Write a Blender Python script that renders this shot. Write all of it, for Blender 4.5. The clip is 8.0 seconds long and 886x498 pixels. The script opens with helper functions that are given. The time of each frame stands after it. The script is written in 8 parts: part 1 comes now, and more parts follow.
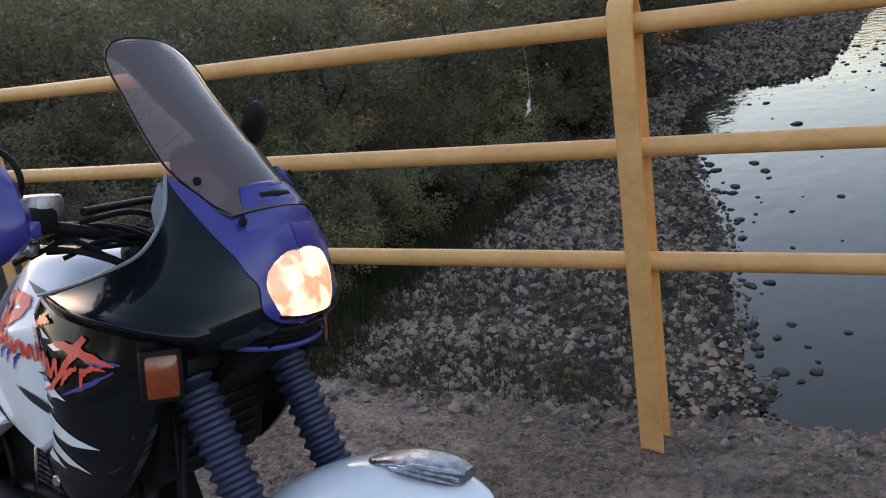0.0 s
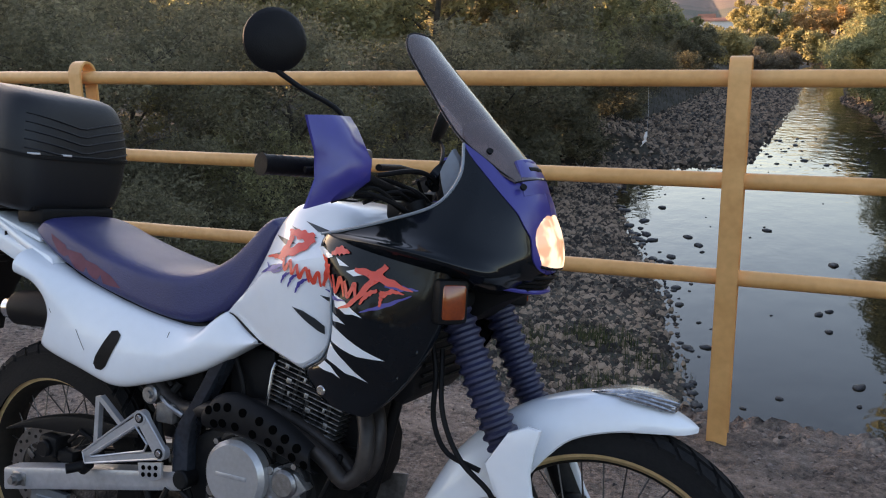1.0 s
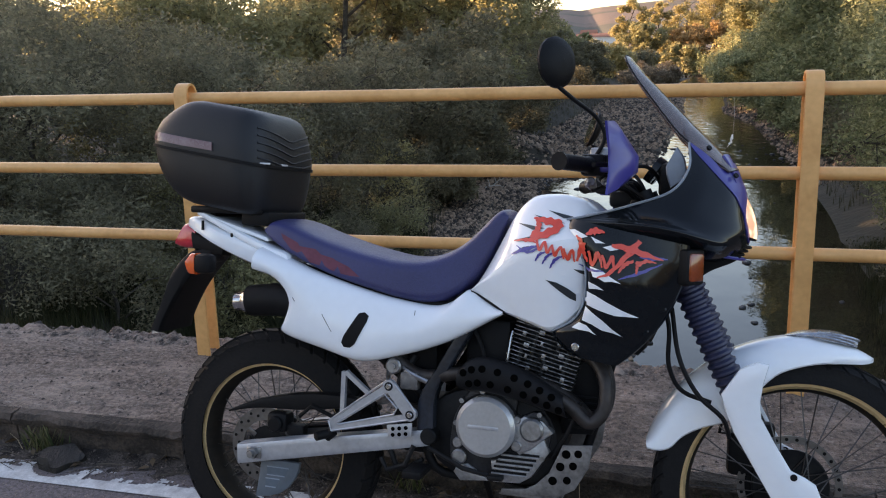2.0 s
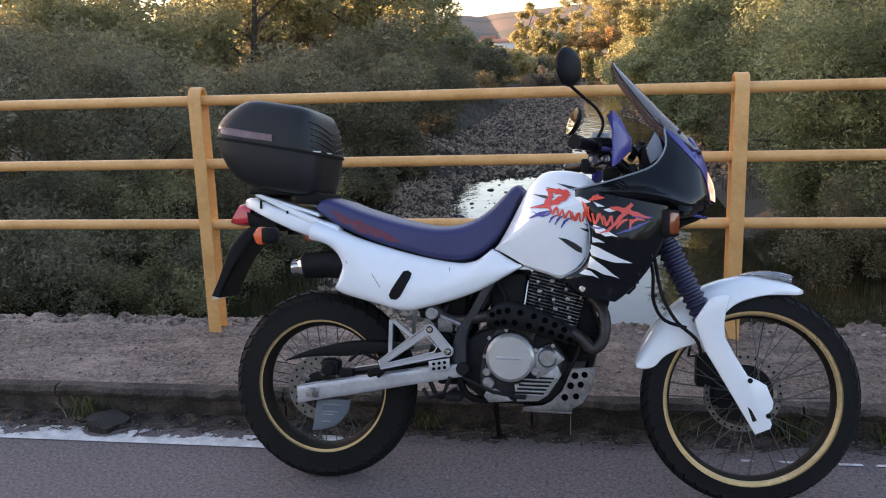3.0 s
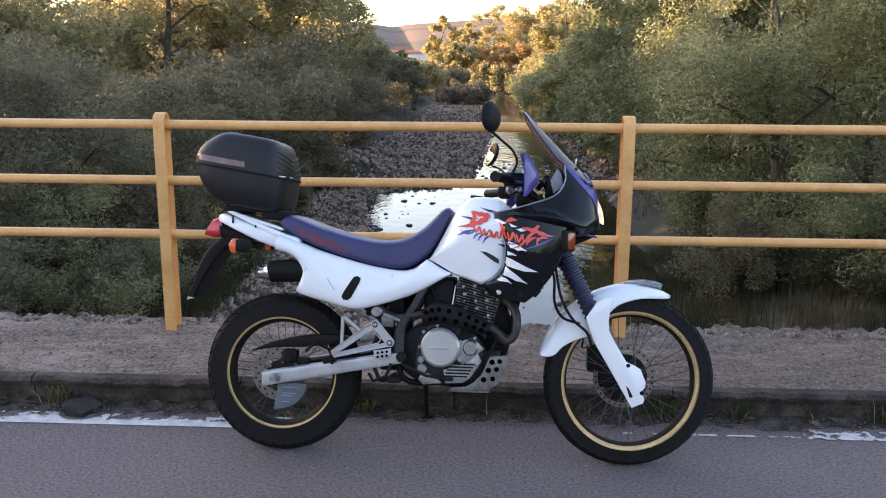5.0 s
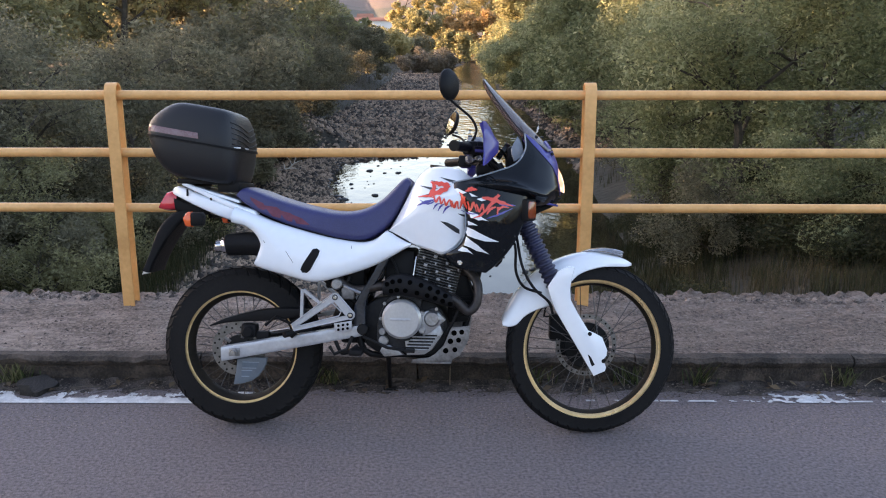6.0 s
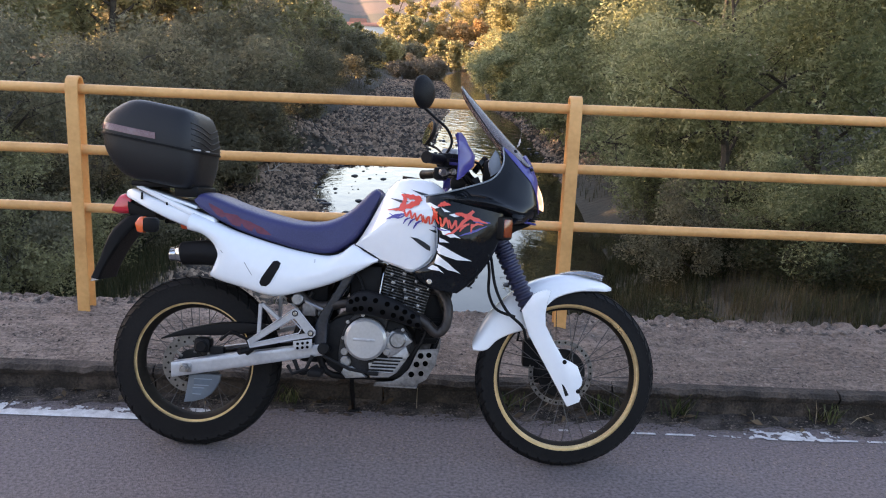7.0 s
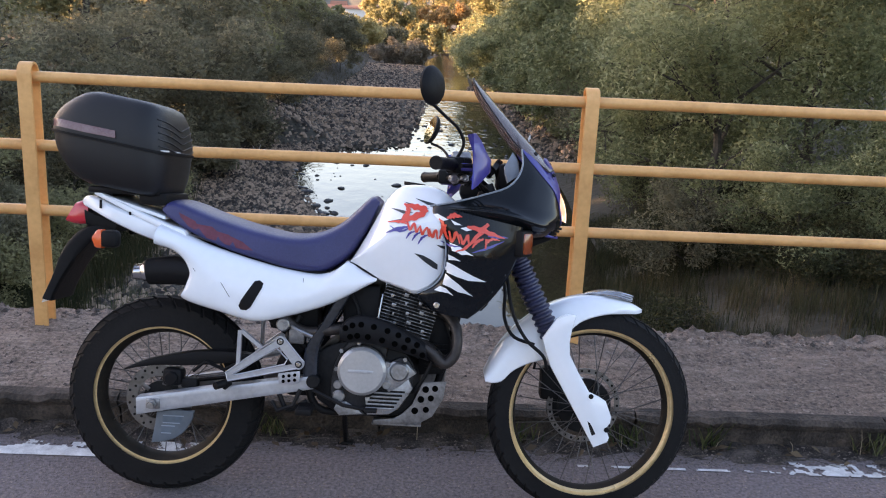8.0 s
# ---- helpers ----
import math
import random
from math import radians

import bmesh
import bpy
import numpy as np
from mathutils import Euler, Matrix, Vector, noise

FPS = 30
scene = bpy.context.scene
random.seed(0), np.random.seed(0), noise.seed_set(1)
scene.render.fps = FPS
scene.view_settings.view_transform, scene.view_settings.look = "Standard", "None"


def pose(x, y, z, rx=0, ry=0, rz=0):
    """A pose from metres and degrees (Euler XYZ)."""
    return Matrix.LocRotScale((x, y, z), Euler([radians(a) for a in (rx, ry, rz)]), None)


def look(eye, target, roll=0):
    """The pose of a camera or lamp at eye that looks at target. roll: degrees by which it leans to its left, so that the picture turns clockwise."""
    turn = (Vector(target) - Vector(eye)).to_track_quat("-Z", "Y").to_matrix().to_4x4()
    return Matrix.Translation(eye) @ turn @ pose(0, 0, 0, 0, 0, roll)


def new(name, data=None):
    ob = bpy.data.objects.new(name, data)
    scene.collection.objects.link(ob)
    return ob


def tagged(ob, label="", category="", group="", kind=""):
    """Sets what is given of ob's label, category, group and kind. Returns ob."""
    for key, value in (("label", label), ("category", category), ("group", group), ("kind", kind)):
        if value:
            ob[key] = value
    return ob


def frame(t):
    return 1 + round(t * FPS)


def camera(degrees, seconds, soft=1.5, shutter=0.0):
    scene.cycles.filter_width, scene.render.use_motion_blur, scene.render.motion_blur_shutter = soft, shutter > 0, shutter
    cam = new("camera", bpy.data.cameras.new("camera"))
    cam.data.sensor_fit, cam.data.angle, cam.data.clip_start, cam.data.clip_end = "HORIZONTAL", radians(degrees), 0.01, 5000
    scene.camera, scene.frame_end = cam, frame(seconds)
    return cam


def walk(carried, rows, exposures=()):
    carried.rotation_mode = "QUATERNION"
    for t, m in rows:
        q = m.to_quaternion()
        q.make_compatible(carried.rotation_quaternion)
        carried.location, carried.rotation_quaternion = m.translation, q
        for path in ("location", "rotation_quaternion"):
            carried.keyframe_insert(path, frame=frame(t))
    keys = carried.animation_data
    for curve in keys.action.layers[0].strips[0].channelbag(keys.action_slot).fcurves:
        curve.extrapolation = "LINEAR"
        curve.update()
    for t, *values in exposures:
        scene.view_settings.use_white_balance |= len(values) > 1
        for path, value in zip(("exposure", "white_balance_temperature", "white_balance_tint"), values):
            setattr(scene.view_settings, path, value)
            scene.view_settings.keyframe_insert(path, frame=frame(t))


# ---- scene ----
cam = camera(54.8, 8.0, soft=1.1)
PATH = [
    (0, (1.411, -0.962, 1.406), (0.488, 0.718, 0.838), -8.3),
    (0.5, (1.266, -1.293, 1.406), (0.284, 0.384, 0.936), -5.5),
    (1, (1.021, -1.533, 1.388), (0.273, 0.262, 0.919), -0.9),
    (1.5, (0.642, -1.775, 1.409), (0.032, 0.072, 0.942), -1.6),
    (2, (0.409, -2.145, 1.415), (-0.111, -0.263, 0.978), -1.6),
    (2.2, (0.328, -2.244, 1.402), (-0.181, -0.356, 0.982), -2.4),
    (3.3, (0.156, -2.916, 1.433), (-0.07, -0.976, 1.002), -1.1),
    (3.5, (0.187, -2.988, 1.425), (-0.009, -1.042, 1.007), -1.0),
    (4, (0.198, -3.184, 1.499), (0.026, -1.231, 1.103), -1.6),
    (4.2, (0.145, -3.261, 1.53), (-0.01, -1.306, 1.137), -1.1),
    (5.3, (0.126, -3.385, 1.57), (0.046, -1.436, 1.131), 0.2),
    (5.5, (0.141, -3.364, 1.565), (0.077, -1.42, 1.101), -0.1),
    (6, (0.154, -3.343, 1.566), (0.135, -1.402, 1.084), -0.0),
    (6.5, (0.156, -3.32, 1.581), (0.157, -1.375, 1.118), 0.8),
    (7, (0.206, -3.142, 1.556), (0.223, -1.197, 1.092), 2.4),
    (7.5, (0.245, -2.92, 1.55), (0.282, -0.978, 1.073), 3.5),
    (8, (0.117, -2.704, 1.556), (0.18, -0.768, 1.059), 2.8),
]
walk(cam, [(t, look(eye, target, roll)) for t, eye, target, roll in PATH],
     [(0.0, 2.0, 7500, 26), (2.0, 2.05, 7300, 26), (3.5, 2.4, 7250, 28), (5.5, 2.55, 7200, 28), (8.0, 2.55, 7300, 30)])

# exposure and sky
SUN_AZ, SUN_EL = -70.0, 5.0


def make_world():
    w = bpy.data.worlds.new("sky")
    w.use_nodes = True
    nt = w.node_tree
    sky = nt.nodes.new("ShaderNodeTexSky")
    sky.sky_type, sky.sun_disc = "NISHITA", False
    sky.sun_elevation, sky.sun_rotation = radians(SUN_EL + 4), radians(SUN_AZ)
    sky.air_density, sky.dust_density, sky.ozone_density = 1.0, 1.3, 1.5
    bg = nt.nodes["Background"]
    bg.inputs[1].default_value = 0.15
    nt.links.new(sky.outputs[0], bg.inputs[0])
    scene.world = w


make_world()
sun = new("sun", bpy.data.lights.new("sun", "SUN"))
sun.data.energy, sun.data.angle, sun.data.color = 5.0, radians(0.6), (1.0, 0.72, 0.42)
_a, _e = radians(SUN_AZ), radians(SUN_EL)
sun.matrix_world = look((0, 0, 30), (-math.sin(_a) * math.cos(_e), -math.cos(_a) * math.cos(_e), 30 - math.sin(_e)))


# ---------------------------------------------------------------- materials
def material(name, base, rough=0.6, metal=0.0, dark=None, scale=6.0, fine=60.0, bump=0.0, bump_scale=80.0,
             mix=0.5, coat=0.0, island=0.0, piece=0.0, spec=0.5, rough_var=0.1, lo=0.55, hi=1.05):
    """A surface with broad stains, fine grain and relief; island/piece vary loose pieces."""
    m = bpy.data.materials.new(name)
    m.use_nodes = True
    nt = m.node_tree
    N, L = nt.nodes, nt.links
    bsdf = N["Principled BSDF"]
    dark = dark or tuple(c * 0.6 for c in base)
    tc = N.new("ShaderNodeTexCoord")
    n1, n2 = N.new("ShaderNodeTexNoise"), N.new("ShaderNodeTexNoise")
    n1.inputs["Scale"].default_value, n1.inputs["Detail"].default_value = scale, 5
    n2.inputs["Scale"].default_value, n2.inputs["Detail"].default_value = fine, 4
    for n in (n1, n2):
        L.new(tc.outputs["Object"], n.inputs["Vector"])
    add = N.new("ShaderNodeMath")
    add.operation = "MULTIPLY_ADD"
    L.new(n2.outputs["Fac"], add.inputs[0])
    add.inputs[1].default_value = 0.6
    L.new(n1.outputs["Fac"], add.inputs[2])
    ramp = N.new("ShaderNodeMapRange")
    ramp.inputs["From Min"].default_value, ramp.inputs["From Max"].default_value = lo, hi
    ramp.inputs["To Max"].default_value = mix * 2
    L.new(add.outputs[0], ramp.inputs["Value"])
    val = ramp.outputs[0]
    if island or piece:
        src = N.new("ShaderNodeNewGeometry" if island else "ShaderNodeObjectInfo")
        am = N.new("ShaderNodeMath")
        am.operation = "MULTIPLY_ADD"
        L.new(src.outputs["Random Per Island" if island else "Random"], am.inputs[0])
        am.inputs[1].default_value = island or piece
        L.new(val, am.inputs[2])
        sb = N.new("ShaderNodeMath")
        sb.operation = "SUBTRACT"
        L.new(am.outputs[0], sb.inputs[0])
        sb.inputs[1].default_value = (island or piece) * 0.5
        val = sb.outputs[0]
    cm = N.new("ShaderNodeMix")
    cm.data_type = "RGBA"
    cm.inputs[6].default_value, cm.inputs[7].default_value = (*base, 1), (*dark, 1)
    L.new(val, cm.inputs[0])
    L.new(cm.outputs[2], bsdf.inputs["Base Color"])
    rr = N.new("ShaderNodeMapRange")
    rr.inputs["To Min"].default_value, rr.inputs["To Max"].default_value = max(0.02, rough - rough_var), min(1, rough + rough_var)
    L.new(n1.outputs["Fac"], rr.inputs["Value"])
    L.new(rr.outputs[0], bsdf.inputs["Roughness"])
    bsdf.inputs["Metallic"].default_value = metal
    bsdf.inputs["Coat Weight"].default_value = coat
    bsdf.inputs["Specular IOR Level"].default_value = spec
    if bump:
        n3 = N.new("ShaderNodeTexNoise")
        n3.inputs["Scale"].default_value, n3.inputs["Detail"].default_value = bump_scale, 6
        L.new(tc.outputs["Object"], n3.inputs["Vector"])
        b = N.new("ShaderNodeBump")
        b.inputs["Strength"].default_value, b.inputs["Distance"].default_value = 1.0, bump
        L.new(n3.outputs["Fac"], b.inputs["Height"])
        L.new(b.outputs[0], bsdf.inputs["Normal"])
    return m


def leaf_material(name, a, b, c, through_light=0.55):
    m = bpy.data.materials.new(name)
    m.use_nodes = True
    nt = m.node_tree
    N, L = nt.nodes, nt.links
    bsdf, out = N["Principled BSDF"], N["Material Output"]
    geo = N.new("ShaderNodeNewGeometry")
    tc = N.new("ShaderNodeTexCoord")
    nz = N.new("ShaderNodeTexNoise")
    nz.inputs["Scale"].default_value = 0.9
    L.new(tc.outputs["Object"], nz.inputs["Vector"])
    ma = N.new("ShaderNodeMath")
    ma.operation = "MULTIPLY_ADD"
    L.new(geo.outputs["Random Per Island"], ma.inputs[0])
    ma.inputs[1].default_value = 0.55
    mb = N.new("ShaderNodeMath")
    mb.operation = "MULTIPLY_ADD"
    L.new(nz.outputs["Fac"], mb.inputs[0])
    mb.inputs[1].default_value, mb.inputs[2].default_value = 1.6, -0.6
    L.new(mb.outputs[0], ma.inputs[2])
    ramp = N.new("ShaderNodeValToRGB")
    el = ramp.color_ramp.elements
    el[0].position, el[0].color = 0.1, (*a, 1)
    el[1].position, el[1].color = 0.9, (*c, 1)
    mid = el.new(0.5)
    mid.color = (*b, 1)
    L.new(ma.outputs[0], ramp.inputs[0])
    L.new(ramp.outputs[0], bsdf.inputs["Base Color"])
    bsdf.inputs["Roughness"].default_value = 0.65
    bsdf.inputs["Specular IOR Level"].default_value = 0.25
    tr = N.new("ShaderNodeBsdfTranslucent")
    L.new(ramp.outputs[0], tr.inputs[0])
    mx = N.new("ShaderNodeMixShader")
    mx.inputs[0].default_value = through_light
    L.new(bsdf.outputs[0], mx.inputs[1])
    L.new(tr.outputs[0], mx.inputs[2])
    L.new(mx.outputs[0], out.inputs[0])
    return m


ASPHALT = material("asphalt", (0.250, 0.205, 0.202), 0.85, dark=(0.070, 0.058, 0.058), scale=75, fine=330, bump=0.012, bump_scale=170, mix=0.5, lo=0.55, hi=1.08)
def concrete_material():
    """Weathered concrete: blotches, streaks of dust, exposed stones and pits."""
    m = material("worn_concrete", (0.38, 0.280, 0.222), 0.92, dark=(0.080, 0.058, 0.046), scale=55, fine=230, bump=0.022, bump_scale=150, mix=0.55, lo=0.60, hi=1.0)
    N, L = m.node_tree.nodes, m.node_tree.links
    bsdf = N["Principled BSDF"]
    near = bsdf.inputs["Base Color"].links[0].from_socket
    tc, mp = N.new("ShaderNodeTexCoord"), N.new("ShaderNodeMapping")
    mp.inputs["Scale"].default_value = (1.0, 2.6, 1.0)
    L.new(tc.outputs["Object"], mp.inputs[0])
    for sc, lo, hi, tint, amount in ((2.2, 0.46, 0.70, (0.64, 0.50, 0.41, 1), 0.5), (5.5, 0.50, 0.72, (0.06, 0.048, 0.04, 1), 0.62), (19.0, 0.60, 0.70, (0.70, 0.62, 0.56, 1), 0.55), (27.0, 0.62, 0.70, (0.03, 0.026, 0.022, 1), 0.7)):
        nz, mr, mx = N.new("ShaderNodeTexNoise"), N.new("ShaderNodeMapRange"), N.new("ShaderNodeMix")
        nz.inputs["Scale"].default_value, nz.inputs["Detail"].default_value, nz.inputs["Roughness"].default_value = sc, 6, 0.65
        L.new(mp.outputs[0], nz.inputs["Vector"])
        mr.inputs["From Min"].default_value, mr.inputs["From Max"].default_value, mr.inputs["To Max"].default_value = lo, hi, amount
        L.new(nz.outputs[0], mr.inputs["Value"])
        mx.data_type = "RGBA"
        L.new(mr.outputs[0], mx.inputs[0])
        L.new(near, mx.inputs[6])
        mx.inputs[7].default_value = tint
        near = mx.outputs[2]
    # a spread of dried brown mud that thickens along the walkway
    wob, add, mr, mx, sp = N.new("ShaderNodeTexNoise"), N.new("ShaderNodeMath"), N.new("ShaderNodeMapRange"), N.new("ShaderNodeMix"), N.new("ShaderNodeSeparateXYZ")
    wob.inputs["Scale"].default_value, wob.inputs["Detail"].default_value = 3.0, 7
    add.operation = "MULTIPLY_ADD"
    add.inputs[1].default_value = 2.6
    L.new(tc.outputs["Object"], wob.inputs["Vector"])
    L.new(tc.outputs["Object"], sp.inputs[0])
    L.new(wob.outputs[0], add.inputs[0])
    L.new(sp.outputs[0], add.inputs[2])
    mr.inputs["From Min"].default_value, mr.inputs["From Max"].default_value, mr.inputs["To Max"].default_value = 1.25, 1.95, 0.36
    L.new(add.outputs[0], mr.inputs["Value"])
    mx.data_type = "RGBA"
    L.new(mr.outputs[0], mx.inputs[0])
    L.new(near, mx.inputs[6])
    mud = N.new("ShaderNodeTexNoise")
    mud.inputs["Scale"].default_value, mud.inputs["Detail"].default_value = 40, 6
    rp = N.new("ShaderNodeValToRGB")
    e = rp.color_ramp.elements
    e[0].position, e[0].color = 0.38, (0.040, 0.031, 0.025, 1)
    e[1].position, e[1].color = 0.66, (0.185, 0.142, 0.110, 1)
    L.new(tc.outputs["Object"], mud.inputs["Vector"])
    L.new(mud.outputs[0], rp.inputs[0])
    L.new(rp.outputs[0], mx.inputs[7])
    L.new(mx.outputs[2], bsdf.inputs["Base Color"])
    return m


CONCRETE = concrete_material()
# dark brown concrete, deepened to include the shade under the motorcycle
KERB = material("shaded_kerb_concrete", (0.098, 0.072, 0.056), 0.9, dark=(0.022, 0.017, 0.013), scale=9.0, fine=90, bump=0.012, bump_scale=80, mix=0.7, piece=0.3)
DIRT = material("gutter_dirt", (0.150, 0.116, 0.094), 0.95, dark=(0.022, 0.017, 0.014), scale=12, fine=140, bump=0.015, bump_scale=120, mix=0.7)
PAINT = material("road_paint", (0.68, 0.68, 0.66), 0.8, dark=(0.35, 0.34, 0.33), scale=20, fine=150, bump=0.002, bump_scale=200, mix=0.45)
YELLOW = material("yellow_paint", (0.82, 0.44, 0.165), 0.42, dark=(0.62, 0.305, 0.10), scale=7, fine=45, bump=0.0006, bump_scale=90, mix=0.45)
STONE = material("river_cobble", (0.38, 0.262, 0.172), 0.8, dark=(0.024, 0.017, 0.011), scale=0.9, fine=50, mix=0.6, island=1.7)
WETSTONE = material("wet_stone", (0.045, 0.043, 0.045), 0.35, dark=(0.02, 0.02, 0.02), scale=9, fine=50, mix=0.5, piece=0.5, bump=0.006, bump_scale=30)
BARK = material("bark", (0.10, 0.08, 0.06), 0.9, dark=(0.035, 0.03, 0.024), scale=6, fine=40, bump=0.012, bump_scale=30, mix=0.5)
WILLOW = leaf_material("willow_leaves", (0.12, 0.135, 0.065), (0.235, 0.25, 0.125), (0.42, 0.43, 0.24))
DARKLEAF = leaf_material("dark_bush_leaves", (0.12, 0.108, 0.066), (0.205, 0.186, 0.115), (0.33, 0.295, 0.18))
AUTUMN = leaf_material("autumn_leaves", (0.26, 0.215, 0.09), (0.40, 0.335, 0.15), (0.52, 0.45, 0.23), 0.45)
RUST = leaf_material("rusty_leaves", (0.30, 0.19, 0.08), (0.44, 0.28, 0.12), (0.55, 0.37, 0.18), 0.45)
OLIVE = leaf_material("olive_leaves", (0.18, 0.17, 0.085), (0.29, 0.27, 0.135), (0.42, 0.385, 0.20))
DRYBUSH = leaf_material("dry_bush_leaves", (0.15, 0.125, 0.09), (0.24, 0.20, 0.145), (0.33, 0.29, 0.21), 0.35)
GRASS = leaf_material("bank_grass", (0.030, 0.035, 0.014), (0.055, 0.056, 0.024), (0.15, 0.118, 0.062), 0.3)
BANKGRASS = leaf_material("mixed_bank_grass", (0.022, 0.028, 0.011), (0.048, 0.052, 0.020), (0.12, 0.095, 0.045), 0.3)
BRAMBLE = leaf_material("bramble_leaves", (0.028, 0.033, 0.014), (0.062, 0.062, 0.025), (0.15, 0.115, 0.050), 0.35)
DRYGRASS = leaf_material("dry_bank_grass", (0.045, 0.036, 0.020), (0.085, 0.066, 0.036), (0.19, 0.145, 0.085), 0.3)
WALLWHITE = material("white_render", (0.75, 0.73, 0.70), 0.8, scale=0.5, fine=4, mix=0.2)
ROOFTILE = material("clay_roof", (0.35, 0.14, 0.08), 0.85, scale=0.6, fine=5, mix=0.4)
FEATHER = material("white_paper", (0.8, 0.8, 0.78), 0.8, scale=30, fine=200, mix=0.15)


def water_material():
    m = bpy.data.materials.new("river_water")
    m.use_nodes = True
    N, L = m.node_tree.nodes, m.node_tree.links
    bsdf = N["Principled BSDF"]
    bsdf.inputs["Base Color"].default_value = (0.022, 0.018, 0.011, 1)
    bsdf.inputs["Roughness"].default_value = 0.03
    bsdf.inputs["IOR"].default_value = 1.33
    bsdf.inputs["Specular IOR Level"].default_value = 0.5
    tc = N.new("ShaderNodeTexCoord")
    mp = N.new("ShaderNodeMapping")
    mp.inputs["Scale"].default_value = (1.0, 0.55, 1.0)
    L.new(tc.outputs["Object"], mp.inputs[0])
    a, b = N.new("ShaderNodeTexNoise"), N.new("ShaderNodeTexNoise")
    a.inputs["Scale"].default_value, a.inputs["Detail"].default_value = 2.2, 3
    b.inputs["Scale"].default_value, b.inputs["Detail"].default_value = 0.25, 2
    L.new(mp.outputs[0], a.inputs[0])
    L.new(mp.outputs[0], b.inputs[0])
    mul = N.new("ShaderNodeMath")
    mul.operation = "MULTIPLY"
    L.new(a.outputs[0], mul.inputs[0])
    L.new(b.outputs[0], mul.inputs[1])
    bp = N.new("ShaderNodeBump")
    bp.inputs["Strength"].default_value, bp.inputs["Distance"].default_value = 1.0, 0.02
    sp = N.new("ShaderNodeSeparateXYZ")
    L.new(tc.outputs["Object"], sp.inputs[0])
    up = N.new("ShaderNodeMapRange")
    up.inputs["From Min"].default_value, up.inputs["From Max"].default_value = 24, 36
    up.inputs["To Min"].default_value, up.inputs["To Max"].default_value = 1.0, 5.0
    L.new(sp.outputs[1], up.inputs["Value"])
    mul2 = N.new("ShaderNodeMath")
    mul2.operation = "MULTIPLY"
    L.new(mul.outputs[0], mul2.inputs[0])
    L.new(up.outputs[0], mul2.inputs[1])
    L.new(mul2.outputs[0], bp.inputs["Height"])
    L.new(bp.outputs[0], bsdf.inputs["Normal"])
    return m


WATER = water_material()


# ---------------------------------------------------------------- mesh helpers
def link(name, bm, mat, parent=None, label="", smooth=True, sharp=38):
    me = bpy.data.meshes.new(name)
    bmesh.ops.recalc_face_normals(bm, faces=bm.faces)
    bm.to_mesh(me)
    bm.free()
    if smooth:
        me.polygons.foreach_set("use_smooth", [True] * len(me.polygons))
        me.set_sharp_from_angle(angle=radians(sharp))
    for mm in (mat if isinstance(mat, (list, tuple)) else [mat]):
        me.materials.append(mm)
    ob = new(name, me)
    ob.parent = parent
    if label:
        ob["label"] = label
    return ob


def part(name, bm, mat, parent, label=""):
    return link(name, bm, mat, parent, label)


def raw(name, verts, faces_n, mat, sides):
    """A large mesh from arrays: verts (n,3), faces (m,sides)."""
    me = bpy.data.meshes.new(name)
    v = np.asarray(verts, dtype=np.float32)
    fc = np.asarray(faces_n, dtype=np.int32)
    me.vertices.add(len(v))
    me.vertices.foreach_set("co", v.ravel())
    me.loops.add(fc.size)
    me.loops.foreach_set("vertex_index", fc.ravel())
    me.polygons.add(len(fc))
    me.polygons.foreach_set("loop_start", np.arange(0, fc.size, sides, dtype=np.int32))
    me.update(calc_edges=True)
    me.validate()
    me.materials.append(mat)
    return me


def tube(bm, pts, radii, sides=8, cap=True):
    """A round tube through pts."""
    pts = [Vector(p) for p in pts]
    if not isinstance(radii, (list, tuple)):
        radii = [radii] * len(pts)
    rings = []
    up = Vector((0.13, 0.31, 0.94)).normalized()
    side = None
    for i, p in enumerate(pts):
        d = (pts[min(i + 1, len(pts) - 1)] - pts[max(i - 1, 0)]).normalized()
        if side is None:
            side = d.cross(up if abs(d.dot(up)) < 0.95 else Vector((1, 0, 0))).normalized()
        side = (side - d * side.dot(d)).normalized()
        other = d.cross(side)
        rings.append([bm.verts.new(p + (side * math.cos(k * math.tau / sides) + other * math.sin(k * math.tau / sides)) * radii[i]) for k in range(sides)])
    for a, b in zip(rings, rings[1:]):
        for k in range(sides):
            bm.faces.new((a[k], a[(k + 1) % sides], b[(k + 1) % sides], b[k]))
    if cap:
        bm.faces.new(rings[0][::-1])
        bm.faces.new(rings[-1])
    return rings


def graft(bm, rings, host):
    """Join a limb's first ring to the nearest ring of the wood that bears it."""
    a = rings[0]
    c = sum((v.co for v in a), Vector()) / len(a)
    near = min((v for r in host for v in r), key=lambda v: (v.co - c).length)
    bm.faces.new((a[0], a[1], near))


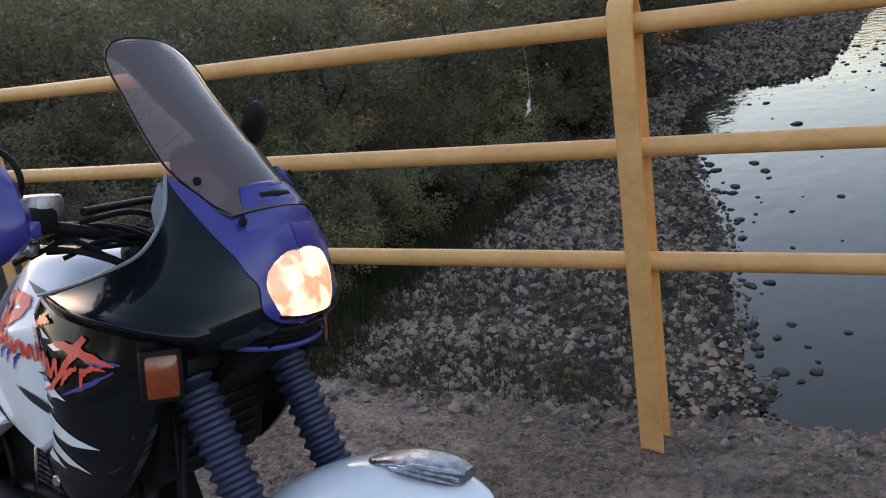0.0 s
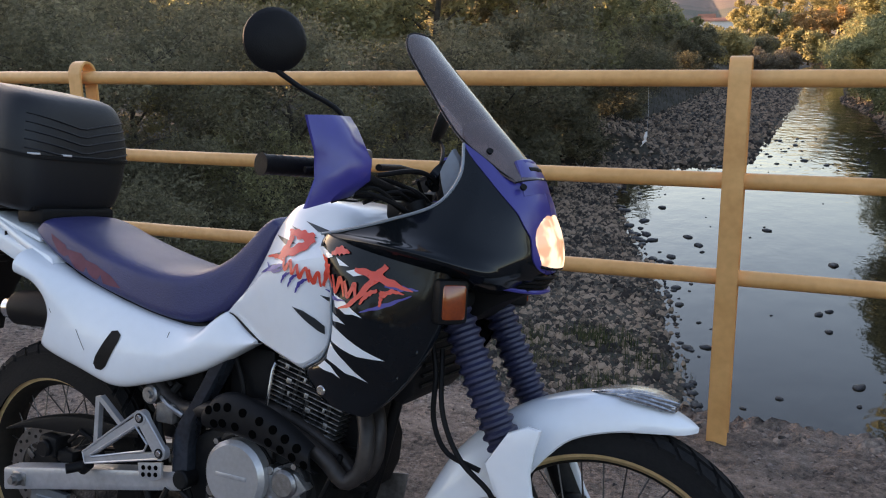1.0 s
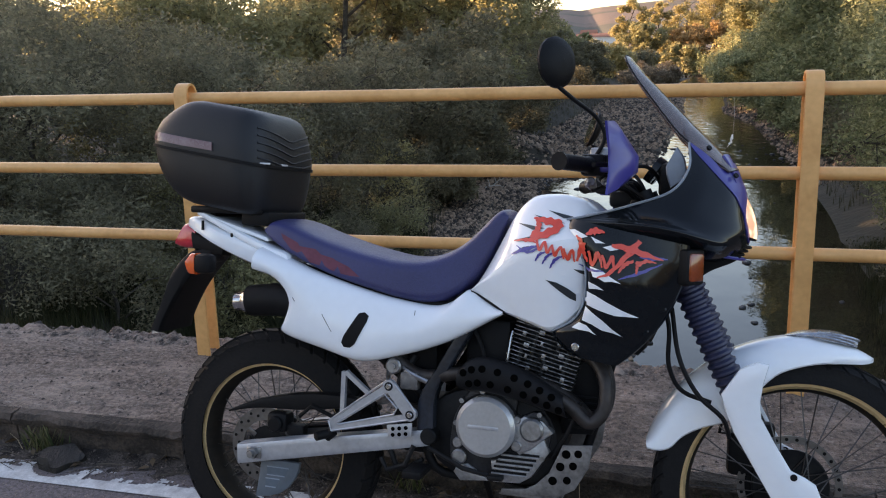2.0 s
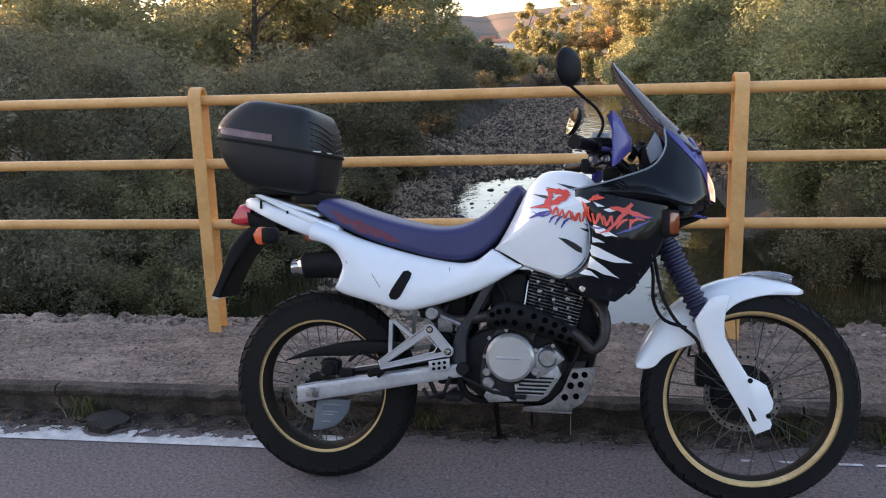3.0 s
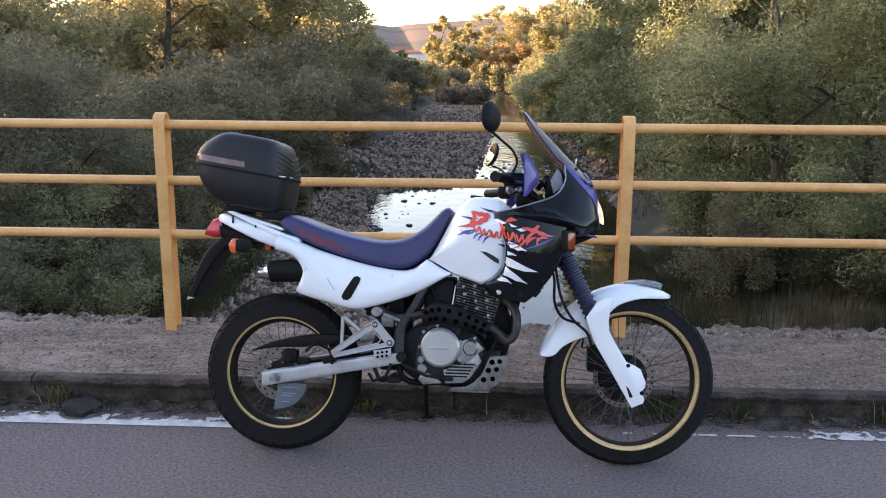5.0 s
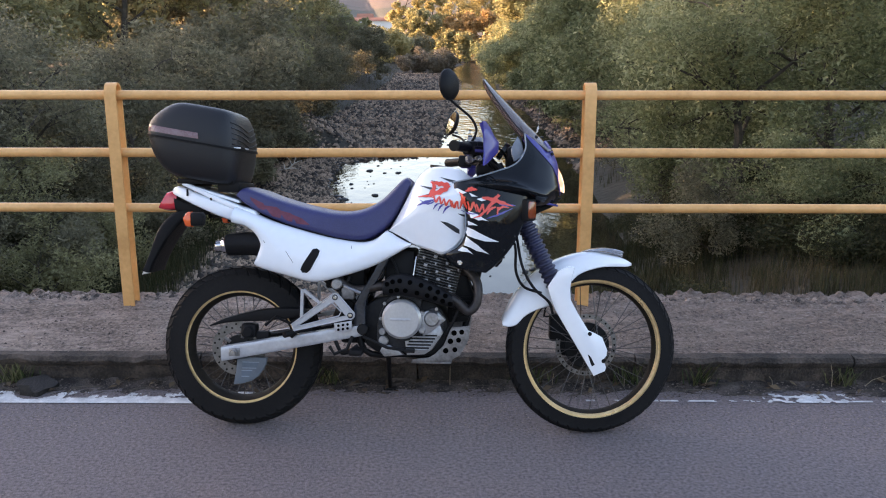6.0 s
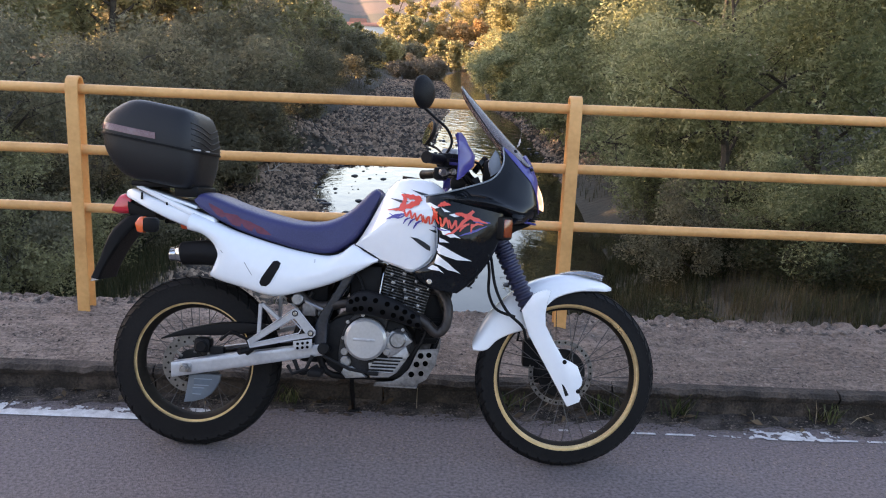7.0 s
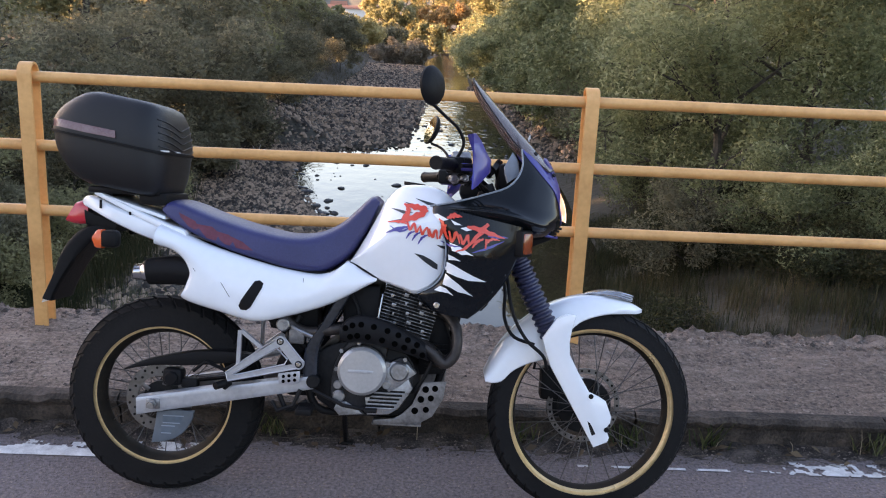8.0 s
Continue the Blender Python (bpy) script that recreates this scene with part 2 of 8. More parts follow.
def spline(ctrl, n):
    """n points on a smooth curve through the control points."""
    c = np.asarray(ctrl, dtype=float)
    if len(c) == 2:
        s = np.linspace(0, 1, n)[:, None]
        return c[0] * (1 - s) + c[1] * s
    d = np.r_[0, np.cumsum(np.maximum(np.linalg.norm(np.diff(c, axis=0), axis=1), 1e-6) ** 0.5)]
    e = np.vstack([2 * c[0] - c[1], c, 2 * c[-1] - c[-2]])
    k = np.r_[2 * d[0] - d[1], d, 2 * d[-1] - d[-2]]
    out = []
    for t in np.linspace(d[0], d[-1], n):
        i = min(max(int(np.searchsorted(d, t, side="right")) - 1, 0), len(c) - 2)
        t0, t1, t2, t3 = k[i:i + 4]
        p0, p1, p2, p3 = e[i:i + 4]
        a1 = (t1 - t) / (t1 - t0) * p0 + (t - t0) / (t1 - t0) * p1
        a2 = (t2 - t) / (t2 - t1) * p1 + (t - t1) / (t2 - t1) * p2
        a3 = (t3 - t) / (t3 - t2) * p2 + (t - t2) / (t3 - t2) * p3
        b1 = (t2 - t) / (t2 - t0) * a1 + (t - t0) / (t2 - t0) * a2
        b2 = (t3 - t) / (t3 - t1) * a2 + (t - t1) / (t3 - t1) * a3
        out.append((t2 - t) / (t2 - t1) * b1 + (t - t1) / (t2 - t1) * b2)
    return np.array(out)


def box(bm, lo, hi, bevel=0.0, seg=2):
    r = bmesh.ops.create_cube(bm, size=1)
    for v in r["verts"]:
        v.co = Vector([lo[i] + (v.co[i] + 0.5) * (hi[i] - lo[i]) for i in range(3)])
    if bevel:
        es = list({e for v in r["verts"] for e in v.link_edges})
        bmesh.ops.bevel(bm, geom=es, offset=bevel, segments=seg, profile=0.5, affect="EDGES")


# ---------------------------------------------------------------- the bridge
def fbm(x, y, z=0.0, s=1.0):
    return noise.fractal(Vector((x * s, y * s, z)), 1.0, 2.0, 4)


def build_road():
    bm = bmesh.new()
    box(bm, (-60, -7.4, -0.35), (60, 0.30, 0.0))
    tagged(link("road", bm, ASPHALT, smooth=False), "grey asphalt bridge roadway, worn and dusty", "road", kind="structure")
    # dirt in the gutter
    nx, ny = 420, 14
    verts, faces = [], []
    for i in range(nx):
        x = -8 + 16 * i / (nx - 1)
        for j in range(ny):
            v = j / (ny - 1)
            inner = 0.205 + 0.05 * fbm(x, 3.0, s=2.5) + 0.02 * fbm(x, 9.0, s=12)
            y = inner + (0.43 - inner) * v
            verts.append((x, y, -0.004 + 0.035 * v ** 1.6 + (0.012 * fbm(x, y, 2, 9) + 0.008 * fbm(x, y, 5, 40)) * min(1, 4 * v)))
    for i in range(nx - 1):
        for j in range(ny - 1):
            a = i * ny + j
            faces.append((a, a + ny, a + ny + 1, a + 1))
    ob = new("gutter", raw("gutter", verts, faces, DIRT, 4))
    tagged(ob, "strip of dirt and grit along the kerb", "gutter", kind="structure")


def build_road_line():
    """Worn white edge line: patches of paint left on the asphalt."""
    verts, faces = [], []
    c = 0.008
    for i in range(int(12 / c)):
        x = -6 + i * c
        for j in range(16):
            y = 0.125 + j * c
            n = fbm(x, y, 0, 5) * 0.6 + fbm(x, y, 7, 26) * 0.5 + 0.35 * fbm(x, 0, 3, 1.2)
            keep = 0.60 if x < -0.62 else -0.9
            if 0.75 < x < 2.4:
                keep = 0.12 if 0.160 < y < 0.180 else (0.0 if 1.50 < x < 1.95 and y > 0.15 else -0.62 if y > 0.15 else -1.6)
            if x < -0.62 and y > 0.19 + 0.05 * fbm(x, 1, 4, 3):
                keep = 0.0
            if math.hypot(x + 1.72, (y - 0.26) * 1.1) < 0.11:
                keep = -2
            if n + keep > 0:
                k = len(verts)
                verts += [(x, y, 0.004), (x + c, y, 0.004), (x + c, y + c, 0.004), (x, y + c, 0.004)]
                faces.append((k, k + 1, k + 2, k + 3))
    ob = new("road_line", raw("road_line", verts, faces, PAINT, 4))
    tagged(ob, "worn white painted edge line, flaking off", "road marking", kind="structure")


def edge_y(x):
    return 1.235 + 0.045 * fbm(x, 0, 11, 1.1) + 0.03 * fbm(x, 0, 4, 6)


def build_pavement():
    nx, ny = 1000, 46
    verts, faces = [], []
    for i in range(nx):
        x = -10 + 20 * i / (nx - 1)
        ye = edge_y(x)
        for j in range(ny):
            v = j / (ny - 1)
            y = 0.375 + (ye - 0.375) * v
            rough = 0.006 * fbm(x, y, 1, 5) + 0.0025 * fbm(x, y, 6, 34)
            lip = max(0, (v - 0.90) / 0.10)
            z = 0.138 + 0.030 * v + rough + lip * (0.022 * fbm(x, y, 8, 9) + 0.030 * fbm(x, y, 3, 30) + 0.006)
            crust = min(1.0, max(0.0, (x - 0.1) / 0.5)) * min(1.0, max(0.0, (v - 0.35) / 0.35))
            z += crust * (0.020 * (0.35 - abs(fbm(x * 0.45, y * 1.3, 5, 13))) + 0.012 * fbm(x * 0.6, y, 2, 27))
            if j == 0:
                z -= 0.012
            verts.append((x, y, z))
    for i in range(nx - 1):
        for j in range(ny - 1):
            a = i * ny + j
            faces.append((a, a + ny, a + ny + 1, a + 1))
    # back face down and a deep slab below
    k = len(verts)
    for i in range(nx):
        x = -10 + 20 * i / (nx - 1)
        verts.append((x, edge_y(x) - 0.03, -0.15))
        verts.append((x, edge_y(x) - 0.06, -0.7))
    for i in range(nx - 1):
        top0, top1 = i * ny + ny - 1, (i + 1) * ny + ny - 1
        faces.append((top0, top1, k + 2 * i + 2, k + 2 * i))
        faces.append((k + 2 * i, k + 2 * i + 2, k + 2 * i + 3, k + 2 * i + 1))
    me = raw("pavement", verts, faces, CONCRETE, 4)
    me.polygons.foreach_set("use_smooth", [True] * len(me.polygons))
    pav = tagged(new("pavement", me), "raised walkway of worn rough concrete with exposed stones and a crumbling edge", "pavement", kind="structure")
    bm = bmesh.new()
    box(bm, (-60, 0.40, -0.7), (60, 1.15, 0.10))
    tagged(link("bridge_deck", bm, CONCRETE, smooth=False), "concrete bridge deck under the walkway", "bridge", kind="structure")
    # kerb stones
    for i in range(18):
        bm = bmesh.new()
        x0, x1 = -9 + i * 1.0 + 0.004, -9 + (i + 1) * 1.0 - 0.004
        n = 24
        rows = []
        for a in range(n + 1):
            x = x0 + (x1 - x0) * a / n
            w = 0.012 * fbm(x, 1, 5, 4) + 0.008 * fbm(x, 2, 9, 15)
            prof = [(0.375 + w * 0.4, -0.05), (0.372 + w, 0.03), (0.366 + w, 0.085), (0.345 + w, 0.10), (0.338 + w, 0.118 + w), (0.352 + w, 0.137 + w * 0.7), (0.40, 0.142), (0.44, 0.10)]
            rows.append([bm.verts.new((x, y, z)) for y, z in prof])
        for p, q in zip(rows, rows[1:]):
            for b in range(len(p) - 1):
                bm.faces.new((p[b], q[b], q[b + 1], p[b + 1]))
        bm.faces.new(rows[0][::-1])
        bm.faces.new(rows[-1])
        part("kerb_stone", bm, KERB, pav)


POST_X = [-6.450, -4.014, -1.578, 0.858, 3.294, 5.730]
RAIL_Z = [1.277, 0.982, 0.690]


def build_railing():
    rail = tagged(new("bridge_railing"), "yellow painted steel bridge railing with three round rails", "railing")
    for px_ in POST_X:
        bm = bmesh.new()
        path = [(1.03, 0.13), (1.03, 0.7), (1.03, 1.285)]
        for k in range(1, 8):
            a = math.pi - k * math.pi / 8
            path.append((1.075 + 0.045 * math.cos(a), 1.285 + 0.055 * math.sin(a)))
        path += [(1.12, 1.285), (1.12, 0.7), (1.12, 0.13)]
        t, hw = 0.010, 0.0305
        rows = []
        for i, (y, z) in enumerate(path):
            y0, z0 = path[max(i - 1, 0)]
            y1, z1 = path[min(i + 1, len(path) - 1)]
            d = Vector((y1 - y0, z1 - z0)).normalized()
            ny, nz = d.y, -d.x
            c = 0.002
            prof = [(-hw, 0), (hw, 0), (hw, t), (-hw, t)]
            rows.append([bm.verts.new((px_ + u, y + ny * w, z + nz * w)) for u, w in prof])
        for p, q in zip(rows, rows[1:]):
            for b in range(4):
                bm.faces.new((p[b], p[(b + 1) % 4], q[(b + 1) % 4], q[b]))
        bm.faces.new(rows[0][::-1])
        bm.faces.new(rows[-1])
        bmesh.ops.recalc_face_normals(bm, faces=bm.faces)
        bmesh.ops.bevel(bm, geom=[e for e in bm.edges if len(e.link_faces) == 2 and e.calc_face_angle(0) > 1.2], offset=0.002, segments=2, affect="EDGES")
        part("post", bm, YELLOW, rail, "flat yellow steel bar bent over into a hoop")
    for z in RAIL_Z:
        bm = bmesh.new()
        pts = [(-9 + 0.3 * i, 1.078, z + 0.0025 * fbm(i * 0.3, z, 3, 0.8)) for i in range(61)]
        tube(bm, pts, 0.0245, 16)
        part("rail", bm, YELLOW, rail)


def build_scrap():
    bm = bmesh.new()
    pts = [(0, 0), (0.008, 0.012), (0.004, 0.022), (0.014, 0.03), (0.012, 0.045), (0.022, 0.055), (0.02, 0.07), (0.028, 0.074), (0.03, 0.05), (0.024, 0.04), (0.026, 0.024), (0.016, 0.018)]
    vs = [bm.verts.new((0.585 + 0.62 * x, 1.077 + 0.004 * math.sin(90 * z), 1.075 + 0.62 * z)) for x, z in pts]
    f = bm.faces.new(vs)
    bmesh.ops.triangulate(bm, faces=[f])
    bmesh.ops.solidify(bm, geom=list(bm.faces), thickness=0.002)
    tube(bm, [(0.602, 1.077, 1.12), (0.604, 1.078, 1.19), (0.60, 1.078, 1.253)], 0.00025, 5)
    tagged(link("paper_scrap", bm, FEATHER), "torn white scrap caught on a thread under the top rail", "litter")


build_road()
build_road_line()
build_pavement()
build_railing()
build_scrap()
rs = np.random.default_rng(11)


SPECK = (np.array([(1, 0, -0.3), (-0.5, 0.87, -0.3), (-0.5, -0.87, -0.3), (0.1, 0, 0.9)], float), np.array([(0, 1, 3), (1, 2, 3), (2, 0, 3)]))
COBBLE = (np.array([(1, 0, -0.25), (0.5, 0.87, -0.25), (-0.5, 0.87, -0.25), (-1, 0, -0.25), (-0.5, -0.87, -0.25), (0.5, -0.87, -0.25), (0.42, 0.1, 0.8), (-0.42, -0.1, 0.8)], float),
          np.array([(0, 1, 6), (1, 2, 7), (1, 7, 6), (2, 3, 7), (3, 4, 7), (4, 5, 6), (4, 6, 7), (5, 0, 6)]))


def grit(name, n, xr, yr, zf, smin, smax, mat, label, cat, shape=SPECK):
    """Loose grit and pebbles as one mesh."""
    V, F = shape
    x, y = rs.uniform(*xr, n), yr[0] + (yr[1] - yr[0]) * rs.random(n)
    z = np.array([zf(a, c) for a, c in zip(x, y)])
    s = smin + (smax - smin) * rs.random(n) ** 3
    turn = rs.uniform(0, math.tau, n)
    c, d = np.cos(turn)[:, None], np.sin(turn)[:, None]
    P = V[None] * (1 + 0.25 * rs.standard_normal((n, len(V), 1))) * (s[:, None] * np.array([1.2, 0.9, 0.6]))[:, None, :]
    P = np.stack([P[..., 0] * c - P[..., 1] * d, P[..., 0] * d + P[..., 1] * c, P[..., 2]], 2)
    P += np.stack([x, y, z + s * 0.2], 1)[:, None, :]
    me = raw(name, P.reshape(-1, 3), (F[None] + (np.arange(n) * len(V))[:, None, None]).reshape(-1, 3), mat, 3)
    tagged(new(name, me), label, cat, kind="stuff")


GRIT = material("loose_grit", (0.31, 0.245, 0.20), 0.9, dark=(0.07, 0.06, 0.05), scale=20, fine=90, mix=0.4, island=1.2)
RUBBLE = material("dried_mud_clods", (0.28, 0.214, 0.168), 0.92, dark=(0.035, 0.028, 0.023), scale=30, fine=120, mix=0.5, island=1.3)
DARKGRIT = material("dark_grit", (0.22, 0.17, 0.14), 0.9, dark=(0.035, 0.027, 0.022), scale=20, fine=90, mix=0.4, island=1.2)
grit("walkway_chips", 9000, (-4.5, 4.5), (0.40, 1.22), lambda x, y: 0.139 + 0.036 * (y - 0.375) + 0.006 * fbm(x, y, 1, 5), 0.002, 0.010, DARKGRIT, "dark stones and dirt clods on the walkway", "grit")
grit("walkway_grit", 18000, (-4.5, 4.5), (0.40, 1.2), lambda x, y: 0.140 + 0.036 * (y - 0.375) + 0.006 * fbm(x, y, 1, 5), 0.0015, 0.0075, GRIT, "small exposed stones and grit on the walkway", "grit")
grit("edge_rubble", 2600, (-4.5, 4.5), (1.12, 1.25), lambda x, y: 0.164 + 0.012 * fbm(x, y, 8, 9), 0.004, 0.022, RUBBLE, "dark clods of dried mud and stones along the crumbling edge", "rubble", COBBLE)
grit("gutter_grit", 6000, (-4.5, 4.5), (0.21, 0.37), lambda x, y: 0.002 + 0.10 * max(0, y - 0.23), 0.002, 0.008, DARKGRIT, "grit and small stones in the gutter", "grit")
grit("road_dust", 24000, (-3.5, 3.5), (-0.16, 0.25), lambda x, y: 0.0, 0.001, 0.0048, GRIT, "dusty grit beside the edge line", "grit")
grit("road_grit", 7000, (-3.5, 3.5), (-1.4, 0.0), lambda x, y: 0.0, 0.001, 0.003, GRIT, "scattered grit on the asphalt", "grit")
DRYLEAF = leaf_material("dry_leaves", (0.05, 0.034, 0.02), (0.10, 0.066, 0.038), (0.22, 0.16, 0.095), 0.2)


def strips(n):
    """Three triangles for each bent blade of five points."""
    return (np.array([(0, 1, 2), (0, 2, 4), (4, 2, 3)])[None] + (np.arange(n) * 5)[:, None, None]).reshape(-1, 3)


def litter():
    """Dry leaves and twigs in the gutter, and weeds by the kerb."""
    n = 170
    x, y = rs.uniform(-4, 4, n), 0.22 + 0.14 * rs.random(n) ** 0.7
    P = np.stack([x, y, 0.012 + 0.10 * np.maximum(0, y - 0.23)], 1)
    d = rs.standard_normal((n, 3)) * np.array([1, 1, 0.25])
    d /= np.linalg.norm(d, axis=1, keepdims=True)
    s = np.cross(d, np.array([0, 0, 1.0]) + 0.4 * rs.standard_normal((n, 3)))
    s /= np.linalg.norm(s, axis=1, keepdims=True)
    L = rs.uniform(0.010, 0.03, n)[:, None]
    v = np.stack([P - d * L, P + s * L * 0.45 + np.array([0, 0, 0.004]), P + d * L, P - s * L * 0.45 + np.array([0, 0, 0.004])], 1).reshape(-1, 3)
    tagged(new("leaf_litter", raw("leaf_litter", v, np.arange(4 * n).reshape(-1, 4), DRYLEAF, 4)), "dry brown leaves in the gutter", "leaves", kind="stuff")
    for k in range(70):
        x0, y0, a, ln = rs.uniform(-3.2, 3.2), 0.20 + 0.15 * rs.random(), rs.uniform(-0.5, 0.5), rs.uniform(0.05, 0.26)
        bm = bmesh.new()
        pts = [(x0 + ln * t * math.cos(a), y0 + ln * t * math.sin(a) * 0.35 + 0.008 * math.sin(5 * t), 0.012 + 0.10 * max(0, y0 - 0.23) + 0.012 * math.sin(3 * t) * (k % 3)) for t in (0, 0.3, 0.6, 1.0)]
        tube(bm, pts, [0.0024, 0.002, 0.0016, 0.0008], 5)
        tagged(link("twig", bm, BARK), "thin dry twig lying in the gutter", "twig", "twigs in the gutter")
    for x0, y0, n_, hh in ((-1.86, 0.33, 60, 0.10), (1.95, 0.335, 40, 0.09), (1.30, 0.338, 26, 0.12), (0.98, 0.335, 24, 0.13), (-0.42, 0.335, 30, 0.08), (0.55, 0.335, 26, 0.10), (2.35, 0.335, 34, 0.13), (-2.6, 0.335, 40, 0.09)):
        P = np.array([(x0 + 0.035 * rs.standard_normal(), y0 + 0.012 * rs.standard_normal(), 0.014) for _ in range(n_)])
        a = rs.uniform(0, math.tau, n_)
        h = hh * rs.uniform(0.4, 1.1, n_)
        t = np.stack([np.cos(a) * h * 0.7, np.sin(a) * h * 0.45, h], 1)
        s = np.stack([-np.sin(a), np.cos(a), 0 * a], 1) * 0.0025
        v = np.stack([P - s, P + s, P + t * 0.6 + s + np.array([0, 0, 0.01]), P + t, P + t * 0.6 - s + np.array([0, 0, 0.01])], 1).reshape(-1, 3)
        tagged(new("weed", raw("weed", v, strips(n_), WEED, 3)), "small green and dry weed growing at the kerb", "weed", "weeds at the kerb")

    for k in range(0, 18, 2):
        x0 = (1.32, 1.40, 1.63, 1.78, 2.05, 2.20, 0.95, -0.30, 0.15, 2.5, 1.9, -1.45, -1.95, -2.3, 0.62, 1.12, 2.7, -2.8)[k]
        hh = 0.06 + 0.09 * rs.random()
        dx, dy = 0.05 * rs.standard_normal(), -0.03 * rs.random()
        bm = bmesh.new()
        tube(bm, [(x0, 0.325, 0.01), (x0 + dx * 0.3, 0.322 + dy * 0.3, 0.01 + hh * 0.55), (x0 + dx, 0.32 + dy, 0.01 + hh)], [0.0016, 0.0013, 0.0006], 5)
        tagged(link("dry_stalk", bm, STRAW), "thin dry straw standing at the kerb", "straw", "dry stalks at the kerb")


def drain_patch():
    """Dark wet silt where the gutter drains under the kerb."""
    bm = bmesh.new()
    vs = [bm.verts.new((-1.735 + (0.085 + 0.02 * math.sin(3 * a)) * math.cos(a), 0.262 + (0.062 + 0.012 * math.sin(5 * a + 1)) * math.sin(a), 0.022 + 0.03 * max(0, math.sin(a)))) for a in [k * math.tau / 28 for k in range(28)]]
    f_ = bm.faces.new(vs)
    bmesh.ops.triangulate(bm, faces=[f_])
    bmesh.ops.solidify(bm, geom=list(bm.faces), thickness=0.03)
    tagged(link("drain_silt", bm, SILT), "dark wet silt at the kerb drain", "silt")


SILT = material("wet_silt", (0.010, 0.009, 0.008), 0.7, dark=(0.02, 0.017, 0.014), scale=20, fine=120, mix=0.5, bump=0.006, bump_scale=90)
drain_patch()
STRAW = material("dry_straw", (0.42, 0.33, 0.22), 0.8, dark=(0.25, 0.19, 0.12), scale=20, fine=120, mix=0.4)
WEED = leaf_material("weed_leaves", (0.035, 0.055, 0.016), (0.075, 0.09, 0.03), (0.20, 0.17, 0.095), 0.3)
litter()

# ---------------------------------------------------------------- the river
WATER_Z = -2.6
LEFT = np.array([(-60, 0.9), (2, 0.9), (6.4, 0.6), (8.2, 0.05), (10, -0.3), (12.8, -0.9), (17, -2.3), (21, -3.4), (25.5, -3.7), (26.6, -2.4), (28, -0.4), (31, -0.2), (54, 0.7), (81, 1.0), (102, 0.2), (120, 0.8), (134, 2.4), (220, -12), (800, -90)])
RIGHT = np.array([(-60, 2.6), (8, 3.0), (13, 3.6), (19, 3.9), (28, 4.3), (31, 4.4), (47, 4.5), (57, 3.4), (88, 4.4), (120, 5.0), (134, 5.6), (220, -9), (800, -85)])


def banks(y):
    return np.interp(y, LEFT[:, 0], LEFT[:, 1]), np.interp(y, RIGHT[:, 0], RIGHT[:, 1])


def height(x, y):
    """Ground height: river bed, gravel, banks, plain and far hills."""
    x, y = np.asarray(x, float), np.asarray(y, float)
    l, r = banks(y)
    dl, dr = l - x, x - r
    wob = 0.5 * np.sin(0.31 * y + 0.4 * x) + 0.4 * np.sin(0.83 * y - 0.27 * x + 1) + 0.25 * np.sin(2.1 * x + 1.3 * y)
    gravel = np.interp(y, [0, 8, 17, 26, 40, 100, 150], [6.2, 5.6, 3.0, 2.0, 6.5, 7.0, 3.0])
    zl = np.interp(dl, [-0.6, 0, 0.35, 1.2], [-0.45, -0.04, 0.06, 0.12]) + 0.03 * wob * np.clip(dl, 0, 1)
    zl = zl + np.interp(dl - gravel, [0, 1.5, 5, 12, 40], [0, 0.7, 1.4, 2.0, 2.4]) + 0.12 * wob * np.clip((dl - gravel) / 3, 0, 1)
    zr = np.interp(dr, [-0.6, 0, 0.5, 2.0, 6, 14, 40], [-0.45, -0.04, 0.15, 0.8, 1.5, 2.0, 2.4]) + 0.12 * wob * np.clip(dr / 3, 0, 1)
    z = np.where(x < (l + r) / 2, zl, zr) + WATER_Z
    z = np.where((x > l) & (x < r), np.maximum(-0.45, np.maximum(-0.8 * (x - l), -0.8 * (r - x))) + WATER_Z, z)
    d = np.hypot(x, y)
    hill = np.interp(d, [0, 230, 420, 700, 1400], [0, 0, 8, 38, 60])
    az = np.arctan2(x, y)
    hill = hill * (1.0 + 0.10 * np.sin(7 * az + 1.0) + 0.06 * np.sin(17 * az))
    return z + hill


def build_ground():
    def axis(near, far, n):
        t = np.linspace(-1, 1, n)
        return np.sign(t) * (near * np.abs(t) + (far - near) * np.abs(t) ** 5)
    xs, ys = axis(36, 1500, 211), axis(110, 1500, 261)
    X, Y = np.meshgrid(xs, ys, indexing="ij")
    Z = height(X, Y)
    Z = np.where((Y < 1.0) & (Y > -8.2) & (np.abs(X) < 6.0), np.minimum(Z, -2.3), Z)
    Z = np.where((Y < 1.6) & (Y > -8.6) & (np.abs(X) >= 6.0) & (np.abs(X) < 60), np.minimum(Z, -0.8), Z)
    v = np.stack([X.ravel(), Y.ravel(), Z.ravel()], 1)
    n = len(ys)
    i, j = np.meshgrid(np.arange(len(xs) - 1), np.arange(n - 1), indexing="ij")
    a = (i * n + j).ravel()
    me = raw("ground", v, np.stack([a, a + n, a + n + 1, a + 1], 1), ground_material(), 4)
    me.polygons.foreach_set("use_smooth", [True] * len(me.polygons))
    tagged(new("ground", me), "earth river banks and fields reaching low hills", "ground", kind="structure")
    bm = bmesh.new()
    vs = [bm.verts.new(p) for p in ((-14, -40, WATER_Z), (9, -40, WATER_Z), (9, 140, WATER_Z), (-14, 140, WATER_Z))]
    bm.faces.new(vs)
    tagged(link("water", bm, WATER, smooth=False), "calm shallow river reflecting the evening sky", "river", kind="structure")


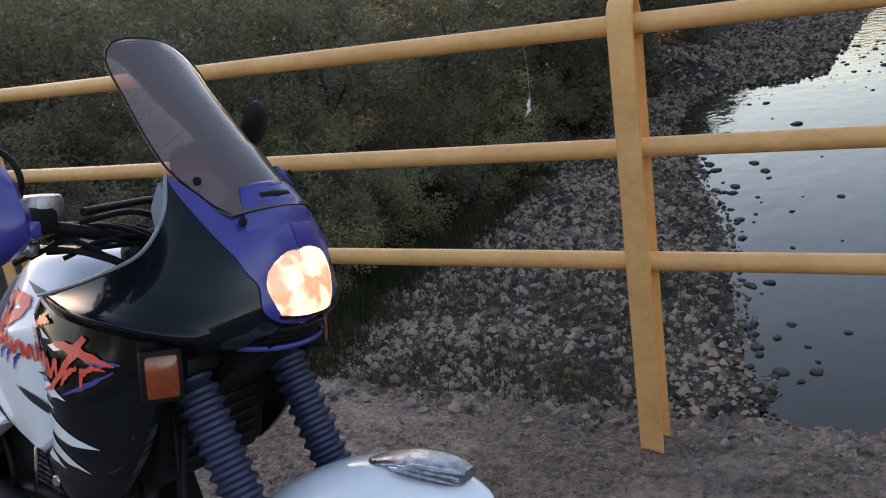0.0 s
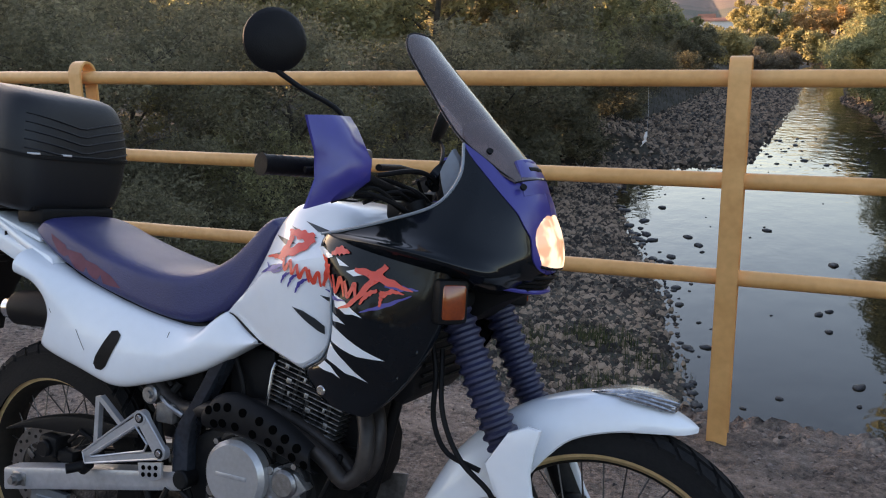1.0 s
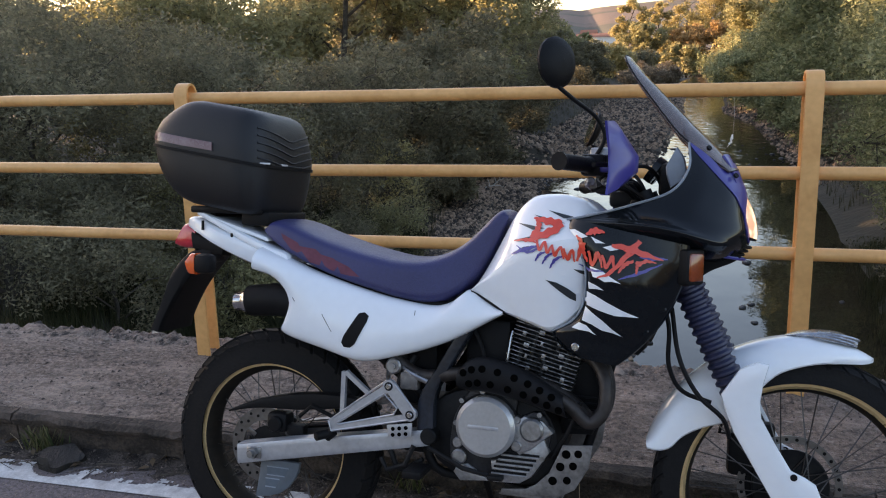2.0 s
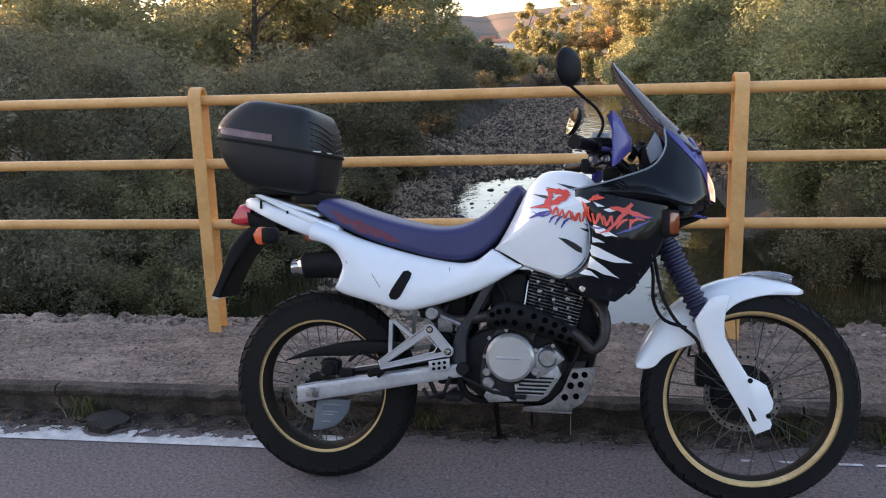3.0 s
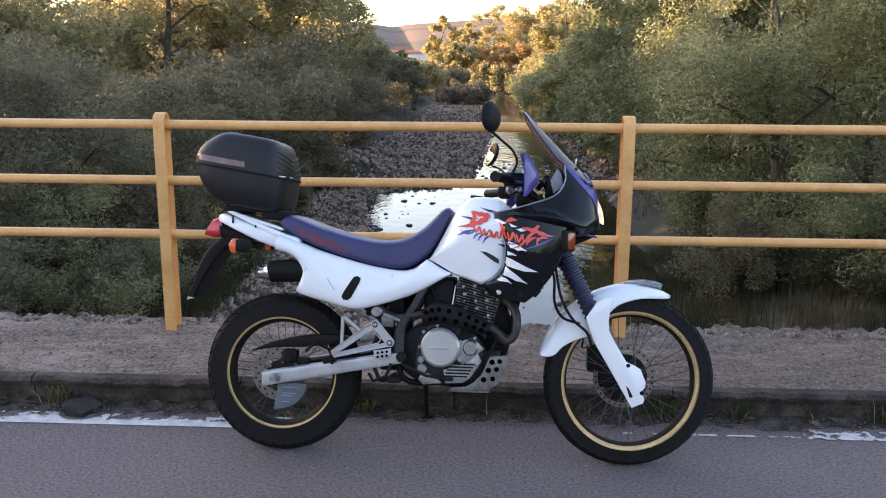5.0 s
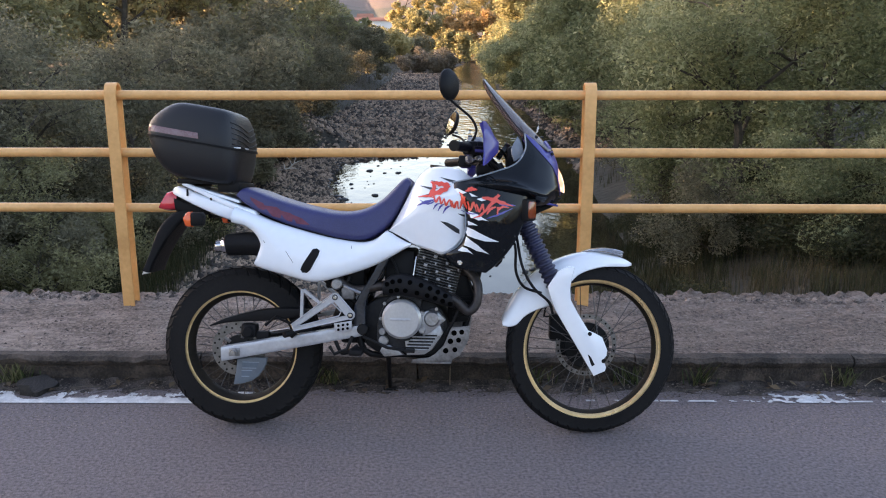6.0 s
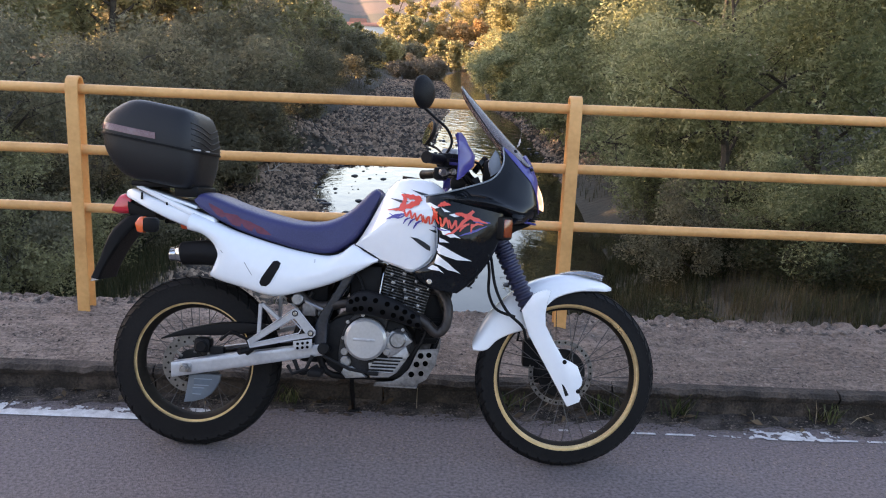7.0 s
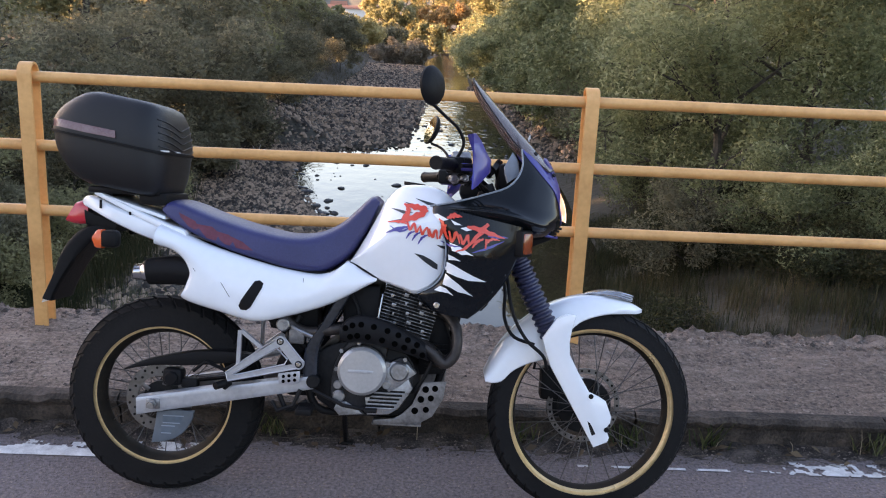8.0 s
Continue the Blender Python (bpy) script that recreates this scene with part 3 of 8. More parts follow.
def ground_material():
    m = material("ground_earth", (0.085, 0.070, 0.048), 0.95, dark=(0.03, 0.028, 0.018), scale=0.4, fine=5, bump=0.05, bump_scale=5, mix=0.5)
    N, L = m.node_tree.nodes, m.node_tree.links
    bsdf = N["Principled BSDF"]
    near = bsdf.inputs["Base Color"].links[0].from_socket
    tc = N.new("ShaderNodeTexCoord")
    sp = N.new("ShaderNodeSeparateXYZ")
    L.new(tc.outputs["Object"], sp.inputs[0])
    mr = N.new("ShaderNodeMapRange")
    mr.inputs["From Min"].default_value, mr.inputs["From Max"].default_value = 180, 300
    L.new(sp.outputs[1], mr.inputs["Value"])
    # ploughed red-brown fields in bands on the slopes
    nz = N.new("ShaderNodeTexNoise")
    nz.inputs["Scale"].default_value = 0.012
    mp = N.new("ShaderNodeMapping")
    mp.inputs["Scale"].default_value = (0.5, 2.0, 2.0)
    L.new(tc.outputs["Object"], mp.inputs[0])
    L.new(mp.outputs[0], nz.inputs[0])
    rp = N.new("ShaderNodeValToRGB")
    e = rp.color_ramp.elements
    e[0].position, e[0].color = 0.42, (0.17, 0.115, 0.085, 1)
    e[1].position, e[1].color = 0.58, (0.085, 0.08, 0.055, 1)
    L.new(nz.outputs[0], rp.inputs[0])
    mx = N.new("ShaderNodeMix")
    mx.data_type = "RGBA"
    L.new(mr.outputs[0], mx.inputs[0])
    L.new(near, mx.inputs[6])
    L.new(rp.outputs[0], mx.inputs[7])
    L.new(mx.outputs[2], bsdf.inputs["Base Color"])
    return m


build_ground()
rng = np.random.default_rng(4)

def gravel(name, x, y, size, label):
    """Many flat rounded cobbles lying on the ground as one mesh."""
    V, F = COBBLE
    n = len(x)
    ang = rng.uniform(0, math.tau, n)
    sc = np.stack([size * rng.uniform(0.8, 1.3, n), size * rng.uniform(0.6, 1.0, n), size * rng.uniform(0.5, 1.0, n)], 1) * 1.25
    jit = 1 + 0.20 * rng.standard_normal((n, len(V), 1))
    P = V[None] * jit * sc[:, None, :]
    c, s = np.cos(ang)[:, None], np.sin(ang)[:, None]
    Q = np.stack([P[..., 0] * c - P[..., 1] * s, P[..., 0] * s + P[..., 1] * c, P[..., 2]], 2)
    Q += np.stack([x, y, height(x, y) + sc[:, 2] * 0.32], 1)[:, None, :]
    fc = (F[None] + (np.arange(n) * len(V))[:, None, None]).reshape(-1, 3)
    me = raw(name, Q.reshape(-1, 3), fc, STONE, 3)
    return tagged(new(name, me), label, "gravel", kind="stuff")


def scatter_gravel():
    y = 2.6 + 24 * rng.random(40000) ** 1.7
    l, r = banks(y)
    g = np.interp(y, [0, 8, 17, 26], [6.4, 5.8, 3.4, 2.4])
    x = l + 0.15 - rng.random(len(y)) ** 0.9 * g
    gravel("gravel_bank", x, y, 0.013 + 0.046 * rng.random(len(y)) ** 3.2, "brown-grey river cobbles on the near bank")
    y = 22 + 74 * rng.random(15000) ** 1.5
    l, r = banks(y)
    x = l + 0.2 - rng.random(len(y)) * np.interp(y, [22, 26, 30, 100], [4.5, 5.0, 6.5, 7.0])
    gravel("gravel_bar", x, y, 0.03 + 0.075 * rng.random(len(y)) ** 2.6, "gravel bar of brown-grey cobbles in midstream")
    y = 24 + 40 * rng.random(2600)
    l, r = banks(y)
    x = r - 0.15 + rng.random(len(y)) ** 1.5 * 1.8
    gravel("gravel_edge", x, y, 0.03 + 0.07 * rng.random(len(y)) ** 2, "dark cobbles along the far water's edge")


def river_stones():
    """Single stones standing out of the water."""
    meshes = []
    for k in range(6):
        bm = bmesh.new()
        bmesh.ops.create_icosphere(bm, subdivisions=2, radius=1)
        for v in bm.verts:
            v.co *= 1 + 0.28 * noise.noise(v.co * 1.3 + Vector((k * 7, 0, 0)))
        me = bpy.data.meshes.new("river_stone")
        bm.to_mesh(me)
        bm.free()
        me.polygons.foreach_set("use_smooth", [True] * len(me.polygons))
        me.materials.append(WETSTONE)
        meshes.append(me)
    k = 0
    while k < 290:
        y = 7 + 30 * rng.random() ** 1.1
        l, r = banks(y)
        if y < 26:
            x = l + (rng.random() ** 5.0) * (r - l)
        else:
            x = l + rng.random() * (r - l)
        s = 0.018 + (0.05 if y < 14 else 0.085) * rng.random() ** 3
        ob = new("river_stone", meshes[k % 6])
        ob.matrix_world = Matrix.LocRotScale((x, y, WATER_Z + 0.005), Euler((0, 0, rng.random() * 6)), (s * 1.4, s, s * 0.55))
        tagged(ob, "dark wet stone breaking the river surface", "stone", "stones in the river")
        k += 1


scatter_gravel()
river_stones()


def dry_branch():
    """A bleached branch washed up at the water's edge."""
    bm = bmesh.new()
    x, y = -4.85, 22.7
    z = float(height(x, y)) + 0.06
    main = tube(bm, [(x - 0.25, y, z), (x, y + 0.05, z + 0.06), (x + 0.18, y, z + 0.22), (x + 0.24, y + 0.02, z + 0.42)], [0.02, 0.018, 0.014, 0.006], 6)
    for a, c in (((0, 0.05, 0.06), (0.3, 0.1, 0.02)), ((0.1, 0.03, 0.14), (-0.02, 0.0, 0.40)), ((0.18, 0, 0.22), (0.42, 0.05, 0.30)), ((-0.12, 0.02, 0.03), (-0.18, 0.1, 0.24))):
        p, q = Vector((x + a[0], y + a[1], z + a[2])), Vector((x + c[0], y + c[1], z + c[2]))
        graft(bm, tube(bm, [p, p.lerp(q, 0.5) + Vector((0.02, 0, 0.02)), q], [0.012, 0.009, 0.004], 5), main)
    tagged(link("dry_branch", bm, BLEACHED), "bleached dry branch lying at the water's edge", "branch")


BLEACHED = material("bleached_wood", (0.62, 0.57, 0.50), 0.8, dark=(0.42, 0.38, 0.33), scale=9, fine=60, mix=0.4)
dry_branch()


# ---------------------------------------------------------------- plants
def leaves(P, size, droop=0.0, slim=0.42):
    """Pointed leaves, one triangle each, at the points P."""
    n = len(P)
    d = rng.standard_normal((n, 3))
    d[:, 2] = d[:, 2] * 0.7 - droop
    d /= np.linalg.norm(d, axis=1, keepdims=True)
    s = np.cross(d, rng.standard_normal((n, 3)))
    s /= np.linalg.norm(s, axis=1, keepdims=True)
    L = (size * rng.uniform(0.6, 1.3, n))[:, None]
    v = np.stack([P - d * L * 0.5 - s * L * slim * 0.6, P - d * L * 0.5 + s * L * slim * 0.6, P + d * L * 0.6], 1).reshape(-1, 3)
    return v, np.arange(3 * n).reshape(-1, 3)


def crown_points(blobs, n):
    """Points in ragged clumps round the blob centres (x, y, z, radius)."""
    B = np.array(blobs)
    w = B[:, 3] ** 2
    k = rng.choice(len(B), n, p=w / w.sum())
    d = rng.standard_normal((n, 3))
    d /= np.linalg.norm(d, axis=1, keepdims=True)
    rad = rng.random(n) ** 0.45
    P = B[k, :3] + d * (rad * B[k, 3])[:, None] * np.array([1, 1, 0.8])
    return P


def tree(name, x, y, h, spread, leafmat, n, size, label, trunk_r=0.1, limbs=9, low=0.2, lean=(0, 0), droop=0.1, category="tree", base=None, bare=0):
    z0 = float(height(x, y)) - 0.1 if base is None else base
    root = tagged(new(name), label, category)
    root.location = (x, y, z0)
    bm = bmesh.new()
    top = Vector((lean[0], lean[1], h * 0.85))
    spine = [Vector((0, 0, 0)).lerp(top, k / 6) + Vector(rng.uniform(-1, 1, 3) * 0.03 * h * (k > 0)) for k in range(7)]
    stem = tube(bm, spine, [trunk_r * (1 - 0.13 * k) for k in range(7)], 7)
    blobs = []
    for i in range(limbs):
        f = low + (0.95 - low) * (i + 0.5) / limbs
        p = spine[min(int(f * 6), 5)].lerp(spine[min(int(f * 6) + 1, 6)], f * 6 - int(f * 6))
        a = i * 2.4 + rng.uniform(-0.5, 0.5)
        reach = spread * (1.0 - 0.55 * abs(f - 0.45) / 0.55) * rng.uniform(0.75, 1.15)
        tip = p + Vector((math.cos(a) * reach, math.sin(a) * reach, reach * rng.uniform(0.15, 0.7)))
        mid = p.lerp(tip, 0.5) + Vector((0, 0, 0.12 * reach))
        r0 = trunk_r * (0.55 - 0.35 * f)
        limb = tube(bm, [p, mid, tip], [r0, r0 * 0.6, r0 * 0.22], 5)
        graft(bm, limb, stem)
        for q in range(4):
            t2 = rng.uniform(0.35, 1.0)
            c0 = p.lerp(mid, t2 * 2) if t2 < 0.5 else mid.lerp(tip, t2 * 2 - 1)
            end = c0 + Vector(rng.uniform(-1, 1, 3)) * 0.45 * reach
            graft(bm, tube(bm, [c0, c0.lerp(end, 0.5) + Vector((0, 0, 0.03)), end], [r0 * 0.35, r0 * 0.22, r0 * 0.08], 4), limb)
            blobs.append((*end, 0.32 * reach * rng.uniform(0.6, 1.2) + 0.05))
        blobs.append((*tip, 0.38 * reach + 0.05))
    part("trunk", bm, BARK, root, "rough brown trunk and limbs")
    far = y > 19 or y < 4
    v, fc = leaves(crown_points(blobs, int(n * (1.0 if far else 1.2))), size * (1.38 if far else 1.06), droop)
    ob = new("crown", raw("crown", v, fc, leafmat, 3))
    ob.parent = root
    return root


def bush(x, y, h, spread, leafmat, n, size, label, droop=0.0):
    return tree("bush", x, y, h, spread, leafmat, n, size, label, trunk_r=0.035, limbs=10, low=0.08, category="bush", droop=droop)


def blades(name, P, hgt, wid, label, mat=None):
    """Grass blades as bent triangles, one mesh."""
    n = len(P)
    a = rng.uniform(0, math.tau, n)
    h = hgt * rng.uniform(0.5, 1.2, n)
    tilt = rng.uniform(0.05, 0.5, n) * h
    w = wid * rng.uniform(0.6, 1.3, n)
    s = np.stack([-np.sin(a), np.cos(a), np.zeros(n)], 1) * w[:, None]
    t = np.stack([np.cos(a) * tilt, np.sin(a) * tilt, h], 1)
    m = np.stack([np.cos(a) * tilt * 0.3, np.sin(a) * tilt * 0.3, h * 0.6], 1)
    v = np.stack([P - s, P + s, P + m + s * 0.7, P + t, P + m - s * 0.7], 1).reshape(-1, 3)
    ob = new(name, raw(name, v, strips(n), mat or GRASS, 3))
    return tagged(ob, label, "grass", kind="stuff")


def plant_banks():
    # right bank willows
    for x, y, h, s, n, z in ((4.9, 15.4, 4.5, 1.7, 13000, 0.08), (5.4, 12.8, 5.6, 2.2, 22000, 0.08), (7.6, 13.5, 6.4, 2.7, 24000, 0.088), (6.6, 17.5, 7.0, 2.6, 24000, 0.09), (10.8, 15.0, 7.0, 3.0, 26000, 0.09),
                             (6.8, 24.0, 7.2, 2.6, 18000, 0.11), (9.5, 23.0, 8.5, 3.4, 22000, 0.12), (8.2, 33.0, 8.5, 3.2, 14000, 0.15), (14.5, 19.0, 8.5, 3.6, 18000, 0.12)):
        tree("willow", x, y, h, s, WILLOW, n, z, "grey-green willow with a dense ragged crown on the river bank", 0.11, 12, 0.06, droop=0.15)
    for x, y, h, s, n in ((4.6, 10.6, 1.6, 0.9, 7000), (5.8, 9.6, 1.9, 1.1, 9000), (7.6, 9.8, 2.1, 1.2, 9000), (9.8, 10.5, 2.3, 1.3, 8000), (5.0, 15.5, 2.2, 1.1, 7000), (5.4, 20.5, 2.4, 1.3, 6000), (6.0, 28, 2.6, 1.3, 5000)):
        bush(x, y, h, s, (DARKLEAF, WILLOW)[int(y) % 2], int(n * 1.3), 0.052, "low willow scrub at the water's edge")
    for x, y, h, s, n in ((6.5, 26.5, 12.0, 2.7, 22000), (6.7, 36.0, 13.0, 2.9, 16000), (7.8, 47.0, 13.5, 3.2, 12000)):
        tree("willow", x, y, h, s, WILLOW, n, 0.14, "tall grey-green willow leaning over the river", 0.15, 15, 0.08, droop=0.15)
    for x, y, h, s, n in ((8.8, 7.6, 6.6, 2.5, 16000), (12.0, 9.5, 7.2, 2.8, 14000)):
        tree("willow", x, y, h, s, WILLOW, n, 0.085, "grey-green willow with a dense ragged crown on the river bank", 0.11, 12, 0.06, droop=0.15)
    for k in range(34):
        x, y = 3.7 + 6.6 * ((k * 0.618) % 1.0), 8.2 + 5.6 * ((k * 0.755) % 1.0)
        x += 0.08 * max(0.0, y - 9.0)
        bush(x, y, 0.55 + 0.5 * ((k * 0.37) % 1.0), 0.5 + 0.25 * ((k * 0.53) % 1.0), BRAMBLE, 3400, 0.042, "low brown-green bramble on the bank")
    # left bank thicket
    for x, y, h, s, n, z in ((-7.4, 11.5, 3.2, 1.9, 16000, 0.07), (-9.6, 9.5, 3.2, 2.1, 18000, 0.075), (-12.5, 10.5, 3.4, 2.4, 16000, 0.085), (-7.2, 16.0, 3.4, 2.1, 15000, 0.085), (-10.3, 15.0, 3.3, 2.4, 16000, 0.09),
                             (-6.6, 20.5, 3.7, 2.2, 13000, 0.1), (-14.5, 15.5, 3.5, 2.6, 11000, 0.11), (-16.5, 9.5, 3.4, 2.6, 10000, 0.1), (-7.6, 26.0, 4.2, 2.5, 12000, 0.12), (-20, 12, 3.7, 3.0, 12000, 0.11)):
        tree("shrub_tree", x, y, h, s, DARKLEAF, n, z, "dark tangled shrub tree on the shaded bank", 0.08, 11, 0.08, category="tree")
    for x, y, h, s, n in ((-6.0, 9.4, 1.4, 0.9, 7000), (-7.4, 8.2, 1.8, 1.1, 9000), (-9.4, 7.0, 2.0, 1.2, 9000), (-6.2, 13.0, 1.6, 1.0, 6000), (-11.6, 7.2, 2.2, 1.3, 8000), (-6.0, 17.2, 1.8, 1.1, 6000), (-14.2, 7.6, 2.4, 1.4, 7000)):
        bush(x, y, h, s, DARKLEAF, n, 0.065, "dark leafy bush on the shaded bank")
    for x, y, h, s, n in ((-7.9, 14.6, 2.7, 0.9, 2600), (-10.2, 12.2, 2.4, 0.8, 2200), (-5.6, 15.2, 2.3, 0.7, 1400)):
        bush(x, y, h, s, AUTUMN, n, 0.07, "bush with yellowed autumn leaves")
    for x, y, h, s, n in ((-5.7, 8.3, 1.1, 0.8, 6500), (-5.5, 10.4, 1.3, 0.9, 7000), (-5.3, 12.2, 1.2, 0.8, 6000), (-6.5, 7.0, 1.2, 0.9, 7000), (-6.9, 9.8, 1.9, 1.1, 8000), (-5.0, 13.8, 1.1, 0.8, 5000), (-7.6, 6.4, 1.4, 1.0, 7000)):
        bush(x, y, h, s, (DARKLEAF, OLIVE)[int(10 * h) % 2], n, 0.05, "leafy bush at the edge of the gravel")
    for x, y, h, s in ((-13.5, 41, 5.4, 2.7), (-12.5, 50, 5.6, 2.9), (-18.5, 46, 6.0, 3.2), (-11.5, 35, 4.8, 2.4)):
        tree("shrub_tree", x, y, h, s, DARKLEAF, 10000, 0.17, "dark tangled shrub tree on the shaded bank", 0.08, 12, 0.06, category="tree")
    for x, y, h, s in ((-12.5, 57, 9.5, 3.4), (-16.5, 70, 10.5, 4.0), (-13.5, 80, 10.0, 3.6), (-19.0, 86, 11.0, 4.4), (-26.0, 60, 9.0, 4.6), (-30.0, 84, 11.0, 5.0)):
        tree("poplar_tree", x, y, h, s, OLIVE, 9000, 0.24, "olive-green riverside tree in the shade upriver", 0.17, 13, 0.05)
    for k in range(17):
        y = 25 + 2.5 * k
        x = float(np.interp(y, [25, 29, 45, 85], [-5.4, -5.2, -7.4, -8.0])) - 0.9 * (k % 3)
        bush(x, y, 1.5 + 0.05 * k + 0.4 * ((k * 0.618) % 1), 1.1 + 0.03 * k, DARKLEAF, 4200, 0.085, "dark bush beside the gravel bar")
    # mid-distance trees, left
    for x, y, h, s, n, z, m in ((-8.2, 33, 10.0, 2.8, 9000, 0.17, OLIVE), (-12, 30, 9.5, 3.0, 9000, 0.17, OLIVE), (-17, 27, 4.2, 3.4, 12000, 0.15, OLIVE), (-10.5, 42, 11.0, 3.2, 9000, 0.2, OLIVE),
                                (-22, 33, 4.4, 3.8, 12000, 0.17, OLIVE), (-29, 27, 5.5, 4.0, 12000, 0.2, OLIVE), (-16, 44, 7.5, 4.0, 12000, 0.22, OLIVE), (-38, 30, 6, 4.5, 10000, 0.24, OLIVE), (-30, 18, 5, 4.0, 11000, 0.18, DARKLEAF)):
        tree("poplar_tree", x, y, h, s, m, n, z, "tall olive-green riverside tree against the evening light", 0.17, 13, 0.15)
    tree("autumn_tree", -20.5, 50, 6.0, 2.6, AUTUMN, 9000, 0.22, "golden autumn tree catching the low sun", 0.16, 12, 0.2)
    # far golden trees on both sides of the channel
    for x, y, h, s, m in ((-8.6, 172, 15.5, 3.4, AUTUMN), (-4.0, 178, 16.5, 3.6, AUTUMN), (1.5, 150, 9.5, 3.6, RUST), (5.6, 146, 8.5, 3.4, RUST), (6.8, 170, 17.0, 4.6, AUTUMN), (13.5, 165, 18.0, 5.0, AUTUMN), (1.5, 195, 19.0, 4.4, AUTUMN), (-5.5, 150, 8.5, 3.8, OLIVE), (10.4, 112, 12.5, 4.2, OLIVE), (14.5, 128, 13.0, 4.6, AUTUMN),
                          (8.5, 90, 10.5, 4.0, OLIVE), (11.5, 70, 11, 4.4, OLIVE), (14, 55, 11, 4.4, OLIVE), (9.5, 45, 9.0, 3.6, WILLOW), (20, 40, 12, 5, OLIVE),
                          (-9.5, 72, 3.9, 3.0, OLIVE), (-14.5, 66, 9.5, 3.6, OLIVE), (-21, 75, 11, 4.0, OLIVE), (-32, 62, 6, 5.0, OLIVE), (-45, 60, 7, 5.6, OLIVE), (30, 60, 13, 5.5, OLIVE)):
        tree("riverside_tree", x, y, h, s, m, 9000, 0.32, "golden sunlit autumn tree by the river" if m == AUTUMN else "rusty orange autumn tree by the river" if m == RUST else "olive-green tree by the river", 0.2, 12, 0.12)
    for x, y, h, s in ((-2.5, 99, 2.2, 2.6), (-4.4, 98, 1.5, 2.0), (-0.8, 100, 1.6, 2.0)):
        bush(x, y, h, s, DRYBUSH, 8000, 0.15, "rounded dry bush on the gravel bar")
    for x, y, h, s, n in ((-6.6, 23.5, 2.6, 1.5, 6000), (-7.4, 29.5, 3.2, 1.8, 6000), (-8.8, 37, 3.6, 2.2, 6000), (-8.6, 46, 3.6, 2.4, 6000), (-9.0, 56, 4.2, 2.6, 6000), (-5.6, 20, 1.6, 1.0, 4000)):
        bush(x, y, h, s, DARKLEAF, n, 0.12, "dark bush beside the gravel bar")
    for k in range(14):
        y = 30 + 5.0 * k
        bush(float(banks(y)[1]) + 1.1 + 0.5 * math.sin(2.3 * k), y, 2.4 + 0.1 * k, 1.5 + 0.06 * k, WILLOW, 4500, 0.13, "grey-green scrub on the river bank")
    # right bank scrub farther up, and bushes across the far fields
    for x, y, h, s, n in ((6.6, 38, 3.2, 1.8, 5000), (6.8, 46, 3.6, 2.0, 5000), (5.8, 55, 3.8, 2.0, 5000), (6.6, 64, 4.2, 2.4, 5000), (7.2, 74, 4.5, 2.6, 5000), (8.4, 52, 5.0, 2.6, 5000), (9.0, 84, 6.0, 3.0, 5000), (6.2, 33, 2.4, 1.3, 4000), (8.0, 100, 5.0, 3.0, 5000)):
        bush(x, y, h, s, WILLOW, n, 0.15, "grey-green scrub on the river bank")
    for k in range(16):
        bush(-62 + 5.2 * k + 2 * math.sin(k * 2.1), 128 + 16 * math.sin(k * 1.7), 3.6 + 0.7 * math.sin(k * 3.3), 3.6, (OLIVE, OLIVE, AUTUMN, DARKLEAF)[k % 4], 3000, 0.42, "distant scrub across the fields")
    bush(-6.6, 68, 4.9, 2.5, DARKLEAF, 9000, 0.16, "dark bush beside the gravel bar")
    # tall thin trees with few leaves against the sky
    for x, y, h in ((-19.5, 30.5, 9.5), (-23.5, 37, 10.5), (-15.2, 34, 10.0), (-26, 34, 9.0)):
        tree("bare_tree", x, y, h, 1.7, OLIVE, 1500, 0.17, "thin tree with sparse leaves against the bright sky", 0.13, 12, 0.3)
    # unseen wood edge added behind the road, at the camera's back
    for k in range(9):
        tree("unseen_tree", -40 + 10 * k, -30 - 3 * (k % 2), 7 + (k * 37 % 4), 4.2, OLIVE, 1800, 0.55, "dense green tree added out of view", 0.2, 13, 0.05, base=-1.0)
    # trees added out of view to keep the low sun off the bridge
    for x, y, h, s in ((-22, 3.6, 9, 4.0), (-28, 8, 10, 4.5), (-34, 13, 11, 4.5), (-26, 16, 10, 4.0), (-40, 20, 12, 5), (-36, 5, 12, 5), (-46, 12, 13, 5.5), (-50, 24, 13, 5.5), (-46, 2, 12, 5), (-56, 33, 14, 6), (-60, 16, 14, 6)):
        tree("unseen_tree", x, y, h, s, OLIVE, 3000, 0.42, "dense green tree added out of view", 0.2, 13, 0.08, base=-1.0)
    # dry grass on the slopes farther up
    y = 20 + 90 * rng.random(22000) ** 1.4
    l, r = banks(y)
    x = np.where(rng.random(len(y)) < 0.6, l - np.interp(y, [20, 26, 30, 100], [2.5, 2.5, 6.0, 6.6]) - rng.random(len(y)) * 8, r + 0.3 + rng.random(len(y)) * 7)
    blades("slope_grass", np.stack([x, y, height(x, y)], 1), 0.28, 0.007, "dry tufted grass on the slopes upriver")
    # weeds among the stones
    k = rng.integers(0, 60, 9000)
    cx, cy = rng.uniform(-5.4, -0.4, 60), 3.2 + 6.5 * rng.random(60)
    x, y = cx[k] + 0.22 * rng.standard_normal(9000), cy[k] + 0.22 * rng.standard_normal(9000)
    blades("gravel_weeds", np.stack([x, y, height(x, y)], 1), 0.15, 0.004, "low green weeds among the river stones", WEED)
    # bank grass
    def tufts(n, cx, cy, spread):
        k = rng.integers(0, len(cx), n)
        return cx[k] + spread * rng.standard_normal(n), cy[k] + spread * rng.standard_normal(n)
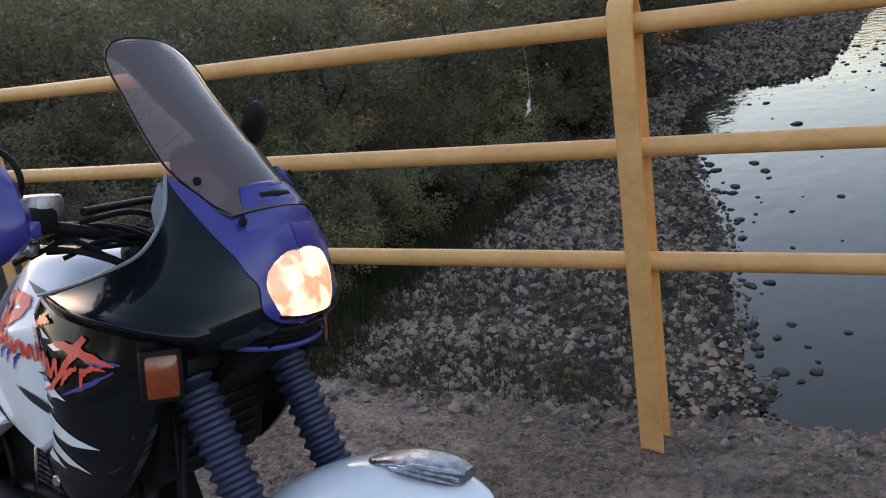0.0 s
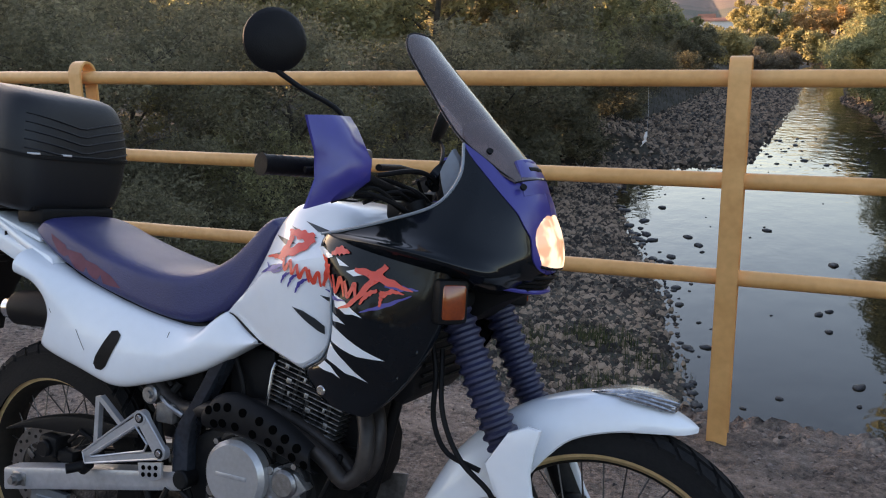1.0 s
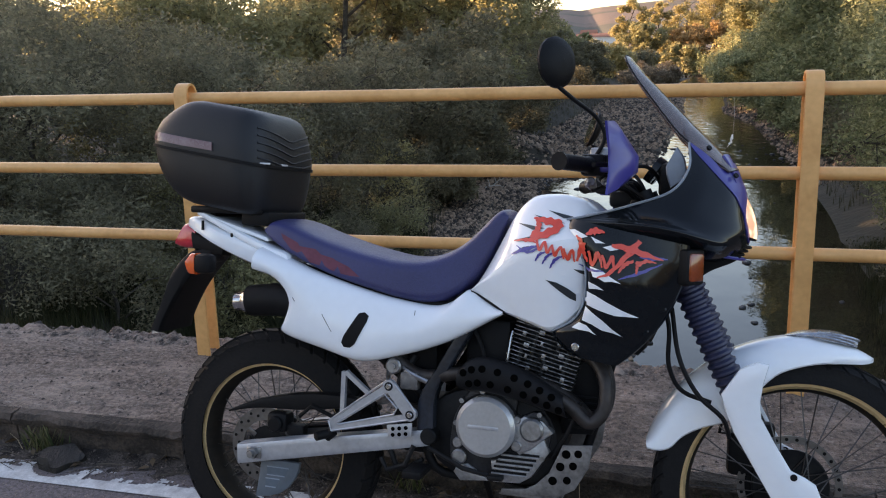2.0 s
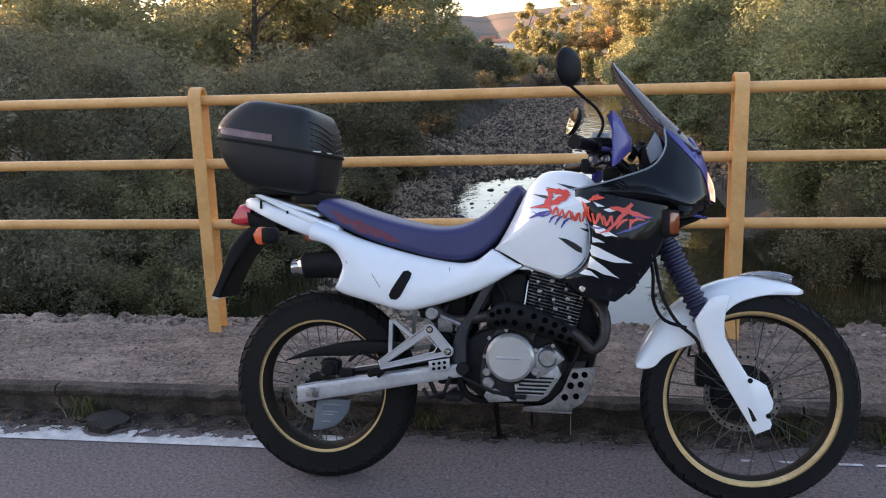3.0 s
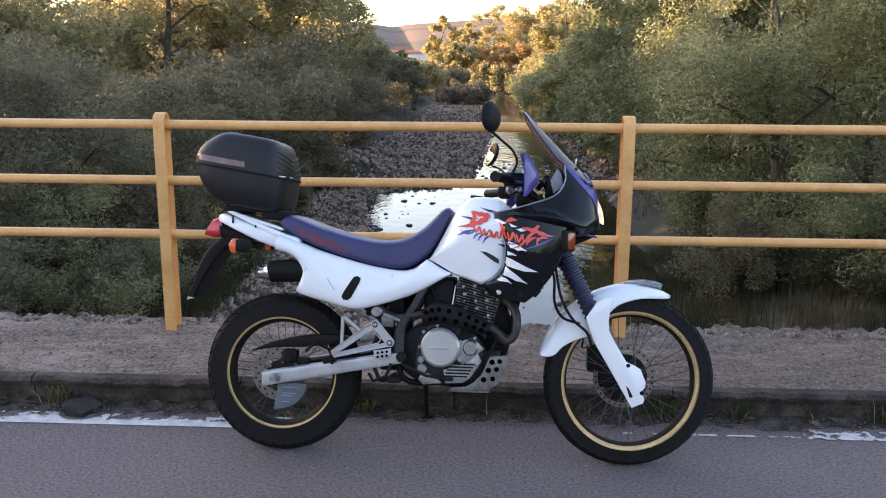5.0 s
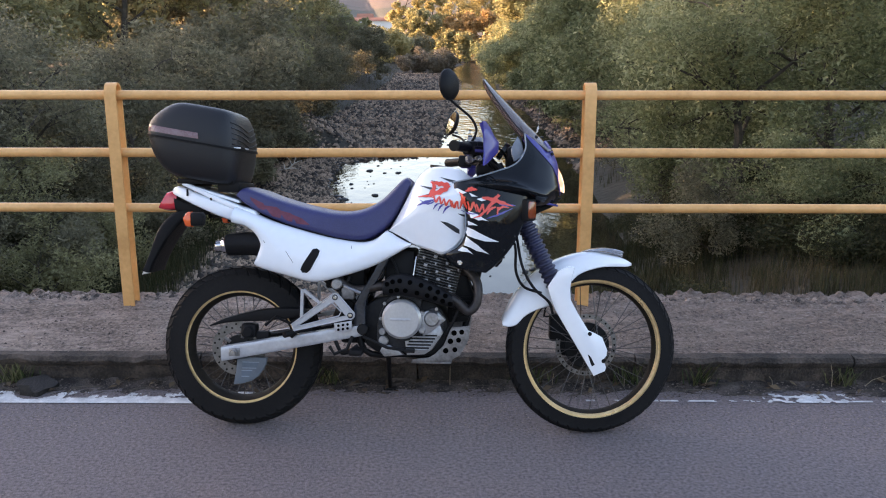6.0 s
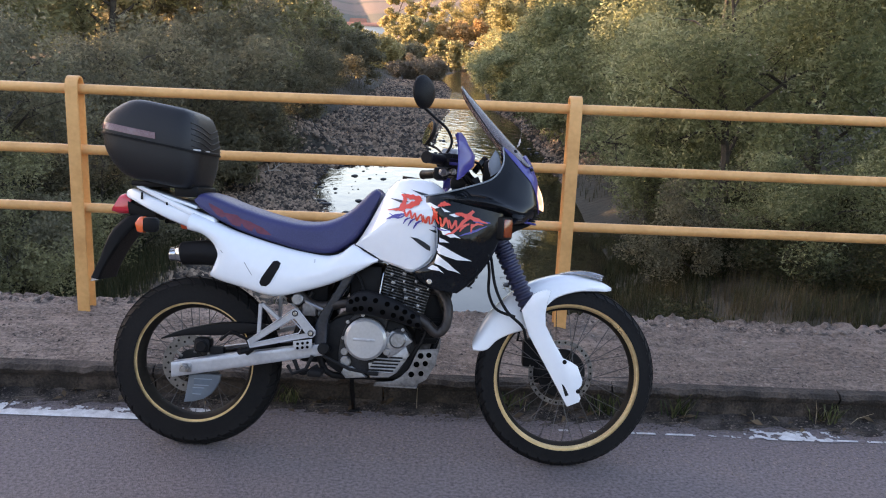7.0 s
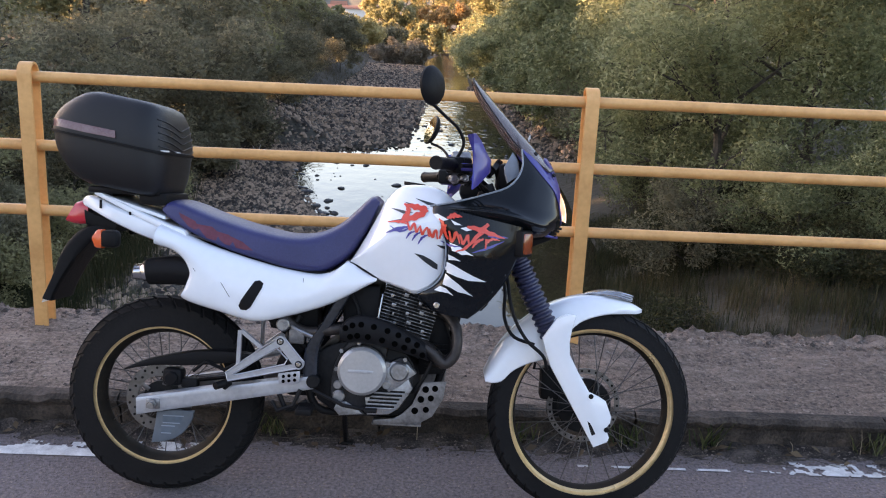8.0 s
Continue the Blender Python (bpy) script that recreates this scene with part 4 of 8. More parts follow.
    y = 3.6 + 12 * rng.random(900) ** 1.2
    l, r = banks(y)
    x, y = tufts(46000, r + 0.05 + rng.random(900) ** 1.2 * 8, y, 0.13)
    blades("bank_grass", np.stack([x, y, height(x, y)], 1), 0.30, 0.005, "tall dry and green grass on the bank", BANKGRASS)
    y = 3.6 + 10 * rng.random(420)
    l, r = banks(y)
    x, y = tufts(9000, r + 0.1 + rng.random(420) * 7, y, 0.10)
    blades("dry_grass", np.stack([x, y, height(x, y)], 1), 0.42, 0.0028, "bleached dry grass stems on the bank", DRYGRASS)
    y = 4 + 18 * rng.random(13000) ** 1.2
    l, r = banks(y)
    x = l - np.interp(y, [0, 8, 17, 26], [5.4, 4.8, 2.6, 1.8]) - rng.random(len(y)) * 9
    blades("bank_grass", np.stack([x, y, height(x, y)], 1), 0.32, 0.0045, "green weeds and grass on the shaded bank", BANKGRASS)
    y = 4.4 + 11 * rng.random(500)
    l, r = banks(y)
    x, y = tufts(30000, l - np.interp(y, [0, 8, 17], [5.2, 4.6, 2.7]) - rng.random(500) * 3.2, y, 0.16)
    blades("green_grass", np.stack([x, y, height(x, y)], 1), 0.40, 0.0045, "green grass tufts at the edge of the gravel", BANKGRASS)


plant_banks()


def far_house():
    d, az = 250.0, radians(-5.0)
    x, y = d * math.sin(az), d * math.cos(az)
    z = 4.4
    root = tagged(new("farm_building"), "long low white building with a clay roof far across the fields", "building")
    root.location = (x, y, z)
    bm = bmesh.new()
    box(bm, (-6, -3, -6), (6, 3, 1.5))
    part("wall", bm, WALLWHITE, root)
    bm = bmesh.new()
    vs = [bm.verts.new(p) for p in ((-6.3, -3.4, 1.5), (6.3, -3.4, 1.5), (6.3, 3.4, 1.5), (-6.3, 3.4, 1.5), (-6.3, 0, 2.5), (6.3, 0, 2.5))]
    for q in ((0, 1, 5, 4), (2, 3, 4, 5), (0, 4, 3), (1, 2, 5), (0, 3, 2, 1)):
        bm.faces.new([vs[k] for k in q])
    part("roof", bm, ROOFTILE, root)
    # a second, taller house behind
    bm = bmesh.new()
    box(bm, (-5.5, 6, -6), (-1.5, 11, 2.6))
    part("wall", bm, WALLWHITE, root)
    bm = bmesh.new()
    vs = [bm.verts.new(p) for p in ((-5.9, 5.6, 2.6), (-1.1, 5.6, 2.6), (-1.1, 11.4, 2.6), (-5.9, 11.4, 2.6), (-5.9, 8.5, 3.8), (-1.1, 8.5, 3.8))]
    for q in ((0, 1, 5, 4), (2, 3, 4, 5), (0, 4, 3), (1, 2, 5), (0, 3, 2, 1)):
        bm.faces.new([vs[k] for k in q])
    part("roof", bm, ROOFTILE, root)


far_house()

# ---------------------------------------------------------------- motorcycle materials
WHITEP = material("white_plastic", (0.82, 0.85, 0.88), 0.2, dark=(0.74, 0.77, 0.80), scale=5, fine=40, mix=0.25, coat=0.5, bump=0.0002, bump_scale=120)
BLACKP = material("black_gloss_plastic", (0.004, 0.0055, 0.0075), 0.11, dark=(0.008, 0.010, 0.012), scale=3, fine=60, mix=0.4, spec=0.28, rough_var=0.03)
BLACKM = material("black_matt_plastic", (0.006, 0.006, 0.007), 0.5, spec=0.13, dark=(0.010, 0.0095, 0.0095), scale=8, fine=120, mix=0.5, bump=0.0008, bump_scale=400)
CASEP = material("grained_black_plastic", (0.012, 0.0125, 0.014), 0.42, dark=(0.009, 0.009, 0.010), scale=5, fine=200, mix=0.4, bump=0.0008, bump_scale=700, spec=0.35)
BLUEP = material("blue_plastic", (0.045, 0.042, 0.26), 0.3, dark=(0.035, 0.032, 0.19), scale=6, fine=50, mix=0.4, coat=0.2)
SEATV = material("blue_vinyl", (0.035, 0.036, 0.125), 0.38, dark=(0.025, 0.026, 0.09), scale=5, fine=160, mix=0.5, bump=0.0012, bump_scale=300)
GAITER = material("blue_rubber", (0.022, 0.026, 0.066), 0.5, dark=(0.014, 0.016, 0.04), scale=9, fine=60, mix=0.6)
RUBBER = material("tyre_rubber", (0.0065, 0.0065, 0.0072), 0.7, spec=0.15, dark=(0.014, 0.013, 0.0125), scale=7, fine=90, mix=0.4, bump=0.0015, bump_scale=120)
GOLD = material("gold_anodised_rim", (0.84, 0.60, 0.31), 0.30, metal=0.5, dark=(0.50, 0.33, 0.15), scale=8, fine=70, mix=0.4)
ALU = material("cast_aluminium", (0.42, 0.42, 0.43), 0.42, metal=1.0, dark=(0.20, 0.195, 0.19), scale=12, fine=90, mix=0.5, bump=0.0008, bump_scale=300)
SIDECOVER = material("dull_cast_alloy", (0.045, 0.045, 0.048), 0.45, metal=0.4, spec=0.25, dark=(0.014, 0.0138, 0.0135), scale=16, fine=90, mix=0.5, bump=0.0008, bump_scale=300)
CASTALU = material("cast_silver_alloy", (0.44, 0.44, 0.45), 0.40, metal=0.7, dark=(0.22, 0.218, 0.21), scale=16, fine=90, mix=0.5, bump=0.0008, bump_scale=300)
COVERM = material("satin_grey_cover", (0.50, 0.505, 0.515), 0.36, metal=0.6, dark=(0.33, 0.33, 0.335), scale=8, fine=120, mix=0.3)
PAINTALU = material("silver_painted_alloy", (0.50, 0.51, 0.53), 0.4, metal=0.55, dark=(0.33, 0.33, 0.35), scale=12, fine=90, mix=0.4)
GREYFRAME = material("grey_painted_steel", (0.036, 0.043, 0.056), 0.24, metal=0.2, dark=(0.014, 0.016, 0.020), scale=10, fine=80, mix=0.5)
DARKMET = material("dark_engine_metal", (0.006, 0.0063, 0.0075), 0.5, metal=0.05, spec=0.14, dark=(0.020, 0.019, 0.018), scale=14, fine=90, mix=0.4)
FINM = material("dark_fin_alloy", (0.34, 0.34, 0.34), 0.38, metal=0.8, dark=(0.03, 0.029, 0.028), scale=30, fine=140, mix=0.6)
PIPE = material("heat_stained_steel", (0.060, 0.050, 0.046), 0.5, metal=0.5, dark=(0.028, 0.024, 0.022), scale=12, fine=70, mix=0.6)
STEEL = material("bright_steel", (0.6, 0.6, 0.6), 0.25, metal=1.0, dark=(0.4, 0.4, 0.4), scale=20, fine=90, mix=0.4)
SPOKE = material("spoke_steel", (0.15, 0.14, 0.13), 0.4, metal=0.8, dark=(0.05, 0.045, 0.04), scale=20, fine=90, mix=0.4)
DISCM = material("brake_disc_steel", (0.24, 0.24, 0.245), 0.35, metal=1.0, dark=(0.12, 0.11, 0.10), scale=14, fine=90, mix=0.4)
REDL = material("red_lens", (0.62, 0.03, 0.045), 0.18, dark=(0.45, 0.02, 0.03), scale=20, fine=150, mix=0.3, coat=0.6)
AMBER = material("amber_lens", (0.30, 0.048, 0.006), 0.2, dark=(0.10, 0.016, 0.004), scale=20, fine=150, mix=0.3, coat=0.6)
REARAMBER = material("bright_amber_lens", (0.85, 0.13, 0.03), 0.2, dark=(0.7, 0.09, 0.02), scale=20, fine=150, mix=0.3, coat=0.6)
REDINK = material("red_graphic", (0.84, 0.075, 0.04), 0.3, scale=20, fine=90, mix=0.2, coat=0.3)
BLUEINK = material("blue_graphic", (0.06, 0.05, 0.30), 0.3, scale=20, fine=90, mix=0.2, coat=0.3)
BLACKINK = material("dark_graphic", (0.02, 0.026, 0.03), 0.3, scale=20, fine=90, mix=0.2, coat=0.3)
SEATINK = material("faded_red_print", (0.16, 0.032, 0.062), 0.6, scale=30, fine=150, mix=0.4)
GREYPL = material("grey_plastic", (0.25, 0.30, 0.35), 0.5, dark=(0.2, 0.22, 0.25), scale=12, fine=90, mix=0.4)
GUARDP = material("dull_grey_plastic", (0.11, 0.135, 0.16), 0.5, dark=(0.08, 0.095, 0.11), scale=12, fine=90, mix=0.4)
SLOTP = material("sunk_grey_plastic", (0.10, 0.13, 0.16), 0.6, dark=(0.07, 0.09, 0.11), scale=12, fine=90, mix=0.4)
REFLECT = material("red_reflector_band", (0.20, 0.12, 0.12), 0.25, dark=(0.14, 0.06, 0.065), scale=20, fine=200, mix=0.5, coat=0.4)
PLATE = material("number_plate_white", (0.75, 0.75, 0.74), 0.4, scale=20, fine=100, mix=0.2)
# gold rim well with its shade put into a dark brown colour
RIMWELL = material("shaded_gold_rim_well", (0.026, 0.020, 0.014), 0.7, metal=0.1, dark=(0.012, 0.010, 0.008), scale=9, fine=60, mix=0.6, spec=0.2)
SKID = material("scuffed_grey_alloy", (0.25, 0.235, 0.225), 0.5, metal=0.4, dark=(0.07, 0.064, 0.06), scale=14, fine=90, mix=0.5)
HOLEM = material("unlit_hole", (0.002, 0.002, 0.002), 0.9, spec=0.0, dark=(0.003, 0.003, 0.003), scale=20, fine=90, mix=0.3)
SHIELDM = material("dusty_black_steel", (0.006, 0.0062, 0.007), 0.5, spec=0.14, dark=(0.011, 0.011, 0.012), scale=9, fine=80, mix=0.5)
WINGM = material("silver_chrome_film", (0.55, 0.56, 0.58), 0.25, metal=0.8, dark=(0.12, 0.12, 0.13), scale=60, fine=200, mix=0.5)
MIRROR = material("mirror_glass", (0.9, 0.9, 0.9), 0.03, metal=1.0, dark=(0.85, 0.85, 0.85), scale=3, fine=20, mix=0.1, rough_var=0.01)


def sheet_material(name, tint, gloss):
    """Tinted clear plastic sheet."""
    m = bpy.data.materials.new(name)
    m.use_nodes = True
    N, L = m.node_tree.nodes, m.node_tree.links
    N.remove(N["Principled BSDF"])
    tr, gl, df = N.new("ShaderNodeBsdfTransparent"), N.new("ShaderNodeBsdfGlossy"), N.new("ShaderNodeBsdfDiffuse")
    tr.inputs[0].default_value = (*tint, 1)
    gl.inputs["Roughness"].default_value = 0.08
    df.inputs[0].default_value = (0.62, 0.48, 0.47, 1)
    fr = N.new("ShaderNodeFresnel")
    fr.inputs[0].default_value = 1.45
    nz = N.new("ShaderNodeTexNoise")
    nz.inputs["Scale"].default_value = 18
    mr = N.new("ShaderNodeMapRange")
    mr.inputs["To Min"].default_value, mr.inputs["To Max"].default_value = gloss * 0.9, gloss * 1.1
    L.new(nz.outputs[0], mr.inputs[0])
    a, b = N.new("ShaderNodeMixShader"), N.new("ShaderNodeMixShader")
    L.new(mr.outputs[0], a.inputs[0])
    L.new(tr.outputs[0], a.inputs[1])
    L.new(df.outputs[0], a.inputs[2])
    L.new(fr.outputs[0], b.inputs[0])
    L.new(a.outputs[0], b.inputs[1])
    L.new(gl.outputs[0], b.inputs[2])
    L.new(b.outputs[0], N["Material Output"].inputs[0])
    return m


SCREEN = sheet_material("smoked_screen", (0.88, 0.74, 0.70), 0.17)
DARKSCREEN = sheet_material("dark_smoked_screen", (0.40, 0.30, 0.36), 0.16)


def lamp_material(name, colour, power, spread):
    """A lit lamp behind ribbed glass."""
    m = bpy.data.materials.new(name)
    m.use_nodes = True
    N, L = m.node_tree.nodes, m.node_tree.links
    bsdf = N["Principled BSDF"]
    tc, nz = N.new("ShaderNodeTexCoord"), N.new("ShaderNodeTexNoise")
    nz.inputs["Scale"].default_value, nz.inputs["Detail"].default_value = spread, 2
    L.new(tc.outputs["Object"], nz.inputs[0])
    rp = N.new("ShaderNodeValToRGB")
    e = rp.color_ramp.elements
    e[0].position, e[0].color = 0.40, (colour[0] * 0.45, colour[1] * 0.28, colour[2] * 0.12, 1)
    e[1].position, e[1].color = 0.52, (*colour, 1)
    L.new(nz.outputs[0], rp.inputs[0])
    L.new(rp.outputs[0], bsdf.inputs["Emission Color"])
    bsdf.inputs["Emission Strength"].default_value = power
    bsdf.inputs["Base Color"].default_value = (0.5, 0.45, 0.4, 1)
    bsdf.inputs["Roughness"].default_value = 0.1
    return m


HEADLAMP = lamp_material("lit_headlamp", (1.0, 0.74, 0.44), 0.38, 26)

# ---------------------------------------------------------------- motorcycle helpers
from mathutils.bvhtree import BVHTree

BIKE = tagged(new("motorcycle"), "white, black and blue motorcycle on its side stand, headlight lit", "motorcycle")
BIKE.matrix_world = pose(0.009, -0.097, 0, 0, 0, -2.6) @ pose(0, 0, 0, -10.5, 0, 0)


def ribbon(top, bottom, width, n=28, m=14, p=4.0, q=2.0, base=0.0, wall=None, side=-1, cap=True):
    """A solid between two curves in side view. width(u, v) gives the half width; p, q round its section; wall: one-sided panel of that thickness."""
    T, B = spline(top, n), spline(bottom, n)
    bm = bmesh.new()
    rings = []
    for i in range(n):
        u = i / (n - 1)
        ring_out, ring_in = [], []
        for j in range(m + 1):
            v = 0.5 - 0.5 * math.cos(math.pi * j / m)
            shp = max(0.0, 1 - abs(2 * v - 1) ** p) ** (1 / q)
            w = width(u, v) * (base + (1 - base) * shp)
            x, z = B[i] * (1 - v) + T[i] * v
            ring_out.append((x, side * w, z))
            ring_in.append((x, side * (w - wall), z) if wall is not None else (x, -side * w, z))
        if wall is None:
            loop = ring_out + (ring_in[::-1][1:-1] if base == 0 else ring_in[::-1])
        else:
            loop = ring_out + ring_in[::-1]
        rings.append([bm.verts.new(c) for c in loop])
    k = len(rings[0])
    for a, b in zip(rings, rings[1:]):
        for j in range(k):
            bm.faces.new((a[j], a[(j + 1) % k], b[(j + 1) % k], b[j]))
    if cap:
        bm.faces.new(rings[0][::-1])
        bm.faces.new(rings[-1])
    bmesh.ops.remove_doubles(bm, verts=bm.verts, dist=0.0003)
    bmesh.ops.recalc_face_normals(bm, faces=bm.faces)
    return bm


def mirrored(bm):
    """The same mesh on the other side."""
    c = bm.copy()
    for v in c.verts:
        v.co.y = -v.co.y
    bmesh.ops.reverse_faces(c, faces=c.faces)
    return c


def plate(outline, y0, y1, bevel=0.004, smooth_n=0, holes=()):
    """A side-view outline given depth from y0 to y1."""
    pts = [tuple(c) for c in outline]
    if smooth_n:
        pts = [tuple(c) for c in spline(pts + [pts[0]], smooth_n)[:-1]]
    bm = bmesh.new()
    vs = [bm.verts.new((x, y0, z)) for x, z in pts]
    f = bm.faces.new(vs)
    r = bmesh.ops.extrude_face_region(bm, geom=[f])
    for e in r["geom"]:
        if isinstance(e, bmesh.types.BMVert):
            e.co.y = y1
    bmesh.ops.recalc_face_normals(bm, faces=bm.faces)
    if bevel:
        rim = [e for e in bm.edges if abs(e.verts[0].co.y - e.verts[1].co.y) < 1e-6]
        bmesh.ops.bevel(bm, geom=rim, offset=bevel, segments=2, profile=0.5, affect="EDGES", clamp_overlap=True)
    return bm


def disc(bm, c, r, y0, y1, n=28, bevel=0.0, inner=0.0, axis=(0, 1, 0)):
    """A round boss or ring with its axis across the motorcycle."""
    prof = [(r - bevel, y0), (r, y0 + (bevel if y1 > y0 else -bevel)), (r, y1)] if bevel else [(r, y0), (r, y1)]
    rot = Vector((0, 1, 0)).rotation_difference(Vector(axis)).to_matrix()
    cc = Vector((c[0], 0, c[1])) if len(c) == 2 else Vector(c)

    def ring(rr, y):
        return [bm.verts.new(cc + rot @ Vector((rr * math.cos(k * math.tau / n), y, rr * math.sin(k * math.tau / n)))) for k in range(n)]
    rings = [ring(a, b) for a, b in prof]
    if inner:
        rings = [ring(inner, y0)] + rings + [ring(inner, y1)]
        rings.append(rings[0])
    for a, b in zip(rings, rings[1:]):
        for k in range(n):
            bm.faces.new((a[k], a[(k + 1) % n], b[(k + 1) % n], b[k]))
    if not inner:
        bm.faces.new(rings[0])
        bm.faces.new(rings[-1])


def decal(outline, trees, lift=0.0015, cell=0.012):
    """A thin printed film that follows the panels under it."""
    bm = bmesh.new()
    vs = [bm.verts.new((x, -1, z)) for x, z in outline]
    f = bm.faces.new(vs)
    bmesh.ops.triangulate(bm, faces=[f])
    for _ in range(5):
        long = [e for e in bm.edges if e.calc_length() > cell]
        if not long:
            break
        bmesh.ops.subdivide_edges(bm, edges=long, cuts=1)
        bmesh.ops.triangulate(bm, faces=[q for q in bm.faces if len(q.verts) > 3])
    for v in bm.verts:
        best = None
        for t in trees:
            hit = t.ray_cast(Vector((v.co.x, -1, v.co.z)), Vector((0, 1, 0)))
            if hit[0] is not None and (best is None or hit[0].y < best):
                best = hit[0].y
        if best is not None:
            v.co.y = best - lift
    bmesh.ops.delete(bm, geom=[v for v in bm.verts if v.co.y < -0.9], context="VERTS")
    back = [f_ for f_ in bm.faces]
    if back:
        bmesh.ops.recalc_face_normals(bm, faces=bm.faces)
        if sum(f_.normal.y for f_ in bm.faces) > 0:
            bmesh.ops.reverse_faces(bm, faces=bm.faces)
    return bm


def stroke_film(path, widths, trees, lift):
    """A brush stroke of changing width, laid as a strip on the panels."""
    n = 25
    P = spline(path, n)
    W = 0.86 * np.interp(np.linspace(0, 1, n), np.linspace(0, 1, len(widths)), widths)
    D = np.gradient(P, axis=0)
    N_ = np.stack([-D[:, 1], D[:, 0]], 1) / np.maximum(np.linalg.norm(D, axis=1, keepdims=True), 1e-9)
    bm = bmesh.new()
    rows = []
    for i in range(n):
        row = []
        for t in (-0.5, 0.0, 0.5):
            x, z = P[i] + N_[i] * W[i] * t * (1 + 0.22 * math.sin(5.3 * i + 40 * P[0][0] + 2 * t))
            hits = [h_[0].y for h_ in (q.ray_cast(Vector((x, -1, z)), Vector((0, 1, 0))) for q in trees) if h_[0] is not None]
            row.append(bm.verts.new((x, min(hits) - lift, z)) if hits else None)
        rows.append(row)
    for a, b in zip(rows, rows[1:]):
        for k in range(2):
            q = (a[k], b[k], b[k + 1], a[k + 1])
            if None not in q:
                bm.faces.new(q)
    return bm


def tree_of(bm):
    return BVHTree.FromBMesh(bm)


# ---------------------------------------------------------------- wheels
def tyre_mesh(R, hw, rim_r, knobs, kdepth):
    """A round-shouldered block-pattern tyre about the y axis."""
    bm = bmesh.new()
    prof = []
    for k in range(15):
        a = math.pi * (k / 14)
        prof.append((rim_r + (R - kdepth - rim_r) * (math.sin(a) ** 0.75), -hw * math.cos(a) * (1.0 if 0.15 < k / 14 < 0.85 else 0.86)))
    n = 96
    rings = [[bm.verts.new((r * math.cos(i * math.tau / n), y, r * math.sin(i * math.tau / n))) for r, y in prof] for i in range(n)]
    for i in range(n):
        a, b = rings[i], rings[(i + 1) % n]
        for k in range(14):
            bm.faces.new((a[k], b[k], b[k + 1], a[k + 1]))
    return bm


def tread_block(R, hw, rim_r, knobs, kdepth, row):
    """One tread block of a row, at angle zero."""
    c, w = ((-0.62, 0.30), (-0.2, 0.34), (0.2, 0.34), (0.62, 0.30))[row]
    bm = bmesh.new()
    a0, a1 = -0.38 * math.tau / knobs, 0.38 * math.tau / knobs
    quad = []
    for lift in (-0.006, kdepth):
        for a_, e_ in ((a0, -1), (a0, 1), (a1, 1), (a1, -1)):
            t = c + e_ * w * 0.5
            skew = 0.25 * (a1 - a0) * e_ * (1 if row < 2 else -1)
            rr = rim_r + (R - kdepth - rim_r) * max(0.0, 1 - t * t) ** 0.375 + lift - (0.002 if lift > 0 and abs(c) > 0.5 else 0)
            y = hw * t * (1 + 0.02 * (lift > 0))
            quad.append(bm.verts.new((rr * math.cos(a_ + skew), y, rr * math.sin(a_ + skew))))
    for f_ in ((4, 5, 6, 7), (0, 1, 5, 4), (1, 2, 6, 5), (2, 3, 7, 6), (3, 0, 4, 7)):
        bm.faces.new([quad[j] for j in f_])
    bmesh.ops.recalc_face_normals(bm, faces=bm.faces)
    me = bpy.data.meshes.new("tread_block")
    bm.to_mesh(me)
    bm.free()
    me.materials.append(RUBBER)
    return me


